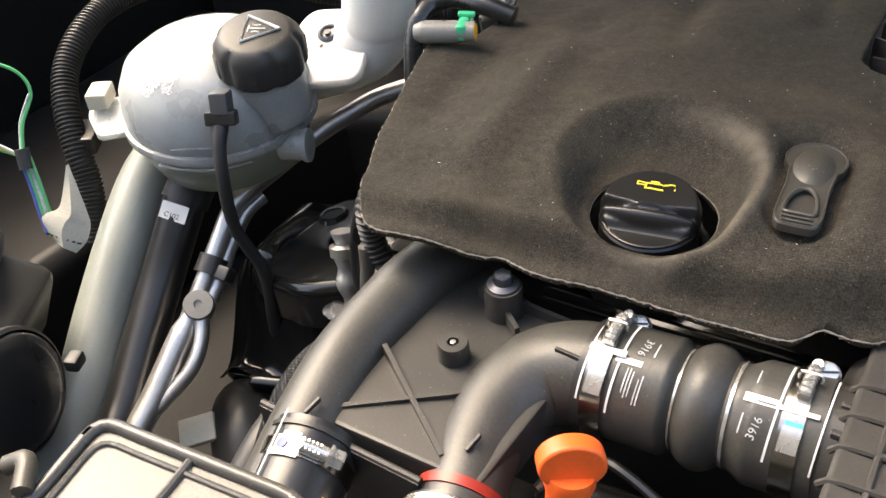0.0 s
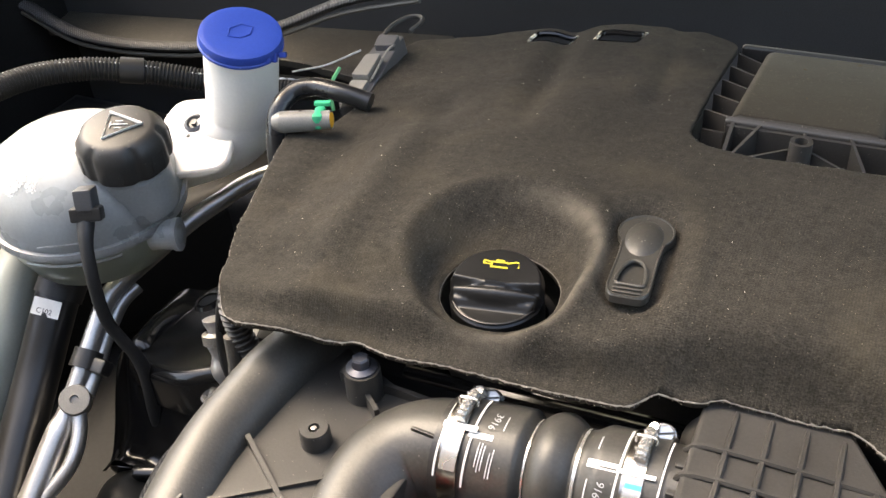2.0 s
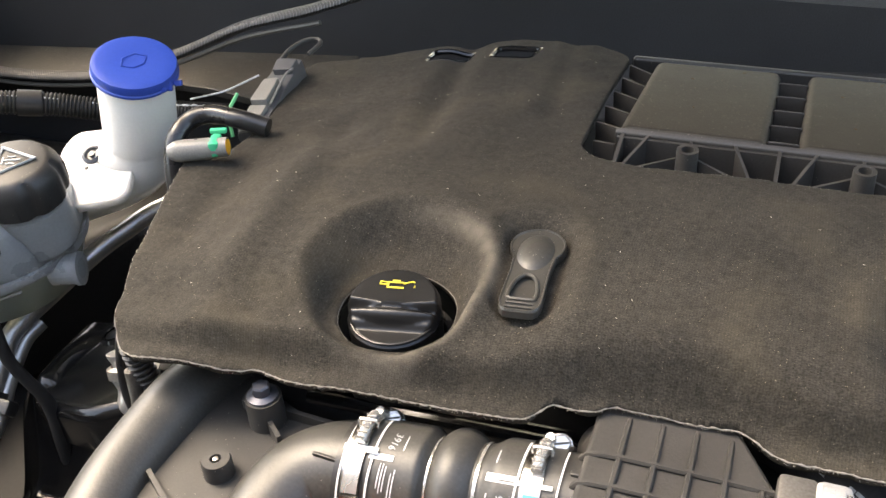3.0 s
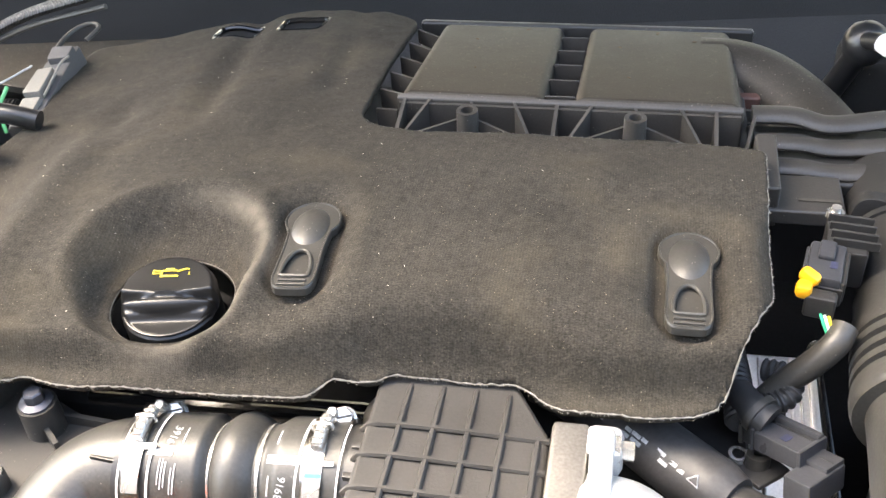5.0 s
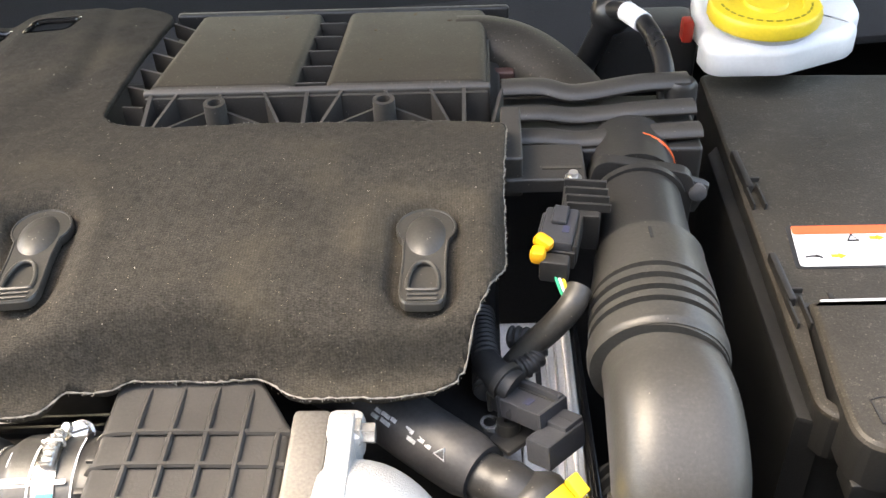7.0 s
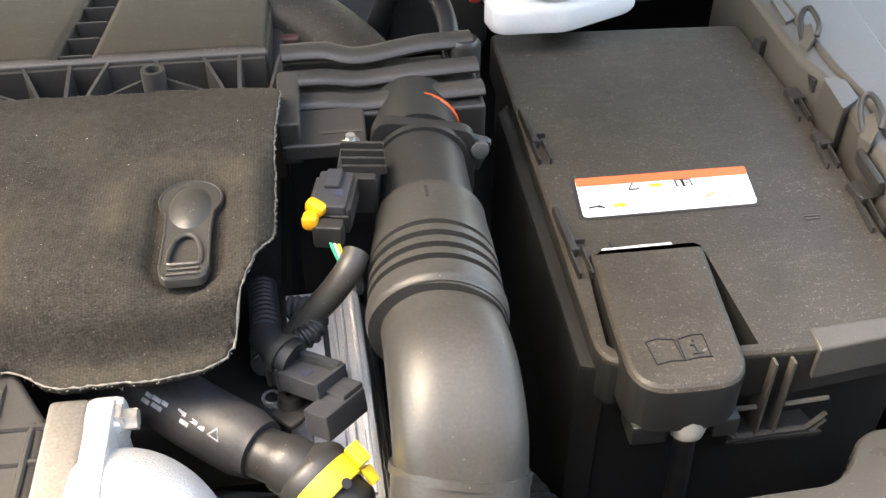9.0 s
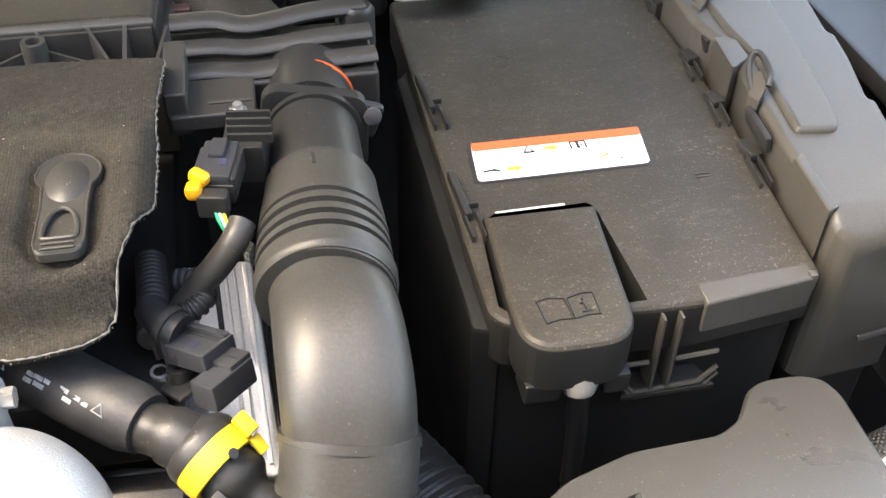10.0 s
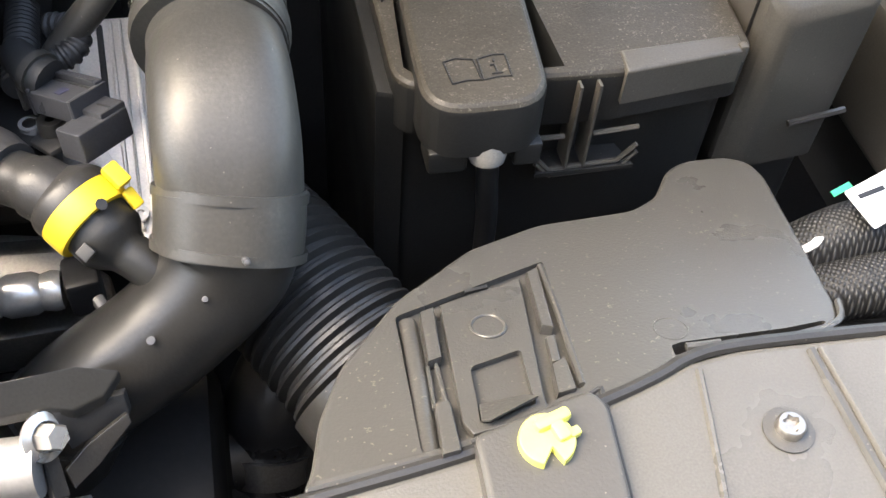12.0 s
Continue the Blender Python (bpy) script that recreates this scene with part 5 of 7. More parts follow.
for pts in ([(0.388, 0.070), (0.3915, 0.0765), (0.395, 0.070), (0.388, 0.070)], [(0.4215, 0.0695), (0.4215, 0.0765), (0.426, 0.0765), (0.426, 0.0695)], [(0.427, 0.0695), (0.427, 0.0765), (0.432, 0.0765), (0.432, 0.0695)],
            [(0.356, 0.0535), (0.361, 0.0545), (0.366, 0.0535)], [(0.363, 0.0555), (0.367, 0.0525)]):
    stroke(pts, 0.0006, lm, BLACKINK, "symbol", label, "black line symbol")
stroke([(0.437, 0.056), (0.4445, 0.0595), (0.4385, 0.0600)], 0.0005, lm, INKO, "symbol", label)
for p in ((0.452, 0.054), (0.4295, 0.073)):
    part("symbol", lathe([(0.001, 0), (0, 0.0003)], pose(*p, 0.8070), 10), BLACKINK, label)
part("symbol", lathe([(0.0018, 0), (0.0022, 0.0003), (0.0018, 0.0005)], pose(0.4535, 0.0615, 0.8069), 14), GREY, label)

# ---- fuse box on the wing ----
wing = thing("fuse_box", "grey-black plastic fuse box beside the battery", "fuse box", (0.6, 0.1, 0.42))
fb = [(0.543, -0.062), (0.554, -0.072), (0.612, -0.066), (0.619, -0.045), (0.622, -0.003), (0.634, 0.056), (0.630, 0.060), (0.644, 0.112), (0.650, 0.145), (0.646, 0.150), (0.668, 0.27), (0.675, 0.37), (0.552, 0.37), (0.549, 0.18), (0.560, 0.135), (0.553, 0.09), (0.550, 0.05), (0.546, 0.02)]
cover = prism(rounded(fb, 0.005, 2), 0.70, 0.833, 0.006, seg=4)
for k in range(9):
    bmesh.ops.bisect_plane(cover, geom=cover.verts[:] + cover.edges[:] + cover.faces[:], plane_co=(0, -0.044 - 0.028 * math.sin(k * 0.17), 0), plane_no=(0, 1, 0))
for v in cover.verts:
    # the front edge rolls over in a wide curve
    d = min(1, max(0, (-0.044 - v.co.y) / 0.030))
    v.co.z -= 0.028 * (1 - math.sqrt(1 - d * d)) * max(0, (v.co.z - 0.70) / 0.133)
part("cover", cover, GREY, wing, angle=50)
part("pad", prism(rounded([(0.570, 0.34), (0.636, 0.34), (0.612, 0.139), (0.594, 0.040), (0.587, 0.022), (0.558, 0.026), (0.562, 0.06), (0.570, 0.12), (0.566, 0.16)], [0.01, 0.01, 0.02, 0.01, 0.011, 0.004, 0.01, 0.01, 0.01], 5), 0.822, 0.8372, 0.0040, seg=6), GREY, wing, angle=60)
part("body", prism(rounded([(0.553, -0.068), (0.607, -0.063), (0.636, 0.10), (0.664, 0.36), (0.556, 0.36)], 0.008), 0.42, 0.72), PLASTIC, wing)
part("front_lip", tube([(0.580, -0.0725, 0.737), (0.618, -0.070, 0.742)], 0.0022, 6, 1), PLASTIC, wing)
part("white_edge", slab3([(0.566, -0.142, 0.699), (0.570, -0.1465, 0.700), (0.580, -0.1445, 0.7045), (0.588, -0.1385, 0.710), (0.5865, -0.1350, 0.710), (0.577, -0.1400, 0.7045)], (0, 0, -0.002), 0.0004), MARK, wing, "white edge strip")
for ly in (0.0, 0.128):
    lx = 0.010 if ly else 0.0
    lat = part("latch", tube([(0.549 + lx, 0.070 + ly, 0.832), (0.553 + lx, 0.092 + ly, 0.842), (0.559 + lx, 0.102 + ly, 0.848), (0.563 + lx, 0.098 + ly, 0.850), (0.561 + lx, 0.078 + ly, 0.848), (0.557 + lx, 0.070 + ly, 0.842)], 0.0024, 8, 4), RUBBER, wing, "black latch loop")
    part("catch", slab3([(0.548 + lx, 0.062 + ly, 0.836), (0.556 + lx, 0.070 + ly, 0.842), (0.559 + lx, 0.086 + ly, 0.845), (0.554 + lx, 0.088 + ly, 0.842), (0.546 + lx, 0.074 + ly, 0.834)], (0, 0, -0.008), 0.0008), GREY, lat)
    part("strap", box((0.005, 0.040, 0.012), (0.5455 + lx, 0.050 + ly, 0.822), 0.0015, (0, -10, -4)), PLASTIC, wing)
    part("shoulder", prism(rounded([(0.548 + lx, 0.105 + ly), (0.566 + lx, 0.118 + ly), (0.568 + lx, 0.145 + ly), (0.552 + lx, 0.150 + ly)], 0.004, 2), 0.80, 0.8360, 0.0010, seg=2), GREY, wing)
part("edge_step", prism([(0.5445, 0.000), (0.552, 0.004), (0.549, -0.050), (0.5405, -0.054)], 0.76, 0.8350, 0.0016, seg=3), GREY, wing)
part("corner_tab", box((0.012, 0.010, 0.02), (0.548, 0.246, 0.806), 0.002, (0, 0, 20)), PLASTIC, wing)
out_l = thing("wing_side_module", "dark grey module on the inner wing", "module", (0.74, 0.05, 0.62))
part("case", box((0.10, 0.16, 0.10), (0.735, 0.02, 0.70), 0.012), GREY, out_l)
part("shelf", box((0.12, 0.30, 0.02), (0.76, 0.15, 0.78), 0.006), PLASTIC, out_l)
part("outline", tube([(0.70, 0.09, 0.752), (0.705, 0.05, 0.752), (0.72, 0.03, 0.752), (0.76, 0.03, 0.752)], 0.002, 6), RUBBER, out_l)
# braided loom and tag
loom = thing("braided_loom", "black braided wiring sleeve below the fuse box", "cable", (0.66, -0.14, 0.55))
for k in range(2):
    part("sleeve", tube([(0.54, -0.118 - 0.026 * k, 0.62), (0.575, -0.132 - 0.028 * k, 0.678 - 0.006 * k), (0.620, -0.132 - 0.036 * k, 0.700 - 0.010 * k), (0.70, -0.124 - 0.044 * k, 0.692)], 0.0195, 24), BRAIDL, loom)
tagb = thing("parts_tag", "white paper tag with a barcode", "tag", (0.61, -0.14, 0.70))
tgm = pose(0.628, -0.126, 0.723, 14, 5, 24)
part("paper", prism(rounded([(-0.03, -0.014), (0.03, -0.014), (0.03, 0.014), (-0.03, 0.014)], 0.002), 0, 0.0006, m=tgm), PAPER, tagb)
for k in range(9):
    part("bar", box((0.001 + 0.0008 * (k % 3), 0.010, 0.0004), tgm @ Vector((0.002 + k * 0.0026, -0.006, 0.001)), 0, (12, 5, 18)), BLACKINK, tagb)
part("print", box((0.022, 0.003, 0.0004), tgm @ Vector((-0.012, 0.006, 0.001)), 0, (12, 5, 18)), BLACKINK, tagb)
part("green_label", prism([(-0.034, 0.015), (-0.016, 0.015), (-0.016, 0.019), (-0.034, 0.019)], -0.004, -0.0034, m=tgm), GREEN, tagb, "green strip")

# ---- air intake box at the front ----
airbox = thing("air_intake_box", "black plastic air intake box with a rounded back", "air box", (0.4, -0.22, 0.5))
SL = Matrix(((1, 0, 0, 0), (0, 1, 0, 0), (0, -0.33, 1, 0.783 - 0.33 * 0.223), (0, 0, 0, 1)))
ab = [(0.2575, -0.3015), (0.262, -0.292), (0.268, -0.265), (0.280, -0.236), (0.312, -0.194), (0.356, -0.160), (0.397, -0.145), (0.451, -0.142), (0.469, -0.131), (0.478, -0.118), (0.487, -0.105), (0.501, -0.097), (0.526, -0.097), (0.538, -0.106), (0.539, -0.123), (0.513, -0.238), (0.508, -0.250), (0.496, -0.257), (0.430, -0.262), (0.410, -0.2700), (0.384, -0.2780), (0.324, -0.2920)]


recess = rounded([(0.3094, -0.2070), (0.3890, -0.1785), (0.3800, -0.2680), (0.3277, -0.2870), (0.3050, -0.2920)], 0.003, 3)
slit = rounded([(0.424, -0.2580), (0.425, -0.2515), (0.4300, -0.2500), (0.480, -0.2505), (0.500, -0.2490), (0.5005, -0.2515), (0.480, -0.2540), (0.440, -0.2570)], 0.0012, 3)
shell = pocketed(rounded(ab, 0.006, 3), -0.16, 0.0, 0.0035, [(recess, 0.0045), (slit, 0.016)])
bmesh.ops.transform(shell, matrix=SL, verts=shell.verts)
part("shell", shell, GREYD, airbox, angle=15)


def on(x, y, z=0.0):
    return SL @ Vector((x, y, z))


part("slot_bar", tube([on(0.431, -0.2535, 0.0), on(0.447, -0.2540, 0.0)], 0.0018, 8, 1), GREYD, airbox)
part("edge_lip", tube([on(0.474, -0.2580, 0.0005), on(0.488, -0.2568, 0.0005), on(0.497, -0.2550, 0.0005), on(0.508, -0.2490, 0.0005), on(0.5135, -0.238, 0.0005)], 0.0018, 8), GREYD, airbox)
# slider on the box


def quad(pts, z0, z1, bevel=0.0008):
    return prism(pts, z0, z1, bevel, m=SL)


plate_top = pocketed([(0.3314, -0.2027), (0.3737, -0.1903), (0.3606, -0.2709), (0.3600, -0.2800), (0.3270, -0.2860), (0.3243, -0.2789)], -0.004, 0.0005, 0.0008,
                     [(rounded([(0.3349, -0.2475), (0.3592, -0.2408), (0.3562, -0.2690), (0.3565, -0.2745), (0.3353, -0.2805), (0.3310, -0.2810)], 0.0025, 3), 0.004)])
bmesh.ops.transform(plate_top, matrix=SL, verts=plate_top.verts)
part("slider_plate", plate_top, GREYD, airbox, angle=35)
part("gutter", tube([on(0.3150, -0.2095, -0.0040), on(0.3120, -0.25, -0.0040), on(0.3080, -0.2940, -0.0040)], 0.0042, 12, 4, flat=0.8), GREYD, airbox)
part("ridge", tube([on(0.3868, -0.1815, -0.001), on(0.3835, -0.2240, -0.001), on(0.3787, -0.2670, -0.001)], 0.0018, 8, 4), GREYD, airbox)
for pts, top in (([(0.3209, -0.2081), (0.3276, -0.2058), (0.3239, -0.2403), (0.3177, -0.2423)], 0.003), ([(0.3152, -0.2675), (0.3216, -0.2668), (0.3199, -0.2942), (0.3125, -0.2953)], 0.003),
                 ([(0.3776, -0.1883), (0.3836, -0.1853), (0.3773, -0.2307), (0.3725, -0.2286)], 0.003), ([(0.3729, -0.2346), (0.3773, -0.2331), (0.3745, -0.2507), (0.3706, -0.2511)], 0.0),
                 ([(0.3690, -0.2540), (0.3759, -0.2510), (0.3743, -0.2707), (0.3660, -0.2720)], 0.003)):
    part("guide_block", quad(pts, -0.0045, top), GREYD, airbox)
for a, b in (((0.3176, -0.2425), (0.3152, -0.2680)), ((0.3215, -0.2400), (0.3205, -0.2670))):
    part("guide_rail", tube([on(*a, -0.0015), on(*b, -0.0015)], 0.0010, 6, 1), GREYD, airbox)
part("disc", lathe([(0.0084, 0), (0.0084, 0.0010), (0.0078, 0.0014), (0.0072, 0.0010), (0.0070, 0.0004), (0, 0.0004)], SL @ pose(0.3492, -0.2230, 0.0005), 32), GREYD, airbox)
part("tongue", slab3([on(0.3333, -0.2700, 0.0005), on(0.3533, -0.2680, 0.0005), on(0.3568, -0.2737, 0.006), on(0.3341, -0.2833, 0.006), on(0.3310, -0.2810, 0.004)], (0, 0, -0.002), 0.0005), GREYD, airbox)
part("vent_mark", quad([(0.3453, -0.1940), (0.3571, -0.1921), (0.3568, -0.1944), (0.3449, -0.1964)], -0.001, 0.0006, 0), RUBBER, airbox)
part("round_mark", lathe([(0.0072, 0), (0.0074, 0.0003), (0.0078, 0.0003), (0.0080, 0)], SL @ pose(0.4295, -0.2404, 0.0), 28), GREYD, airbox)

# ---- slam panel in front ----
panel = thing("slam_panel", "grey plastic panel at the front of the bay", "panel", (0.42, -0.4, 0.60))
pn = [(0.20, -0.312), (0.261, -0.303), (0.324, -0.294), (0.384, -0.280), (0.410, -0.272), (0.424, -0.2665), (0.448, -0.2635), (0.517, -0.2660), (0.60, -0.272), (0.80, -0.28), (0.80, -0.58), (0.15, -0.58)]
part("sheet", prism(pn, 0.770, 0.8035, 0.004, seg=3), PANEL, panel, angle=15)
part("edge_bead", tube([(x, y + 0.001, 0.8035) for x, y in pn[:10]], 0.0030, 8, 4), PLASTIC, panel)
part("ridge", tube([(0.427, -0.272, 0.804), (0.420, -0.31, 0.804), (0.408, -0.37, 0.804)], 0.0016, 6, 4), PANEL, panel)
part("ridge", tube([(0.479, -0.270, 0.804), (0.480, -0.30, 0.804), (0.4815, -0.337, 0.804), (0.478, -0.345, 0.804)], 0.0022, 6, 4), GREYD, panel)
part("ridge", tube([(0.484, -0.270, 0.804), (0.486, -0.30, 0.804), (0.487, -0.337, 0.804)], 0.0022, 6, 4), PANEL, panel)
part("block", prism(rounded([(0.3255, -0.2900), (0.376, -0.2775), (0.3815, -0.2850), (0.372, -0.40), (0.322, -0.40)], [0.004, 0.004, 0.004, 0.001, 0.001]), 0.78, 0.8125, 0.003, seg=3), GREYD, panel, angle=15)
part("block_seam", tube([(0.3250, -0.2895, 0.8045), (0.376, -0.2768, 0.8045), (0.3825, -0.2850, 0.8045), (0.373, -0.40, 0.8045)], 0.0012, 6, 3), RUBBER, panel)
screw = thing("torx_screw", "star-drive screw with a washer in the front panel", "screw", (0.453, -0.305, 0.8035))
part("washer", lathe([(0.0105, 0), (0.0105, 0.0012), (0.0060, 0.0016), (0, 0.0016)], pose(0.453, -0.305, 0.8035), 28), GREYD, screw)
part("head", lathe([(0.006, 0.0015), (0.006, 0.005), (0.0052, 0.006), (0.0035, 0.006), (0.003, 0.0035), (0, 0.0035)], pose(0.453, -0.305, 0.8035), 24, wave=lambda a, r, z: r * (1 - (0.18 if r < 0.004 else 0) * math.cos(6 * a))), ALUD, screw)
plugy = thing("yellow_stopper", "pale yellow plastic stopper on the front panel", "stopper", (0.352, -0.298, 0.8125))
part("disc", prism([(0.0112 * math.cos(a), 0.0112 * math.sin(a)) for a in [radians(-68 + 318 * k / 34) for k in range(35)]] + [(0.001, -0.004)], 0, 0.004, 0.0012, m=pose(0.352, -0.2985, 0.8125)), PALEY, plugy)
part("bar", box((0.016, 0.0055, 0.006), (0.3555, -0.2915, 0.8165), 0.002, (0, 0, 18)), PALEY, plugy)
part("stem", box((0.006, 0.009, 0.005), (0.3575, -0.2965, 0.8165), 0.0015, (0, 0, 18)), PALEY, plugy)
part("tab", box((0.005, 0.004, 0.004), (0.3630, -0.2975, 0.8155), 0.001, (0, 0, 18)), PALEY, plugy)

# flexible duct into the air box
flex = thing("flexible_duct", "black ribbed flexible air duct", "duct", (0.29, -0.16, 0.65))
part("duct", corrugated([(0.228, -0.066, 0.708), (0.254, -0.110, 0.714), (0.281, -0.155, 0.708), (0.318, -0.215, 0.690)], 0.045, 0.0072, 0.0042, 40), PLASTIC, flex)
part("cuff", tube([(0.300, -0.186, 0.700), (0.322, -0.222, 0.688)], 0.0475, 36, 2), PLASTIC, flex)
lowp = thing("lower_hose", "dark coolant hose deep in the bay", "hose", (0.24, -0.15, 0.5))
part("hose", tube([(0.28, -0.11, 0.64), (0.25, -0.14, 0.615), (0.235, -0.165, 0.58), (0.22, -0.21, 0.55), (0.24, -0.26, 0.53)], 0.030, 20), GLOSSR, lowp)
part("clip", tube([(0.238, -0.158, 0.590), (0.234, -0.168, 0.576)], 0.0325, 24, 1), ALUD, lowp, "dull hose clip")

# ---- charge air hose ----
HA, HBN = Vector((-0.182, -0.136, 0.799)), Vector((-0.060, -0.133, 0.806))
hose = thing("charge_air_hose", "black bellowed charge air hose with printed marks", "hose", (-0.12, -0.135, 0.76))


def hose_r(t):
    if t < 0.34:
        return 0.0335
    if t < 0.40:
        return 0.0335 - 0.0055 * ease(0.34, 0.39, t)
    if t < 0.60:
        return 0.0285 + 0.0070 * math.sin(math.pi * (t - 0.40) / 0.20) ** 0.7
    if t < 0.64:
        return 0.0290
    return 0.0290 + 0.0052 * ease(0.63, 0.73, t)


part("tube", sweep(bmesh.new(), [HA.lerp(HBN, i / 80) for i in range(81)], hose_r, 44), HOSE, hose)
part("wire_ring", tube([HA.lerp(HBN, 0.615), HA.lerp(HBN, 0.63)], 0.0298, 44, 1), STEEL, hose, "bright wire ring")
part("wire_ring", tube([HA.lerp(HBN, 0.385), HA.lerp(HBN, 0.395)], 0.0289, 44, 1), STEEL, hose, "bright wire ring")


def on_hose(t, deg, r):
    """A point on the hose; deg: 0 is back, 90 is up, 180 is front."""
    a = radians(deg)
    return HA.lerp(HBN, t) + Vector((0, r * math.cos(a), r * math.sin(a)))


def band_mesh(t0, t1, a0, a1, r, n=10):
    b = bmesh.new()
    rows = [[b.verts.new(on_hose(t, a0 + (a1 - a0) * k / n, r)) for t in (t0, t1)] for k in range(n + 1)]
    for p, q in zip(rows, rows[1:]):
        b.faces.new((p[0], p[1], q[1], q[0]))
    return b


def band(t0, t1, a0, a1, r, mat, name, parent, label="", n=14):
    """A thin curved strip laid on the hose."""
    b = bmesh.new()
    rows = []
    for k in range(n + 1):
        a = a0 + (a1 - a0) * k / n
        rows.append([b.verts.new(on_hose(t, a, r)) for t in (t0, t1)])
    for p, q in zip(rows, rows[1:]):
        b.faces.new((p[0], p[1], q[1], q[0]))
    return part(name, b, mat, parent, label)


for t in (0.045, 0.885):
    clamp = thing("hose_clamp", "bright steel worm-drive hose clamp", "clamp", on_hose(t, 90, 0.0), "clamps on the charge air hose")
    part("band", lathe([(0.0346, -0.0058), (0.0352, -0.0058), (0.0352, 0.0058), (0.0346, 0.0058), (0.0346, -0.0058)], along(on_hose(t, 0, 0), on_hose(t + 0.1, 0, 0)), 48), CLAMP, clamp)
    part("worm", tube([on_hose(t, 104, 0.0380), on_hose(t, 88, 0.0385), on_hose(t, 70, 0.0388)], 0.0034, 12), STEEL, clamp)
    for k in range(6):
        part("thread", tube([on_hose(t - 0.024, 102 - k * 5, 0.0412), on_hose(t + 0.024, 102 - k * 5, 0.0412)], 0.0008, 6, 1), STEEL, clamp)
    hp = Vector((on_hose(t, 0, 0).x + 0.0050, -0.1115, 0.823 if t < 0.5 else 0.833))
    hm = along(hp + Vector((0, 0.001, -0.003)), hp + Vector((0.03, -0.065, 0.11)))
    part("flange", lathe([(0, 0), (0.0070, 0), (0.0070, 0.0022), (0.0054, 0.0028)], hm, 24), STEEL, clamp)
    part("hex_head", lathe([(0.0055, 0.002), (0.0055, 0.0076), (0.0047, 0.0086), (0, 0.0086)], hm, 6), STEEL, clamp)
    part("slot", moved(box((0.0086, 0.0011, 0.0012), (0, 0, 0.0084)), hm), BLACKINK, clamp)
    part("shank", tube([hm @ Vector((0, 0, 0)), on_hose(t, 62, 0.0395)], 0.0030, 10, 2), STEEL, clamp)
    part("housing", tube([on_hose(t - 0.045, 84, 0.0370), on_hose(t - 0.040, 84, 0.0415), on_hose(t + 0.040, 84, 0.0415), on_hose(t + 0.045, 84, 0.0370)], 0.0009, 6, 2), STEEL, clamp)
    part("band_tail", band_mesh(t - 0.04, t + 0.04, 128, 150, 0.0361), STEEL, clamp)
# paint marks, print
for t0, t1, a0, a1, r in ((-0.03, 0.14, 105, 111, 0.0358), (0.10, 0.22, 109, 115, 0.0340), (0.665, 0.80, 109, 117, 0.0342), (0.80, 0.97, 113, 117, 0.0358), (0.990, 0.998, 70, 165, 0.0350), (0.115, 0.126, 60, 165, 0.0345), (0.802, 0.812, 60, 165, 0.0345), (-0.028, -0.018, 80, 160, 0.0340)):
    band(t0, t1, a0, a1, r, MARK, "paint_mark", hose, "white paint mark")
for t0, a0, a1 in ((0.165, 118, 142), (0.180, 118, 146), (0.195, 120, 144), (0.225, 126, 150), (0.240, 122, 150), (0.69, 82, 98), (0.705, 80, 98), (0.72, 82, 104), (0.735, 80, 102), (0.75, 84, 104), (0.68, 128, 146), (0.79, 128, 142), (0.25, 84, 102)):
    band(t0, t0 + 0.006, a0, a1, 0.0340, MARKD, "print", hose, "white printed lines")
band(0.85, 0.92, 124, 136, 0.0357, CLAMPMARK, "ink_mark", hose, "blue ink mark")
band(0.02, 0.07, 136, 142, 0.0357, BLACKINK, "ink_mark", hose)
band(0.03, 0.06, 137, 141, 0.0359, INK, "ink_mark", hose, "yellow ink mark")


def words(text, size, m, mat, name, parent, label=""):
    """Flat lettering as a mesh of its own."""
    cu = bpy.data.curves.new("letters", "FONT")
    cu.body, cu.size, cu.align_x, cu.align_y = text, size, "CENTER", "CENTER"
    ob = bpy.data.objects.new("letters", cu)
    scene.collection.objects.link(ob)
    me = bpy.data.meshes.new_from_object(ob.evaluated_get(bpy.context.evaluated_depsgraph_get()))
    bpy.data.objects.remove(ob)
    b = bmesh.new()
    b.from_mesh(me)
    bpy.data.meshes.remove(me)
    bmesh.ops.transform(b, matrix=m, verts=b.verts)
    return part(name, b, mat, parent, label, smooth=False)


def hose_face(t, deg, r, spin):
    p = on_hose(t, deg, r)
    return Matrix.Translation(p) @ pose(0, 0, 0, deg - 90, 0, 0) @ pose(0, 0, 0, 0, 0, spin)


words("3916", 0.0062, hose_face(0.20, 94, 0.0343, -98), MARKD, "number", hose, "white printed number")
words("3916", 0.0062, hose_face(0.745, 138, 0.0352, 82), MARKD, "number", hose, "white printed number")

# ---- elbow pipe, manifold pipe and plate ----
pipe = thing("inlet_pipe", "black plastic elbow pipe of the intake manifold", "pipe", (-0.2, -0.2, 0.7))
part("elbow", tube([(-0.168, -0.137, 0.799), (-0.195, -0.138, 0.797), (-0.217, -0.150, 0.793), (-0.227, -0.175, 0.790), (-0.226, -0.205, 0.787), (-0.219, -0.235, 0.783), (-0.213, -0.27, 0.777)], lambda t: 0.0310 - 0.0070 * ease(0.05, 0.75, t), 40, 10), HOSE, pipe)
part("socket", tube([(-0.188, -0.137, 0.7985), (-0.176, -0.137, 0.799)], 0.0330, 40, 1), PLASTIC, pipe)
part("ridge", box((0.016, 0.002, 0.003), (-0.197, -0.152, 0.8245), 0.0006, (0, 0, -5)), PLASTIC, pipe)
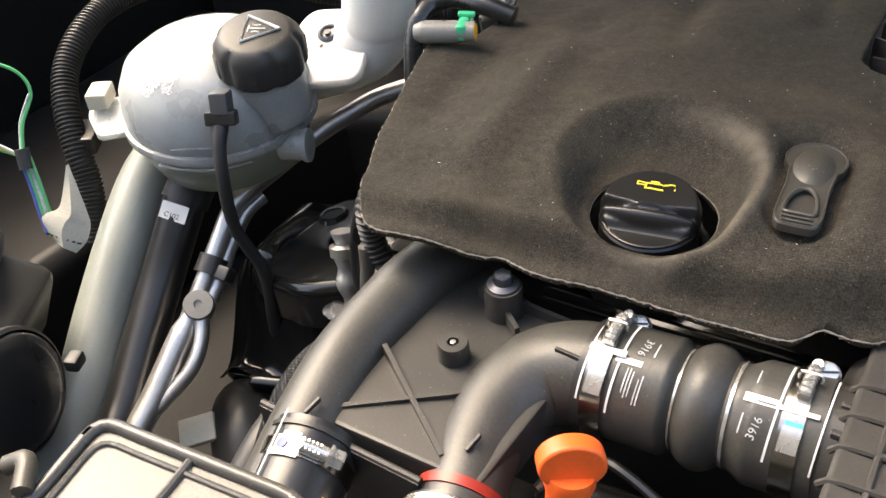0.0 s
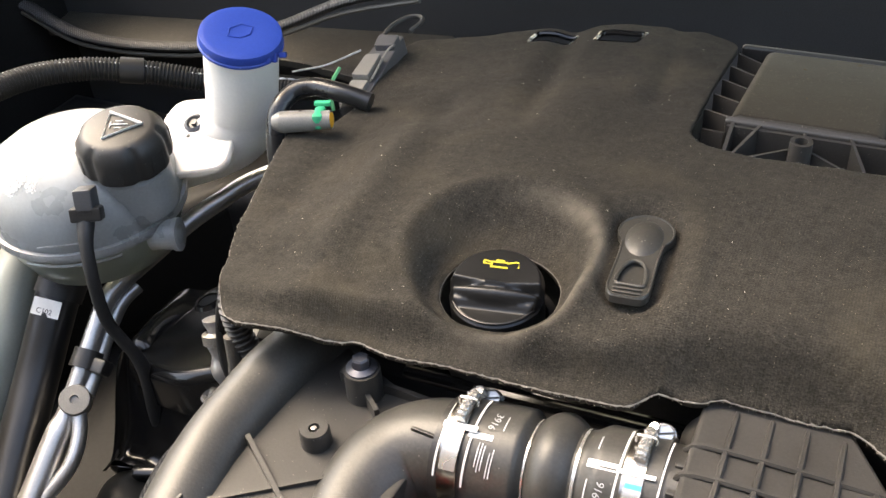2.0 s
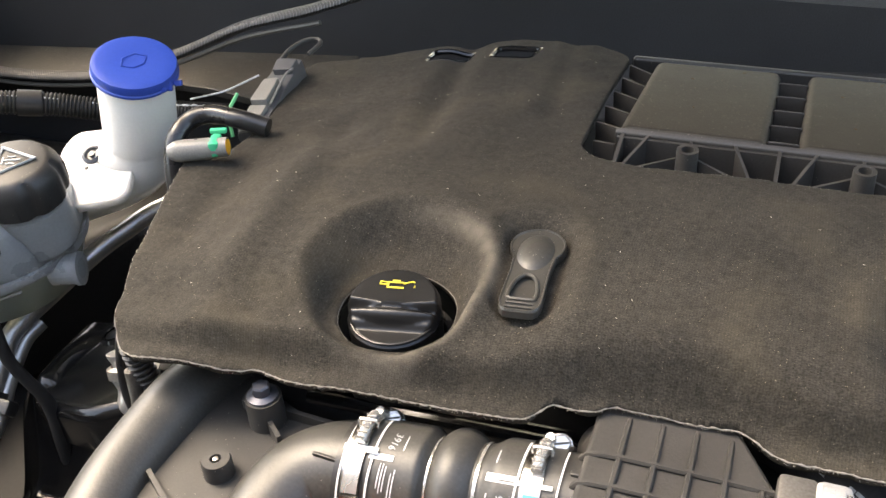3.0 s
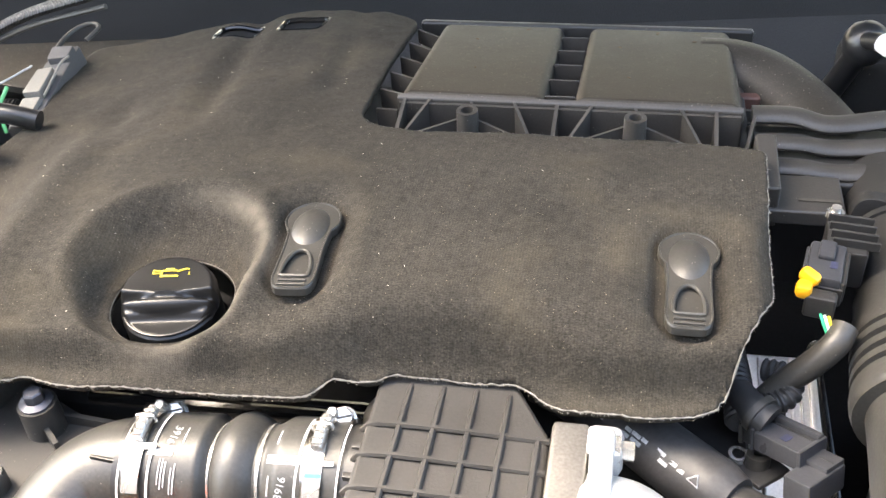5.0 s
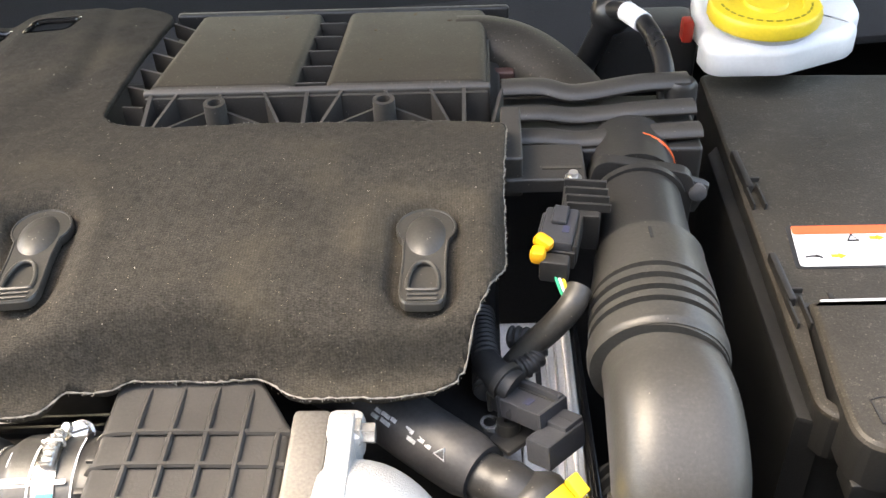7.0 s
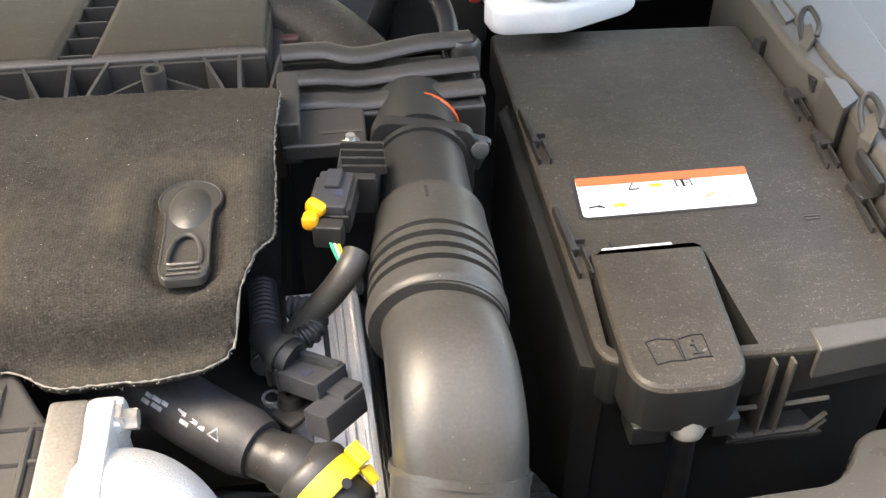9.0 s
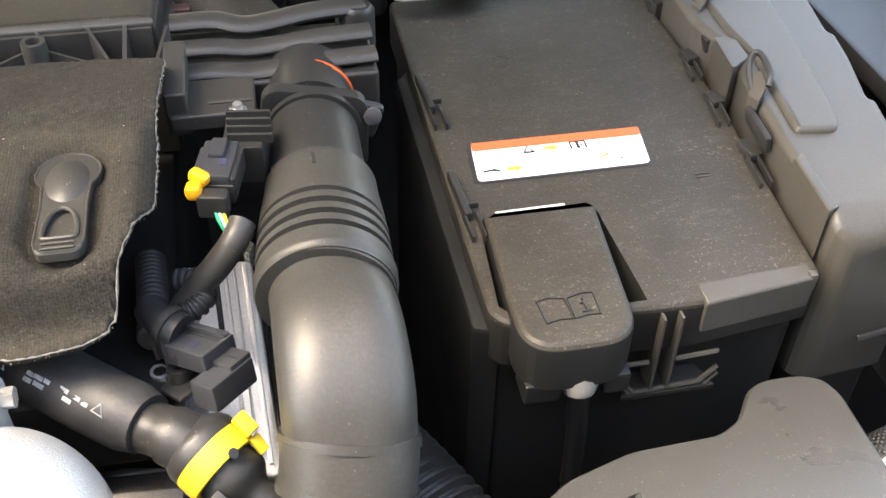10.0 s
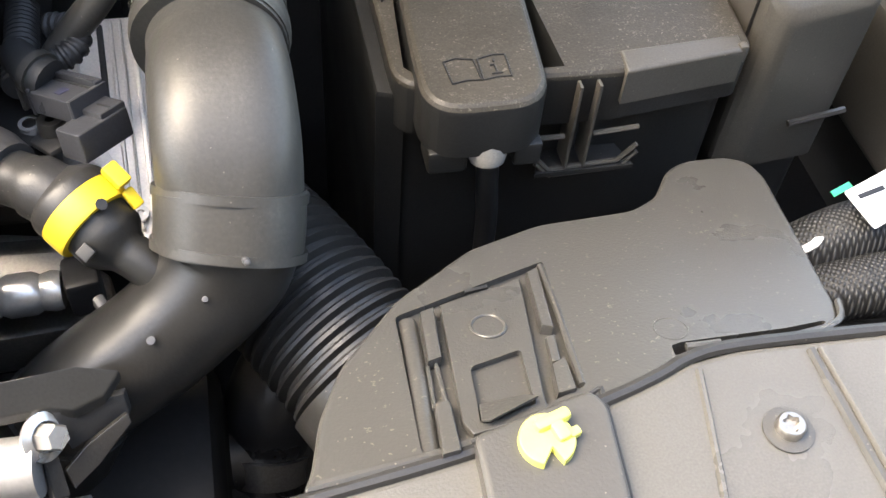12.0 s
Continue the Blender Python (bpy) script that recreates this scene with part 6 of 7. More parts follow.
part("red_ring", tube([(-0.2190, -0.2355, 0.7830), (-0.2180, -0.2410, 0.782)], 0.0252, 40, 1), RED, pipe, "red seal ring")
part("ridge", box((0.002, 0.012, 0.003), (-0.2185, -0.221, 0.8110), 0.0006, (10, 0, -12)), PLASTIC, pipe)
duct = thing("manifold_pipe", "black plastic pipe running under the cover", "pipe", (-0.3, -0.15, 0.7))
part("tube", tube([(-0.290, -0.03, 0.795), (-0.305, -0.07, 0.800), (-0.317, -0.115, 0.803), (-0.321, -0.155, 0.802), (-0.322, -0.195, 0.799), (-0.316, -0.24, 0.793), (-0.306, -0.29, 0.785)], lambda t: 0.0235 - 0.0015 * ease(0.2, 0.6, t), 36, 10), HOSE, duct)
part("ridge", box((0.002, 0.012, 0.003), (-0.307, -0.243, 0.8165), 0.0006, (8, 0, -10)), PLASTIC, duct)
plate_ob = thing("manifold_plate", "black ribbed plastic plate between the pipes", "plate", (-0.26, -0.16, 0.75))
part("plate", prism(rounded([(-0.305, -0.075), (-0.262, -0.095), (-0.240, -0.105), (-0.19, -0.112), (-0.20, -0.17), (-0.205, -0.240), (-0.33, -0.240), (-0.32, -0.15)], 0.006), 0.775, 0.8045, 0.003), PLASTICD, plate_ob)
rib((-0.312, -0.2365, 0.806), (-0.236, -0.1845, 0.808), 0.785, plate_ob, 0.003, PLASTICD)
rib((-0.301, -0.1815, 0.812), (-0.232, -0.2320, 0.806), 0.785, plate_ob, 0.003, PLASTICD)
rib((-0.254, -0.1225, 0.815), (-0.236, -0.138, 0.815), 0.785, plate_ob, 0.003, PLASTICD)
rib((-0.275, -0.113, 0.812), (-0.258, -0.119, 0.815), 0.785, plate_ob, 0.003, PLASTICD)
rib((-0.200, -0.115, 0.810), (-0.246, -0.113, 0.812), 0.785, plate_ob, 0.003, PLASTICD)
part("post", lathe([(0.0125, -0.045), (0.0115, 0.0), (0, 0.0)], pose(-0.255, -0.119, 0.826), 28), PLASTICD, plate_ob)
part("post", lathe([(0.0100, -0.035), (0.0092, -0.002), (0.0085, 0.0), (0.0035, 0.0), (0.003, -0.004), (0, -0.004)], pose(-0.263, -0.166, 0.817), 28), PLASTICD, plate_ob)
part("pin", lathe([(0.0018, -0.005), (0.0018, 0.0), (0, 0.0004)], pose(-0.263, -0.166, 0.817), 10), ALUD, plate_ob)
bolt = thing("flange_bolt", "blued steel flange bolt in the manifold plate", "bolt", (-0.255, -0.119, 0.826))
part("flange", lathe([(0.0098, 0), (0.0098, 0.0015), (0.006, 0.0032)], pose(-0.255, -0.119, 0.826), 28), BLUED, bolt)
part("hex", lathe([(0.0058, 0.002), (0.0058, 0.0085), (0.0048, 0.0095), (0, 0.0095)], pose(-0.255, -0.119, 0.826), 6), BLUED, bolt)

part("front_bar", tube([(-0.345, -0.2440, 0.801), (-0.30, -0.2465, 0.801), (-0.235, -0.2490, 0.801)], 0.0022, 8, 3), PLASTICD, plate_ob)
part("front_skirt", prism([(-0.345, -0.2440), (-0.235, -0.2490), (-0.235, -0.2520), (-0.345, -0.2470)], 0.74, 0.801), GLOSSR, plate_ob)

# clamps at the front ends
sil = thing("silicone_joint", "black rubber joint hose with a marked steel clamp", "hose", (-0.3, -0.28, 0.75))
sm = along((-0.3060, -0.246, 0.7925), (-0.292, -0.31, 0.781))
part("sleeve", lathe([(0.0235, 0.0), (0.0262, 0.0), (0.0262, 0.050), (0.0262, 0.09)], sm, 40), GLOSSR, sil)
part("rim", lathe([(0.0262, 0.004), (0.0275, 0.004), (0.0275, 0.007), (0.0262, 0.007)], sm, 40), PLASTIC, sil)
part("clamp_band", lathe([(0.0266, 0.014), (0.0272, 0.014), (0.0272, 0.025), (0.0266, 0.025)], sm, 40), CLAMP, sil, "bright steel clamp band")
part("screw", tube([sm @ Vector((0.006, 0.0295, 0.0195)), sm @ Vector((0.020, 0.0235, 0.0195))], 0.0042, 12, 3), STEEL, sil)
for k in range(6):
    c = Vector((0.0055 + 0.0022 * k, 0.0300 - 0.0010 * k, 0))
    part("thread", tube([sm @ (c + Vector((0, 0.0032, 0.0165))), sm @ (c + Vector((0, 0.0032, 0.0225)))], 0.0008, 6, 1), STEEL, sil)
part("hex_head", lathe([(0.0068, 0), (0.0068, 0.002), (0.0056, 0.002), (0.0056, 0.008), (0.0046, 0.009), (0, 0.009)], along(sm @ Vector((0.020, 0.0235, 0.0195)), sm @ Vector((0.036, 0.0165, 0.0195))), 6), STEEL, sil)
cm = along((-0.2185, -0.2365, 0.7830), (-0.206, -0.31, 0.770))
red2 = thing("steel_clamp", "bright steel clamp below the red seal ring", "clamp", (-0.215, -0.26, 0.76))
part("sleeve", lathe([(0.0255, 0.012), (0.0275, 0.012), (0.0275, 0.08)], cm, 40), GLOSSR, red2)
part("band", lathe([(0.0278, 0.014), (0.0284, 0.014), (0.0284, 0.025), (0.0278, 0.025)], cm, 40), STEEL, red2)
part("screw", tube([cm @ Vector((0.018, 0.0265, 0.0195)), cm @ Vector((0.005, 0.033, 0.0195))], 0.0042, 12, 3), STEEL, red2)
part("hex_head", lathe([(0.0072, 0), (0.0072, 0.002), (0.0058, 0.002), (0.0058, 0.008), (0, 0.009)], along(cm @ Vector((0.020, 0.0262, 0.0195)), cm @ Vector((0.036, 0.0205, 0.0195))), 6), STEEL, red2)

# paint on the joint
for k, (a0, a1, z0, z1, mm) in enumerate(((62, 65, -0.002, 0.040, MARKD), (74, 96, 0.012, 0.016, MARK), (64, 100, 0.0225, 0.0265, MARK), (50, 66, 0.040, 0.042, MARK))):
    b = bmesh.new()
    rows = [[b.verts.new(sm @ Vector((0.0276 * math.cos(radians(a)) * -1, 0.0276 * math.sin(radians(a)), z))) for z in (z0, z1)] for a in [a0 + (a1 - a0) * j / 6 for j in range(7)]]
    for p, q in zip(rows, rows[1:]):
        b.faces.new((p[0], p[1], q[1], q[0]))
    part("paint_mark", b, mm, sil, "white paint mark")
part("ink_dot", lathe([(0.0032, 0), (0, 0.0004)], along(sm @ Vector((-0.0062, 0.0272, 0.0195)), sm @ Vector((-0.0124, 0.0544, 0.0195))), 14), BLUEINK, sil, "blue ink dot")

# orange turn cap with its loop
orc = thing("orange_turn_cap", "bright orange plastic turn cap", "cap", (-0.163, -0.222, 0.80))
om = pose(-0.163, -0.222, 0.812, -8, 6, 35)
part("base", lathe([(0.010, -0.03), (0.0115, -0.004), (0.0135, 0.002), (0.0125, 0.008), (0, 0.009)], om, 32), ORANGE, orc)
wingb = prism([(0.0175 * math.cos(a), 0.0145 * math.sin(a)) for a in [math.tau * k / 28 for k in range(28)]], -0.0055, 0.0055, 0.002, m=om @ pose(0, 0, 0.014, 90, 0, 0), seg=3)
part("wing", wingb, ORANGE, orc)
part("neck", lathe([(0.0105, -0.06), (0.0105, -0.028)], om, 24), GLOSS, orc)
shield = thing("glossy_shield", "glossy black plastic shield under the hose", "shield", (-0.15, -0.2, 0.7))
part("shell", prism(rounded([(-0.195, -0.18), (-0.10, -0.175), (-0.04, -0.19), (-0.04, -0.30), (-0.19, -0.30)], 0.02), 0.70, 0.770, 0.012, seg=3), GLOSS, shield)
part("rim", tube([(-0.185, -0.215, 0.785), (-0.178, -0.195, 0.79), (-0.163, -0.185, 0.79), (-0.145, -0.188, 0.79), (-0.12, -0.195, 0.785)], 0.003, 8), GLOSS, shield)
part("black_hose_end", corrugated([(-0.189, -0.268, 0.815), (-0.176, -0.262, 0.815), (-0.15, -0.262, 0.80)], 0.009, 0.005, 0.0012, 16), HOSE, shield)

# ---- ribbed throttle housing ----
rbox = thing("throttle_housing", "black plastic throttle housing with a grid of ribs", "housing", (0, -0.14, 0.74))
part("body", prism(rounded([(-0.052, -0.205), (0.046, -0.205), (0.046, -0.118), (0.022, -0.078), (-0.048, -0.078), (-0.053, -0.090)], 0.004), 0.74, 0.842, 0.0035, seg=3), HOUSING, rbox)
for i in range(5):
    x = -0.034 + i * 0.0185
    y1 = -0.082 if x < 0.02 else -0.082 - (x - 0.02) * 1.4
    part("rib", tube([(x, y1, 0.834), (x, y1 - 0.012, 0.842), (x, -0.15, 0.8435), (x, -0.195, 0.842), (x, -0.206, 0.83)], 0.0018, 6, 3), HOUSING, rbox)
for y in (-0.1215, -0.1425, -0.164, -0.186):
    part("rib", tube([(-0.055, y, 0.836), (-0.045, y, 0.843), (0.0, y, 0.8436), (0.046, y, 0.842)], 0.0018, 6, 3), HOUSING, rbox)
part("neck", tube([(-0.085, -0.134, 0.805), (-0.045, -0.134, 0.806)], 0.0325, 36, 2), HOUSING, rbox)
for y in (-0.135, -0.155):
    part("peg", box((0.012, 0.004, 0.004), (-0.051, y, 0.838), 0.001), HOUSING, rbox)
part("shoulder", lathe([(0.030, -0.02), (0.026, 0.01), (0.014, 0.022), (0, 0.024)], pose(-0.035, -0.10, 0.815), 28), HOUSING, rbox)
part("end_flange", box((0.020, 0.085, 0.07), (0.0565, -0.152, 0.812), 0.003), ALUD, rbox)
alu = thing("outlet_elbow", "bright cast aluminium elbow", "elbow", (0.09, -0.15, 0.70))
part("flange", prism(rounded([(-0.045, -0.04), (0.045, -0.04), (0.045, 0.036), (-0.045, 0.036)], 0.012), -0.006, 0.006, 0.002, m=pose(0.0735, -0.155, 0.815, 90, 0, 90)), CAST, alu)
part("elbow", tube([(0.066, -0.160, 0.814), (0.085, -0.162, 0.815), (0.097, -0.172, 0.803), (0.094, -0.188, 0.776), (0.078, -0.197, 0.748), (0.04, -0.205, 0.71)], 0.034, 40, 10), CAST, alu)
part("bolt", lathe([(0.008, 0), (0.008, 0.003), (0.0055, 0.003), (0.0055, 0.010), (0, 0.010)], along((0.0795, -0.122, 0.842), (0.12, -0.122, 0.842)), 6), STEEL, alu)
part("boss", box((0.020, 0.022, 0.02), (0.074, -0.120, 0.838), 0.005), CAST, alu)

# ---- box lid at the front corner ----
flid = thing("front_box_lid", "grey plastic box lid with a raised rim", "lid", (-0.30, -0.4, 0.80))
fo = rounded([(-0.360, -0.330), (-0.332, -0.3285), (-0.3065, -0.3265), (-0.244, -0.322), (-0.22, -0.34), (-0.20, -0.46), (-0.36, -0.46), (-0.353, -0.376)], [0.014, 0.01, 0.01, 0.012, 0.01, 0.01, 0.01, 0.01], 4)
part("panel", prism(fo, 0.80, 0.866, 0.004), LIDG, flid)
part("rim", sweep(bmesh.new(), [Vector((x, y, 0.867)) for x, y in fo + fo[:2]], 0.0034, 10, False), GREYD, flid)
part("inner_rim", sweep(bmesh.new(), [Vector((-0.3 + (x + 0.3) * 0.86, -0.39 + (y + 0.39) * 0.86, 0.8665)) for x, y in fo + fo[:2]], 0.0016, 8, False), GREYD, flid)
part("divider", tube([(-0.3035, -0.328, 0.867), (-0.301, -0.36, 0.867), (-0.298, -0.45, 0.867)], 0.0022, 8, 3), GREYD, flid)
part("yellow_bead", tube([(-0.238, -0.318, 0.864), (-0.222, -0.322, 0.864)], 0.003, 8, 2), YELLOW, flid, "yellow bead")
part("corner_hose", tube([(-0.376, -0.372, 0.870), (-0.366, -0.368, 0.874), (-0.356, -0.380, 0.872)], 0.005, 10), GREY, flid)

# ---- coolant tank ----
TC = Vector((-0.632, 0.041, 0.763))
TM = Matrix.Translation(TC) @ pose(0, 0, 0, 4, 0, 30)
SQ = Matrix.Diagonal((1.04, 0.97, 1.0, 1))
tank = thing("coolant_tank", "translucent white plastic coolant expansion tank", "tank", (TC.x, TC.y, TC.z - 0.07))
part("lower_shell", lathe([(0, -0.060), (0.045, -0.058), (0.066, -0.044), (0.076, -0.020), (0.0785, -0.002)], TM @ SQ, 56), TANKD, tank, "greenish shell with coolant inside")
part("seam", lathe([(0.0785, -0.003), (0.0845, -0.002), (0.0850, 0.0015), (0.0845, 0.006), (0.0800, 0.007)], TM @ SQ, 56), TANK, tank)
DOME = [(0.0815, 0.006), (0.0815, 0.020), (0.0790, 0.037), (0.0705, 0.055), (0.054, 0.067), (0.032, 0.0735), (0.0, 0.076)]
upper = lathe(DOME, TM @ SQ, 56)
upper = part("upper_shell", upper, TANK, tank)
drops = bmesh.new()
drng = random.Random(8)
for _ in range(2600):
    u, v = drng.uniform(-1, 1), drng.uniform(-1, 1)
    if u * u + v * v > 1.0 or noise.noise(Vector((u * 2.2, v * 2.2, 2.0))) < -0.12 + 0.35 * (u * u + v * v) ** 2:
        continue
    x, y = -0.025 + 0.026 * u, -0.032 + 0.032 * v
    r = math.hypot(x, y)
    for (r0, z0), (r1, z1) in zip(DOME, DOME[1:]):
        if r1 <= r <= r0:
            zt = z0 + (z1 - z0) * (r0 - r) / (r0 - r1)
    p = TM @ SQ @ Vector((x, y, zt + 0.0001))
    bmesh.ops.create_icosphere(drops, subdivisions=1, radius=drng.uniform(0.0004, 0.0010), matrix=Matrix.Translation(p))
tagged(part("condensation", drops, PAPER, upper, "white droplets of condensed water"), kind="stuff")
part("level_ledge", tube([TM @ Vector((0.0835 * 1.04 * math.cos(a), 0.0835 * 0.97 * math.sin(a), -0.006)) for a in [radians(-120 + 8 * k) for k in range(8)]], 0.0016, 6, 2), TANK, tank)
for k in range(5):
    part("level_line", box((0.012, 0.001, 0.0006), TM @ Vector((-0.02 + 0.008 * k, -0.0795, 0.016)), 0, (70, 0, 30)), MARKD, tank)
part("spout", tube([TM @ Vector((0.060, -0.045, -0.010)), TM @ Vector((0.083, -0.050, -0.008))], 0.0135, 24, 3), TANK, tank)
part("spout_ring", lathe([(0.009, 0), (0.0150, 0), (0.0150, 0.004), (0.009, 0.004)], along(TM @ Vector((0.081, -0.050, -0.008)), TM @ Vector((0.12, -0.055, -0.006))), 24), TANK, tank)
part("ear", prism(rounded([(-0.082, 0.02), (-0.118, 0.03), (-0.124, 0.0), (-0.105, -0.035), (-0.078, -0.030)], 0.008), -0.004, 0.002, 0.001, m=TM), TANK, tank)
part("ear_pad", box((0.020, 0.028, 0.016), TM @ Vector((-0.112, 0.014, 0.012)), 0.003, (0, 0, 30)), PAPERY, tank, "cream foam pad")
part("ear_back", prism(rounded([(-0.060, 0.060), (-0.085, 0.068), (-0.075, 0.095), (-0.045, 0.085)], 0.008), 0.008, 0.016, 0.002, m=TM), TANK, tank)
# level sensor plug and its cable
sen = thing("level_sensor_plug", "black level sensor plug with its cable", "connector", (-0.567, -0.018, 0.79))
snm = pose(-0.567, -0.018, 0.812, -20, 0, 28)
part("plug", box((0.015, 0.020, 0.022), snm @ Vector((0, 0, 0.004)), 0.002, (-20, 0, 28)), GREYC, sen)
part("clip", box((0.026, 0.012, 0.012), snm @ Vector((0, -0.004, -0.006)), 0.002, (-20, 0, 28)), PLASTIC, sen)
part("cable", tube([(-0.566, -0.025, 0.802), (-0.561, -0.036, 0.788), (-0.557, -0.044, 0.765), (-0.556, -0.047, 0.735), (-0.555, -0.046, 0.712), (-0.550, -0.042, 0.690), (-0.545, -0.037, 0.668), (-0.545, -0.034, 0.64), (-0.55, -0.034, 0.58), (-0.55, -0.03, 0.47)], lambda t: 0.0072 - 0.0017 * ease(0.0, 0.15, t) + 0.001 * ease(0.6, 0.75, t), 14), RUBBER, sen)
# cap
CC = pose(-0.5640, 0.0350, 0.8485, 9, 2, 24) @ Matrix.Scale(0.97, 4)
tcap = lathe([(0.032, -0.0255), (0.0385, -0.0245), (0.0395, -0.0215), (0.0390, -0.006), (0.0378, 0.001), (0.0340, 0.0065), (0.0310, 0.0090), (0.027, 0.0108), (0, 0.0120)], CC, 96, wave=lambda a, r, z: r - (0.0030 * max(0, math.cos(6 * a)) ** 4 if r > 0.0335 else 0))
part("filler_collar", lathe([(0.034, -0.075), (0.034, -0.032), (0.030, -0.030)], CC, 40), TANK, tank)
tcap = part("cap", tcap, PLASTICD, tank, "ribbed black plastic cap with a warning triangle")
for k in range(6):
    part("grip", box((0.005, 0.015, 0.019), CC @ pose(0, 0, 0, 0, 0, 60 * k + 30) @ Vector((0.0372, 0, -0.0135)), 0.002, (0, 0, 54 + 60 * k)), PLASTICD, tcap)
tri = [(0.0180 * math.cos(radians(90 + 120 * k)), 0.0180 * math.sin(radians(90 + 120 * k)) - 0.0) for k in range(3)]
tm2 = CC @ pose(0.001, 0.000, 0.0124, 0, 0, -88) @ Matrix.Scale(1.12, 4)
stroke(tri + tri[:2], 0.0013, tm2, MARK, "triangle", tcap, "white warning triangle")
stroke([(-0.004, -0.006), (0.004, -0.006)], 0.0005, tm2, MARK, "symbol", tcap)
stroke([(0, -0.006), (0, 0.007)], 0.0006, tm2, MARK, "symbol", tcap)
for dx in (-0.0045, 0.0045):
    stroke([(dx, -0.003), (dx * 0.8, 0.0), (dx, 0.003)], 0.0005, tm2, MARK, "symbol", tcap)

# ---- washer bottle neck ----
NB, NT = Vector((-0.527, 0.151, 0.821)), Vector((-0.510, 0.143, 0.880))
neck = thing("washer_filler_neck", "white plastic washer filler neck with a blue cap", "filler neck", (-0.56, 0.12, 0.60))
nm = along(NB, NT)
part("neck", lathe([(0.0305, -0.006), (0.0315, 0.0), (0.0325, 0.006), (0.0325, 0.079), (0, 0.079)], nm, 40), WHITE, neck)
part("elbow", tube([NB + (NT - NB) * 0.1, (-0.530, 0.152, 0.812), (-0.540, 0.150, 0.796), (-0.563, 0.142, 0.780), (-0.593, 0.130, 0.768), (-0.65, 0.11, 0.75), (-0.70, 0.07, 0.72)], lambda t: 0.0305 + 0.003 * math.sin(min(1, t * 1.6) * 3.14), 32, 10), WHITE, neck)
part("tab", prism(rounded([(-0.030, -0.050), (0.034, -0.050), (0.044, 0.0), (0.030, 0.030), (-0.016, 0.034), (-0.030, 0.014)], 0.014, 4), -0.006, 0.003, 0.002, m=pose(-0.5665, 0.124, 0.806, 24, -6, 24), seg=3), WHITE, neck)
part("rivet", lathe([(0.0098, 0), (0.0098, 0.002), (0.007, 0.0035), (0.005, 0.0012), (0.003, 0.0012), (0.0028, 0.004), (0, 0.004)], pose(-0.5660, 0.127, 0.8095, 24, -6, 24), 20), PLUGG, neck)
part("rivet_hole", lathe([(0.002, 0), (0, 0.0004)], pose(-0.5645, 0.113, 0.805, 24, -6, 24), 10), BLACKINK, neck)
part("filler_tube", tube([(-0.69, 0.07, 0.725), (-0.718, 0.030, 0.69), (-0.723, 0.0, 0.668), (-0.716, -0.045, 0.636), (-0.702, -0.10, 0.598), (-0.68, -0.155, 0.568), (-0.66, -0.21, 0.545), (-0.64, -0.27, 0.52)], 0.0285, 32, 8), TUBE, neck, "translucent filler tube")
bcap = lathe([(0.0330, 0.0752), (0.0352, 0.0756), (0.0356, 0.0765), (0.0358, 0.0825), (0.0348, 0.0856), (0.029, 0.0872), (0.012, 0.0866), (0, 0.0864)], nm, 60)
bcap = part("cap", bcap, BLUE, neck, "blue plastic cap")
part("cap_lip", lathe([(0.0352, 0.0750), (0.0366, 0.0755), (0.0366, 0.0775), (0.0354, 0.0785)], nm, 60), BLUE, bcap)
for dx in (-0.008, 0.0, 0.008):
    part("cap_tab", box((0.0065 if dx else 0.004, 0.005, 0.005 if dx else 0.008), nm @ Vector((0.012 + dx, -0.0340, 0.0775)), 0.001, (-20, 0, 18)), BLUE, bcap)
stroke([(-0.012, 0.0), (-0.006, 0.008), (0.006, 0.008), (0.012, 0.0), (0.005, -0.007), (-0.005, -0.007), (-0.012, 0.0)], 0.0007, nm @ pose(0, 0, 0.0868), BLUE, "cap_mark", bcap)

# ---- aluminium refrigerant pipes ----
ac = thing("refrigerant_pipe", "bare aluminium refrigerant pipes with a grey service port", "pipe", (-0.60, -0.05, 0.50))
part("pipe", tube([(-0.46, 0.22, 0.752), (-0.535, 0.167, 0.734), (-0.562, 0.135, 0.722), (-0.579, 0.100, 0.713), (-0.592, 0.061, 0.702), (-0.604, 0.022, 0.692), (-0.609, 0.004, 0.683), (-0.606, -0.022, 0.667), (-0.604, -0.046, 0.649), (-0.603, -0.080, 0.622), (-0.602, -0.109, 0.603), (-0.600, -0.150, 0.577), (-0.598, -0.20, 0.55), (-0.59, -0.26, 0.50)], lambda t: 0.0090 + 0.0030 * ease(0.70, 0.74, t), 20, 8), ALUP, ac)
part("thin_pipe", tube([(-0.598, 0.034, 0.680), (-0.603, 0.016, 0.674), (-0.603, -0.002, 0.664), (-0.600, -0.022, 0.653), (-0.596, -0.040, 0.642), (-0.594, -0.062, 0.628)], 0.0068, 16), ALUP, ac)
part("branch", tube([(-0.592, -0.078, 0.622), (-0.584, -0.092, 0.610), (-0.580, -0.108, 0.599), (-0.582, -0.122, 0.590), (-0.590, -0.143, 0.578), (-0.599, -0.170, 0.566)], 0.0068, 16), ALUP, ac)
part("holder", tube([(-0.604, -0.036, 0.656), (-0.603, -0.050, 0.646)], 0.0135, 20, 2), PLASTIC, ac, "black pipe clip")
part("holder_pad", box((0.026, 0.014, 0.016), (-0.592, -0.044, 0.648), 0.003, (35, 0, 0)), PLASTIC, ac, "black pipe clip")
pm = along((-0.5975, -0.073, 0.628), (-0.557, -0.113, 0.706)) @ Matrix.Scale(1.0, 4)
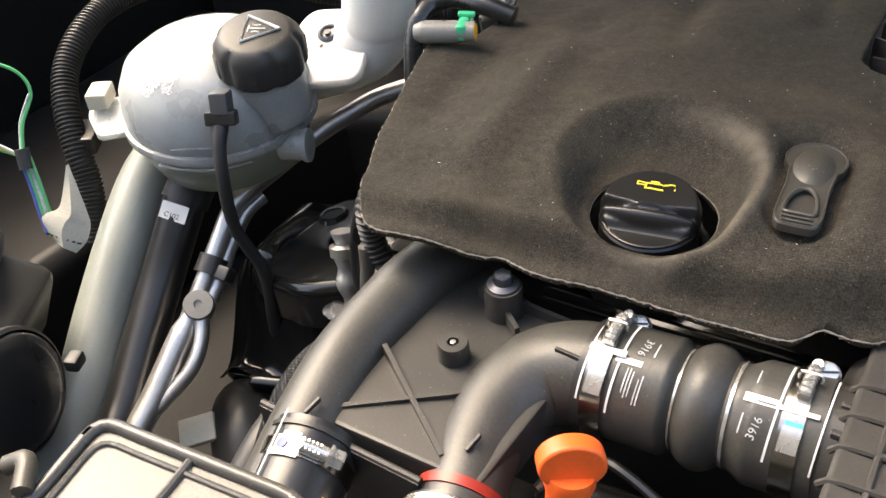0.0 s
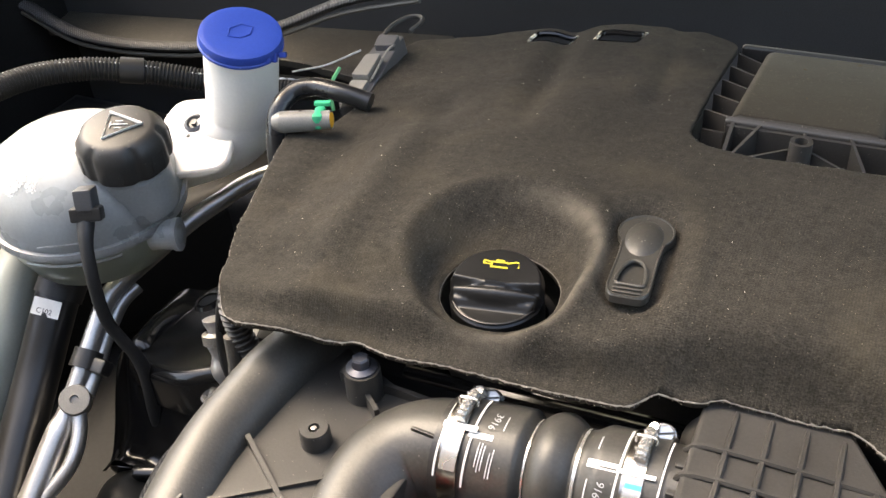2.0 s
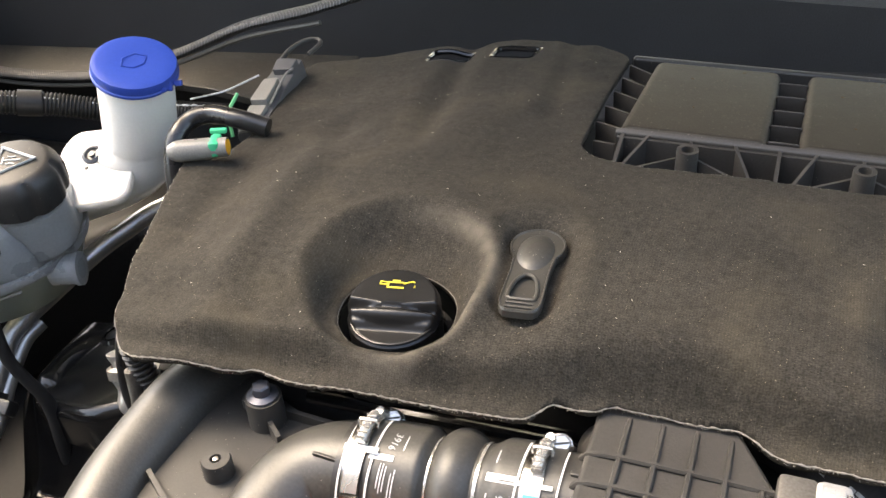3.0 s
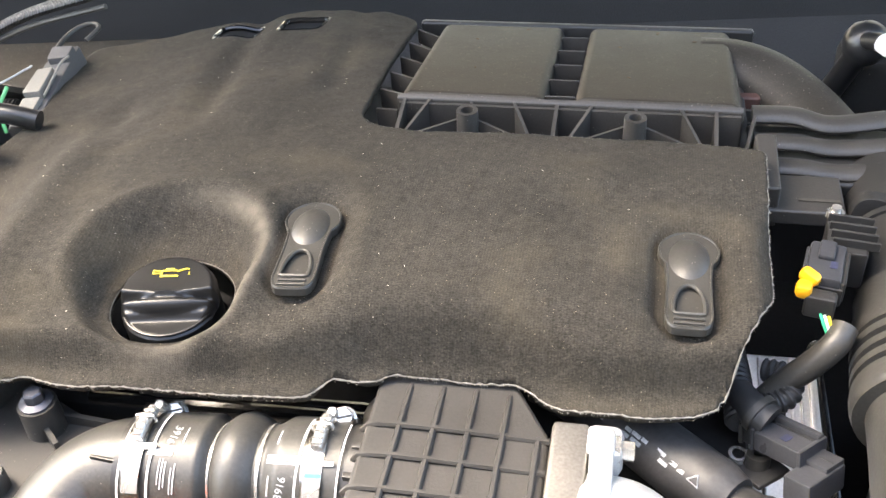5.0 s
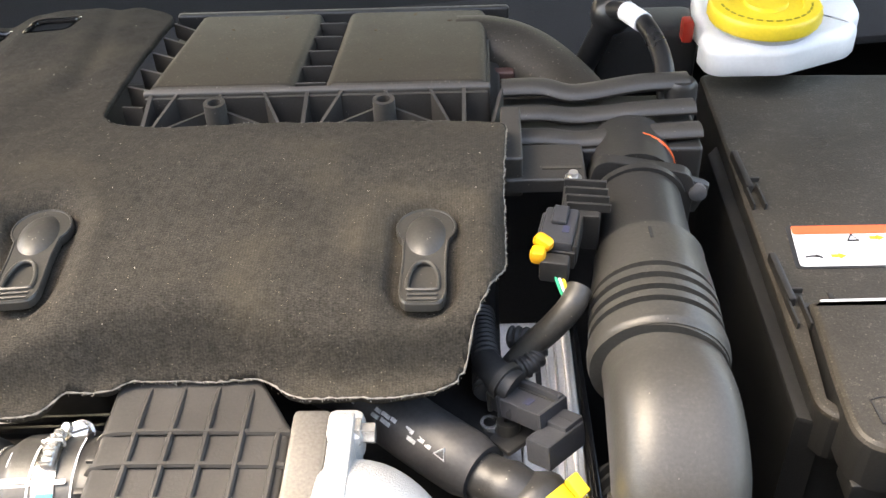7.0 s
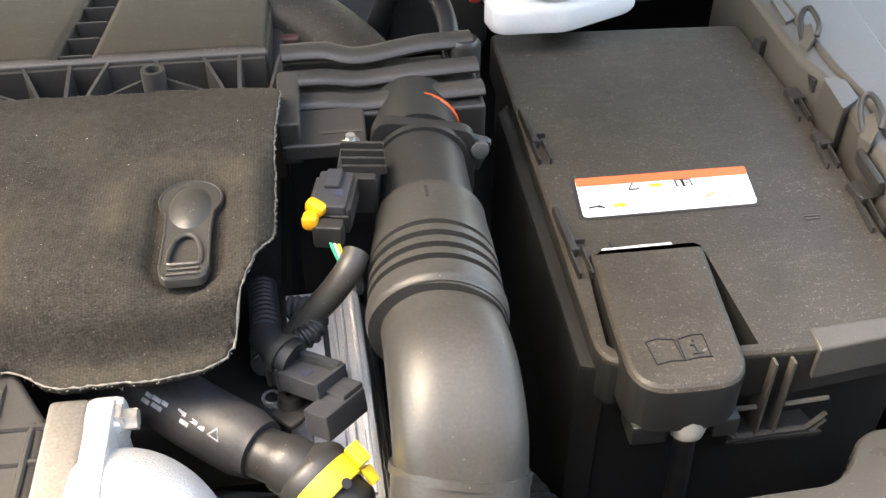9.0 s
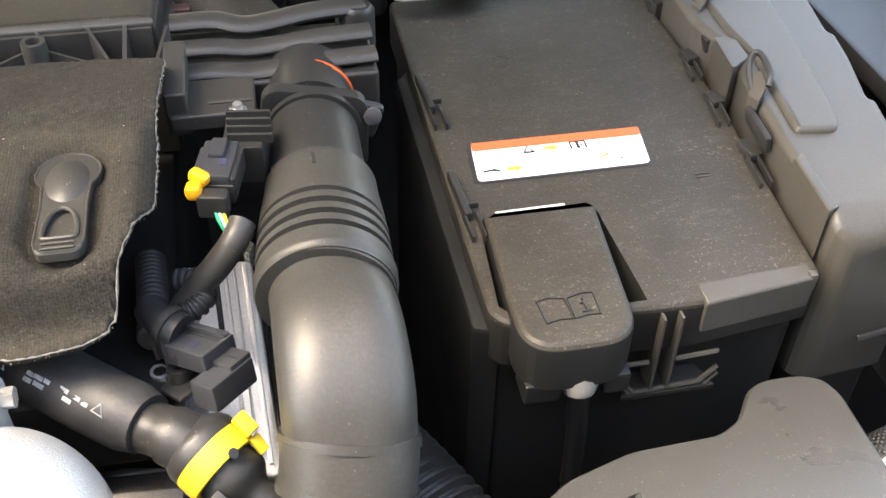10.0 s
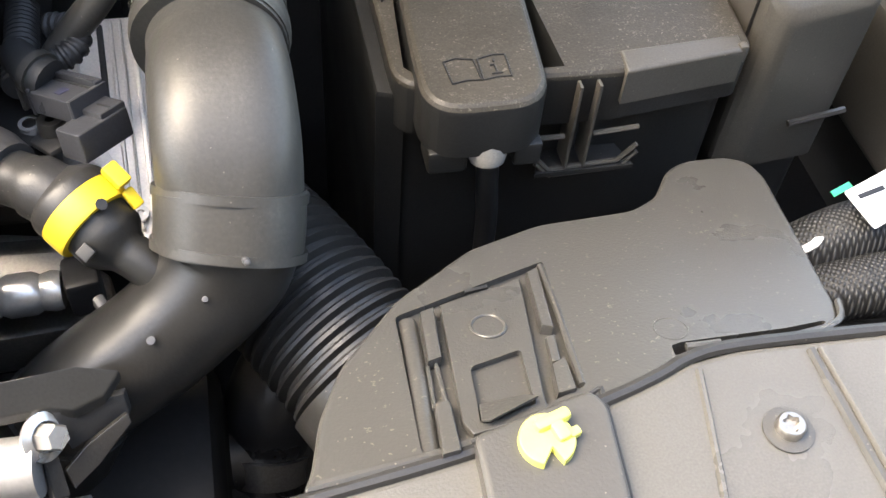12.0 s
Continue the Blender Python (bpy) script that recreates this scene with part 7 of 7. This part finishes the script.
port = part("service_port", lathe([(0.010, -0.02), (0.010, -0.004), (0.0135, -0.004), (0.0140, 0.008), (0.0130, 0.0105), (0.004, 0.0110), (0.0035, 0.009), (0, 0.009)], pm, 32), GREYL, ac, "grey service port cap")
# ---- black coolant hose with a tag ----
ch = thing("coolant_hose", "black coolant hose with a white paper tag", "hose", (-0.65, -0.05, 0.50))
part("hose", tube([(-0.655, 0.03, 0.71), (-0.661, 0.006, 0.690), (-0.660, -0.018, 0.668), (-0.656, -0.061, 0.627), (-0.643, -0.114, 0.592), (-0.628, -0.160, 0.566), (-0.612, -0.21, 0.545), (-0.60, -0.27, 0.50)], lambda t: 0.0205 - 0.001 * t, 28, 8), SATIN, ch)
part("end_cuff", tube([(-0.6600, 0.012, 0.695), (-0.6610, -0.006, 0.679)], 0.0225, 28, 2), RUBBER, ch)
tgp = along((-0.6600, -0.0130, 0.672), (-0.608, -0.118, 0.770)) @ pose(0, 0, 0, 0, 0, -6) @ Matrix.Scale(0.85, 4)
tagp = part("tag", prism(rounded([(-0.0155, -0.0095), (0.0155, -0.0095), (0.0155, 0.0095), (-0.0155, 0.0095)], 0.001), 0.0238, 0.0246, m=tgp @ pose(0, 0, 0, 0, 0, -12)), PAPER, ch, "white paper tag")
words("C102", 0.0080, tgp @ pose(-0.002, -0.004, 0.0250, 0, 0, -12), BLACKINK, "tag_letters", tagp, "black letters C102")

# ---- conduit, wires and tag on the wing ----
con = thing("corrugated_conduit", "black corrugated wiring conduit along the wing", "conduit", (-0.8, 0.1, 0.60))
part("conduit", corrugated([(-0.58, 0.365, 0.722), (-0.650, 0.352, 0.725), (-0.709, 0.318, 0.738), (-0.758, 0.288, 0.755), (-0.805, 0.252, 0.770), (-0.838, 0.207, 0.780), (-0.852, 0.16, 0.785), (-0.855, 0.115, 0.783), (-0.848, 0.075, 0.774), (-0.838, 0.040, 0.756), (-0.818, 0.013, 0.733), (-0.797, -0.006, 0.703), (-0.780, -0.018, 0.668), (-0.765, -0.040, 0.62)], 0.0135, 0.0042, 0.0018, 20), CONDUIT, con)
part("sleeve", tube([(-0.765, 0.283, 0.758), (-0.785, 0.268, 0.764)], 0.0148, 20, 2), CONDUIT, con)
part("thread", tube([(-0.60, 0.355, 0.7375), (-0.709, 0.311, 0.7500), (-0.758, 0.281, 0.7665), (-0.805, 0.246, 0.7815), (-0.840, 0.201, 0.7920), (-0.858, 0.158, 0.796), (-0.862, 0.112, 0.793)], lambda t: 0.0004 + 0.0008 * (math.sin(t * 420) > -0.2), 6, 60), MARKD, con, "pale seam thread")
part("clamp", box((0.03, 0.04, 0.02), (-0.80, 0.01, 0.705), 0.004, (0, 0, 30)), PLASTIC, con)
wires = thing("loose_wires", "green, blue and white wires with a paper flag", "wires", (-0.74, -0.09, 0.60))
part("wire", tube([(-0.79, -0.07, 0.836), (-0.768, -0.055, 0.820), (-0.757, -0.056, 0.802), (-0.757, -0.074, 0.781), (-0.751, -0.088, 0.760)], 0.0016, 6), GREENW, wires)
part("wire", tube([(-0.757, -0.058, 0.802), (-0.760, -0.074, 0.781), (-0.753, -0.088, 0.760)], 0.0013, 6), MARKD, wires)
for k, mm in enumerate((GREENW, YELLOW, MARKD)):
    part("wire", tube([(-0.80, -0.11, 0.768 + 0.006 * k), (-0.778, -0.100, 0.766 + 0.004 * k), (-0.752, -0.090, 0.758)], 0.0016, 6), mm, wires)
for k, mm in enumerate((BLUEW, GREENW, MARKD, GREENW)):
    o = Vector((0.0032 * k - 0.005, 0.0012 * k, 0))
    part("wire", tube([Vector(p) + o for p in ((-0.750, -0.090, 0.757), (-0.739, -0.097, 0.734), (-0.727, -0.106, 0.708), (-0.718, -0.112, 0.695))], 0.0017, 6), mm, wires)
part("tape", tube([(-0.752, -0.087, 0.764), (-0.746, -0.093, 0.748)], 0.0065, 12, 2), RUBBER, wires)
fl = bmesh.new()
rows = []
RIGHT = smooth_path([(-0.711, -0.075, 0.752), (-0.699, -0.082, 0.730), (-0.688, -0.089, 0.710), (-0.685, -0.094, 0.702), (-0.684, -0.103, 0.694), (-0.687, -0.114, 0.689)], 4)
LEFT = smooth_path([(-0.712, -0.077, 0.752), (-0.708, -0.092, 0.734), (-0.707, -0.102, 0.724), (-0.712, -0.112, 0.723), (-0.712, -0.118, 0.719), (-0.701, -0.120, 0.702)], 4)
for k, (a, b) in enumerate(zip(RIGHT, LEFT)):
    rows.append([fl.verts.new(a), fl.verts.new((a + b) / 2 + Vector((0.002, -0.004, 0.003)) * ease(0, 8, k)), fl.verts.new(b)])
for p, q in zip(rows, rows[1:]):
    for j in range(2):
        fl.faces.new((p[j], p[j + 1], q[j + 1], q[j]))
flag = part("paper_flag", fl, PAPERY, wires, "cream paper flag with printed bars", smooth=False)
so = flag.modifiers.new("thickness", "SOLIDIFY")
so.thickness = 0.0006
for k in range(7):
    part("bar", box((0.0012, 0.0015, 0.008), (-0.7065 + 0.0034 * k, -0.1205 + 0.0022 * k, 0.7085 - 0.0022 * k), 0, (50, 0, 20)), BLACKINK, flag)

# ---- metal and plastic deep in the left of the bay ----
mt = thing("engine_mount", "black painted pressed-steel engine mount bracket", "bracket", (-0.53, 0.0, 0.45))
part("plate", prism(rounded([(-0.60, 0.03), (-0.555, 0.10), (-0.47, 0.11), (-0.41, 0.05), (-0.43, -0.02), (-0.50, -0.045), (-0.58, -0.03)], 0.02, 5), 0.62, 0.665, 0.012, m=pose(-0.5, 0, 0.66, 0, -14, 0) @ pose(0.5, 0, -0.66), seg=4), GLOSS, mt)
def pressed(x, y):
    """A pressed-steel wall with a round hollow, a crease and a fold down towards the front."""
    z = 0.650 - 0.10 * (x + 0.52) + 0.004 * noise.noise(Vector((x * 30, y * 30, 0)))
    z -= 0.026 * math.exp(-((x + 0.533) ** 2 + (y - 0.012) ** 2) / 0.0005)
    z += 0.010 * math.exp(-((x + 0.503 + 0.25 * y) / 0.006) ** 2)
    return z - 0.10 * ease(-0.005, -0.060, y) - 0.03 * ease(-0.575, -0.605, x)


part("pressed_wall", sheet(dense([(-0.605, -0.070), (-0.425, -0.070), (-0.415, 0.02), (-0.425, 0.10), (-0.47, 0.115), (-0.60, 0.06)], 0.006), [], 0.006, pressed), GLOSS, mt, angle=70)
part("hole_rim", lathe([(0.010, 0), (0.015, 0.0), (0.013, 0.004), (0.010, 0.004)], pose(-0.525, 0.045, 0.672, 0, -14, 0), 24), GLOSS, mt)
part("hole", lathe([(0.010, 0.002), (0, 0.002)], pose(-0.525, 0.045, 0.6725, 0, -14, 0), 24), BLACKINK, mt)
part("arm", slab3([(-0.452, 0.02, 0.70), (-0.440, -0.02, 0.69), (-0.462, -0.045, 0.64), (-0.500, -0.040, 0.60), (-0.490, -0.01, 0.62)], (0.006, 0.004, -0.02), 0.002), GLOSS, mt)
part("arm", box((0.12, 0.03, 0.02), (-0.54, -0.045, 0.535), 0.008, (10, 0, 10)), GLOSS, mt)
for p, r in (((-0.565, -0.036, 0.553), 0.0105), ((-0.468, -0.034, 0.638), 0.0115), ((-0.447, -0.028, 0.690), 0.007)):
    nb = thing("hex_bolt", "bright zinc hex bolt on the engine mount", "bolt", p, "bolts of the engine mount")
    part("washer", lathe([(r * 1.35, 0), (r * 1.35, 0.003), (r, 0.004)], pose(*p, -30, 10, 0), 20), STEEL, nb)
    part("hex", lathe([(r, 0.003), (r, 0.013), (r * 0.6, 0.013), (r * 0.5, 0.009), (0, 0.009)], pose(*p, -30, 10, 20), 6), STEEL, nb)
ss = thing("fuel_fitting", "pale metal fitting beside the black loom", "fitting", (-0.43, -0.05, 0.66))
part("stem", tube([(-0.452, -0.03, 0.735), (-0.448, -0.036, 0.716), (-0.445, -0.042, 0.695), (-0.440, -0.044, 0.668)], lambda t: 0.0095 - 0.003 * math.sin(t * 9) ** 2, 16, 8), ALU, ss)
part("collar", lathe([(0.012, 0), (0.012, 0.008), (0.008, 0.010)], along((-0.448, -0.036, 0.716), (-0.452, -0.03, 0.735)), 20), ALUD, ss)
part("casting", prism(rounded([(-0.485, 0.0), (-0.46, 0.03), (-0.42, 0.01), (-0.42, -0.03), (-0.46, -0.035)], 0.01), 0.66, 0.700, 0.006), ALUD, ss)
lm1 = thing("engine_loom", "black ribbed wiring loom beside the cover", "conduit", (-0.36, -0.1, 0.70))
part("spiral", corrugated([(-0.370, -0.082, 0.845), (-0.3700, -0.094, 0.828), (-0.368, -0.096, 0.808), (-0.361, -0.096, 0.789), (-0.352, -0.094, 0.768), (-0.34, -0.09, 0.73)], 0.0085, 0.0042, 0.0022, 14), RUBBER, lm1)
part("tube", tube([(-0.378, -0.075, 0.84), (-0.384, -0.088, 0.815), (-0.386, -0.096, 0.778), (-0.382, -0.097, 0.745), (-0.375, -0.09, 0.70)], 0.0042, 10), GLOSSR, lm1)
part("tube", tube([(-0.372, -0.10, 0.80), (-0.371, -0.103, 0.78), (-0.374, -0.103, 0.755), (-0.372, -0.1, 0.71)], 0.0052, 10), ALUD, lm1)
part("braid", corrugated([(-0.392, -0.118, 0.722), (-0.391, -0.157, 0.732), (-0.385, -0.187, 0.735), (-0.372, -0.215, 0.741), (-0.36, -0.24, 0.742)], 0.0085, 0.0028, 0.0012, 14), BRAIDL, lm1)
part("cone", lathe([(0.018, 0), (0.016, 0.02), (0.009, 0.035), (0.008, 0.045)], pose(-0.325, -0.07, 0.80, 20, 10, 0), 20), GLOSS, lm1)
starter = thing("pump_body", "dark rounded pump body low in the bay", "pump", (-0.48, -0.13, 0.45))
part("body", tube([(-0.575, -0.06, 0.50), (-0.562, -0.085, 0.515), (-0.535, -0.118, 0.505), (-0.51, -0.15, 0.49)], lambda t: 0.020 + 0.014 * math.sin(t * 3.14), 24), GLOSSP, starter)
part("flange", box((0.05, 0.012, 0.05), (-0.535, -0.06, 0.535), 0.004, (20, 0, 20)), GLOSS, starter)
part("chain_guard", tube([(-0.452, -0.10, 0.63), (-0.440, -0.14, 0.645), (-0.432, -0.18, 0.650), (-0.43, -0.21, 0.64)], 0.013, 14), RUBBER, starter)
part("gold_tag", box((0.035, 0.028, 0.008), (-0.577, -0.132, 0.530), 0.002, (20, -10, 40)), PAPERY, starter, "cream paper patch")
lamp = thing("headlamp_cap", "round black rubber headlamp cap", "headlamp", (-0.64, -0.25, 0.55))
part("cap", lathe([(0.0, 0.012), (0.036, 0.010), (0.046, 0.006), (0.050, 0.0), (0.052, -0.03), (0.055, -0.10)], along((-0.622, -0.245, 0.668), (-0.45, -0.20, 0.70)), 40), GLOSSR, lamp)
part("ring", lathe([(0.0505, 0.002), (0.0535, 0.0), (0.0535, -0.006), (0.0505, -0.008)], along((-0.622, -0.245, 0.668), (-0.45, -0.20, 0.70)), 40), RUBBER, lamp)
part("lug", box((0.012, 0.016, 0.012), (-0.598, -0.203, 0.678), 0.003, (0, 0, 20)), RUBBER, lamp)
modl = thing("lamp_housing", "ribbed dark plastic lamp housing", "housing", (-0.72, -0.18, 0.55))
part("case", box((0.09, 0.09, 0.08), (-0.735, -0.190, 0.660), 0.012, (0, 25, 25)), GLOSSP, modl)
part("cable", tube([(-0.70, -0.21, 0.70), (-0.72, -0.17, 0.715), (-0.76, -0.14, 0.70), (-0.80, -0.13, 0.66)], 0.009, 12), RUBBER, modl)

# ---- back left: grey plug, loop hose and control unit ----
gp = thing("hose_quick_coupling", "grey quick coupling with a green clip", "connector", (-0.40, 0.066, 0.85))
part("nose", lathe([(0.0, -0.002), (0.0055, -0.002), (0.0080, 0.003), (0.0086, 0.006), (0.0082, 0.030), (0.0074, 0.032), (0.0074, 0.045)], along((-0.4215, 0.058, 0.874), (-0.385, 0.0705, 0.876)), 24), GREYL, gp)
part("hole", lathe([(0.0016, 0), (0, 0.0003)], pose(-0.402, 0.066, 0.8837), 8), BLACKINK, gp)
part("green_clip", box((0.009, 0.018, 0.013), (-0.389, 0.071, 0.877), 0.003, (0, 0, 18)), GREEN, gp, "green plastic clip")
part("green_tab", box((0.013, 0.005, 0.0035), (-0.391, 0.081, 0.884), 0.001, (0, 0, 18)), GREEN, gp, "green plastic clip")
part("orange_seal", tube([(-0.383, 0.0715, 0.876), (-0.379, 0.0727, 0.876)], 0.0060, 16, 1), AMBER, gp, "orange seal")
lp = thing("fuel_hose", "glossy black fuel hose looping under the cover", "hose", (-0.43, 0.08, 0.75))
part("hose", tube([(-0.375, 0.126, 0.864), (-0.400, 0.124, 0.870), (-0.428, 0.126, 0.870), (-0.444, 0.118, 0.866), (-0.449, 0.102, 0.858), (-0.448, 0.090, 0.842), (-0.444, 0.080, 0.815), (-0.438, 0.074, 0.78), (-0.43, 0.07, 0.74)], 0.0080, 16, 10), GLOSSR, lp)
ecu = thing("glow_control_unit", "grey metal control unit at the back of the cover", "control unit", (-0.424, 0.21, 0.82))
EM = pose(-0.4085, 0.150, 0.846, 4, -8, 8)
part("case", prism(rounded([(-0.014, 0.0), (0.012, -0.004), (0.010, 0.118), (-0.008, 0.118), (-0.016, 0.095)], 0.004, 3), -0.026, 0.0, 0.002, m=EM), GREYC, ecu)
part("low_step", prism(rounded([(-0.010, 0.006), (0.006, 0.004), (0.006, 0.030), (-0.011, 0.032)], 0.002, 2), -0.002, 0.0045, 0.001, m=EM), GREYL, ecu, "pale grey step")
part("high_step", prism(rounded([(-0.011, 0.034), (0.006, 0.032), (0.005, 0.070), (-0.010, 0.070)], 0.002, 2), -0.002, 0.0085, 0.0012, m=EM), GREYL, ecu, "pale grey step")
part("rear_block", prism(rounded([(-0.010, 0.090), (0.010, 0.088), (0.010, 0.108), (-0.012, 0.112)], 0.003, 2), -0.004, 0.006, 0.0015, m=EM), GREYC, ecu)
part("seam", tube([EM @ Vector(p) for p in ((0.009, 0.030, 0.004), (0.008, 0.075, 0.006), (0.010, 0.092, 0.004))], 0.0011, 6), GREYL, ecu)
part("rear_loop", tube([EM @ Vector(p) for p in ((-0.010, 0.110, 0.002), (-0.006, 0.128, 0.004), (0.004, 0.142, 0.005), (0.016, 0.146, 0.004), (0.022, 0.140, 0.002), (0.014, 0.124, 0.0))], 0.0022, 8), PLASTICD, ecu)
part("front_plug", box((0.018, 0.016, 0.010), (-0.399, 0.134, 0.852), 0.003, (0, -8, 20)), PLASTICD, ecu)
part("green_wire", tube([(-0.428, 0.150, 0.835), (-0.436, 0.162, 0.85), (-0.434, 0.178, 0.862)], 0.0016, 6), GREENW, ecu)
part("stray_wire", tube([(-0.49, 0.185, 0.846), (-0.462, 0.200, 0.850), (-0.437, 0.222, 0.858)], 0.0009, 6), MARKD, ecu, "thin pale wire")

# ---- back right: brake fluid tank and vacuum pipe ----
res = thing("brake_fluid_tank", "white plastic brake fluid tank with a yellow cap", "tank", (0.39, 0.29, 0.78))
part("tank", prism(rounded([(0.3256, 0.325), (0.3295, 0.300), (0.3213, 0.284), (0.3256, 0.263), (0.334, 0.257), (0.3846, 0.256), (0.4425, 0.282), (0.4533, 0.296), (0.449, 0.304), (0.4619, 0.320), (0.464, 0.35), (0.40, 0.40), (0.335, 0.39)], 0.006, 4), 0.827, 0.852, 0.009, seg=5), WHITE, res)
part("cylinder", tube([(0.40, 0.33, 0.83), (0.40, 0.36, 0.79), (0.40, 0.45, 0.78)], 0.018, 20), PLASTIC, res)
part("neck", lathe([(0.042, -0.01), (0.040, 0.010)], pose(0.376, 0.302, 0.852), 36), WHITE, res)
ycap = part("cap", lathe([(0.044, 0.0), (0.0455, 0.002), (0.0455, 0.010), (0.043, 0.013), (0.030, 0.014), (0.029, 0.012), (0.018, 0.012), (0.017, 0.015), (0, 0.016)], pose(0.376, 0.302, 0.856), 48, wave=lambda a, r, z: r - (0.0008 if r > 0.044 and math.cos(24 * a) > 0 else 0)), YELLOW, res, "yellow plastic cap")
for k in range(14):
    a = radians(190 + 12 * k)
    part("print", box((0.005, 0.0016, 0.0005), (0.376 + 0.036 * math.cos(a), 0.302 + 0.036 * math.sin(a), 0.8700), 0, (0, 0, math.degrees(a) + 90)), PALEK, ycap, "dark printed bar")
part("red_tab", box((0.010, 0.014, 0.02), (0.319, 0.318, 0.838), 0.003), RED, res, "red tab")
vac = thing("vacuum_pipe", "black vacuum pipe with white tape", "pipe", (0.27, 0.28, 0.80))
part("ball", lathe([(0.0, 0.022), (0.012, 0.019), (0.020, 0.010), (0.022, 0.0), (0.020, -0.010), (0.012, -0.02), (0.012, -0.08)], pose(0.256, 0.325, 0.852, 10, 20, 0) @ Matrix.Scale(0.84, 4), 28), GLOSSR, vac)
part("pipe", tube([(0.252, 0.318, 0.858), (0.266, 0.296, 0.866), (0.277, 0.268, 0.866), (0.284, 0.235, 0.858), (0.284, 0.205, 0.846), (0.282, 0.19, 0.83)], 0.0074, 16, 8), GLOSSR, vac)
part("tape", tube([(0.264, 0.299, 0.8655), (0.2745, 0.275, 0.8670)], 0.0083, 16, 3), PAPER, vac, "white tape")
part("back_block", box((0.09, 0.05, 0.06), (0.29, 0.36, 0.80), 0.008), PLASTIC, vac)
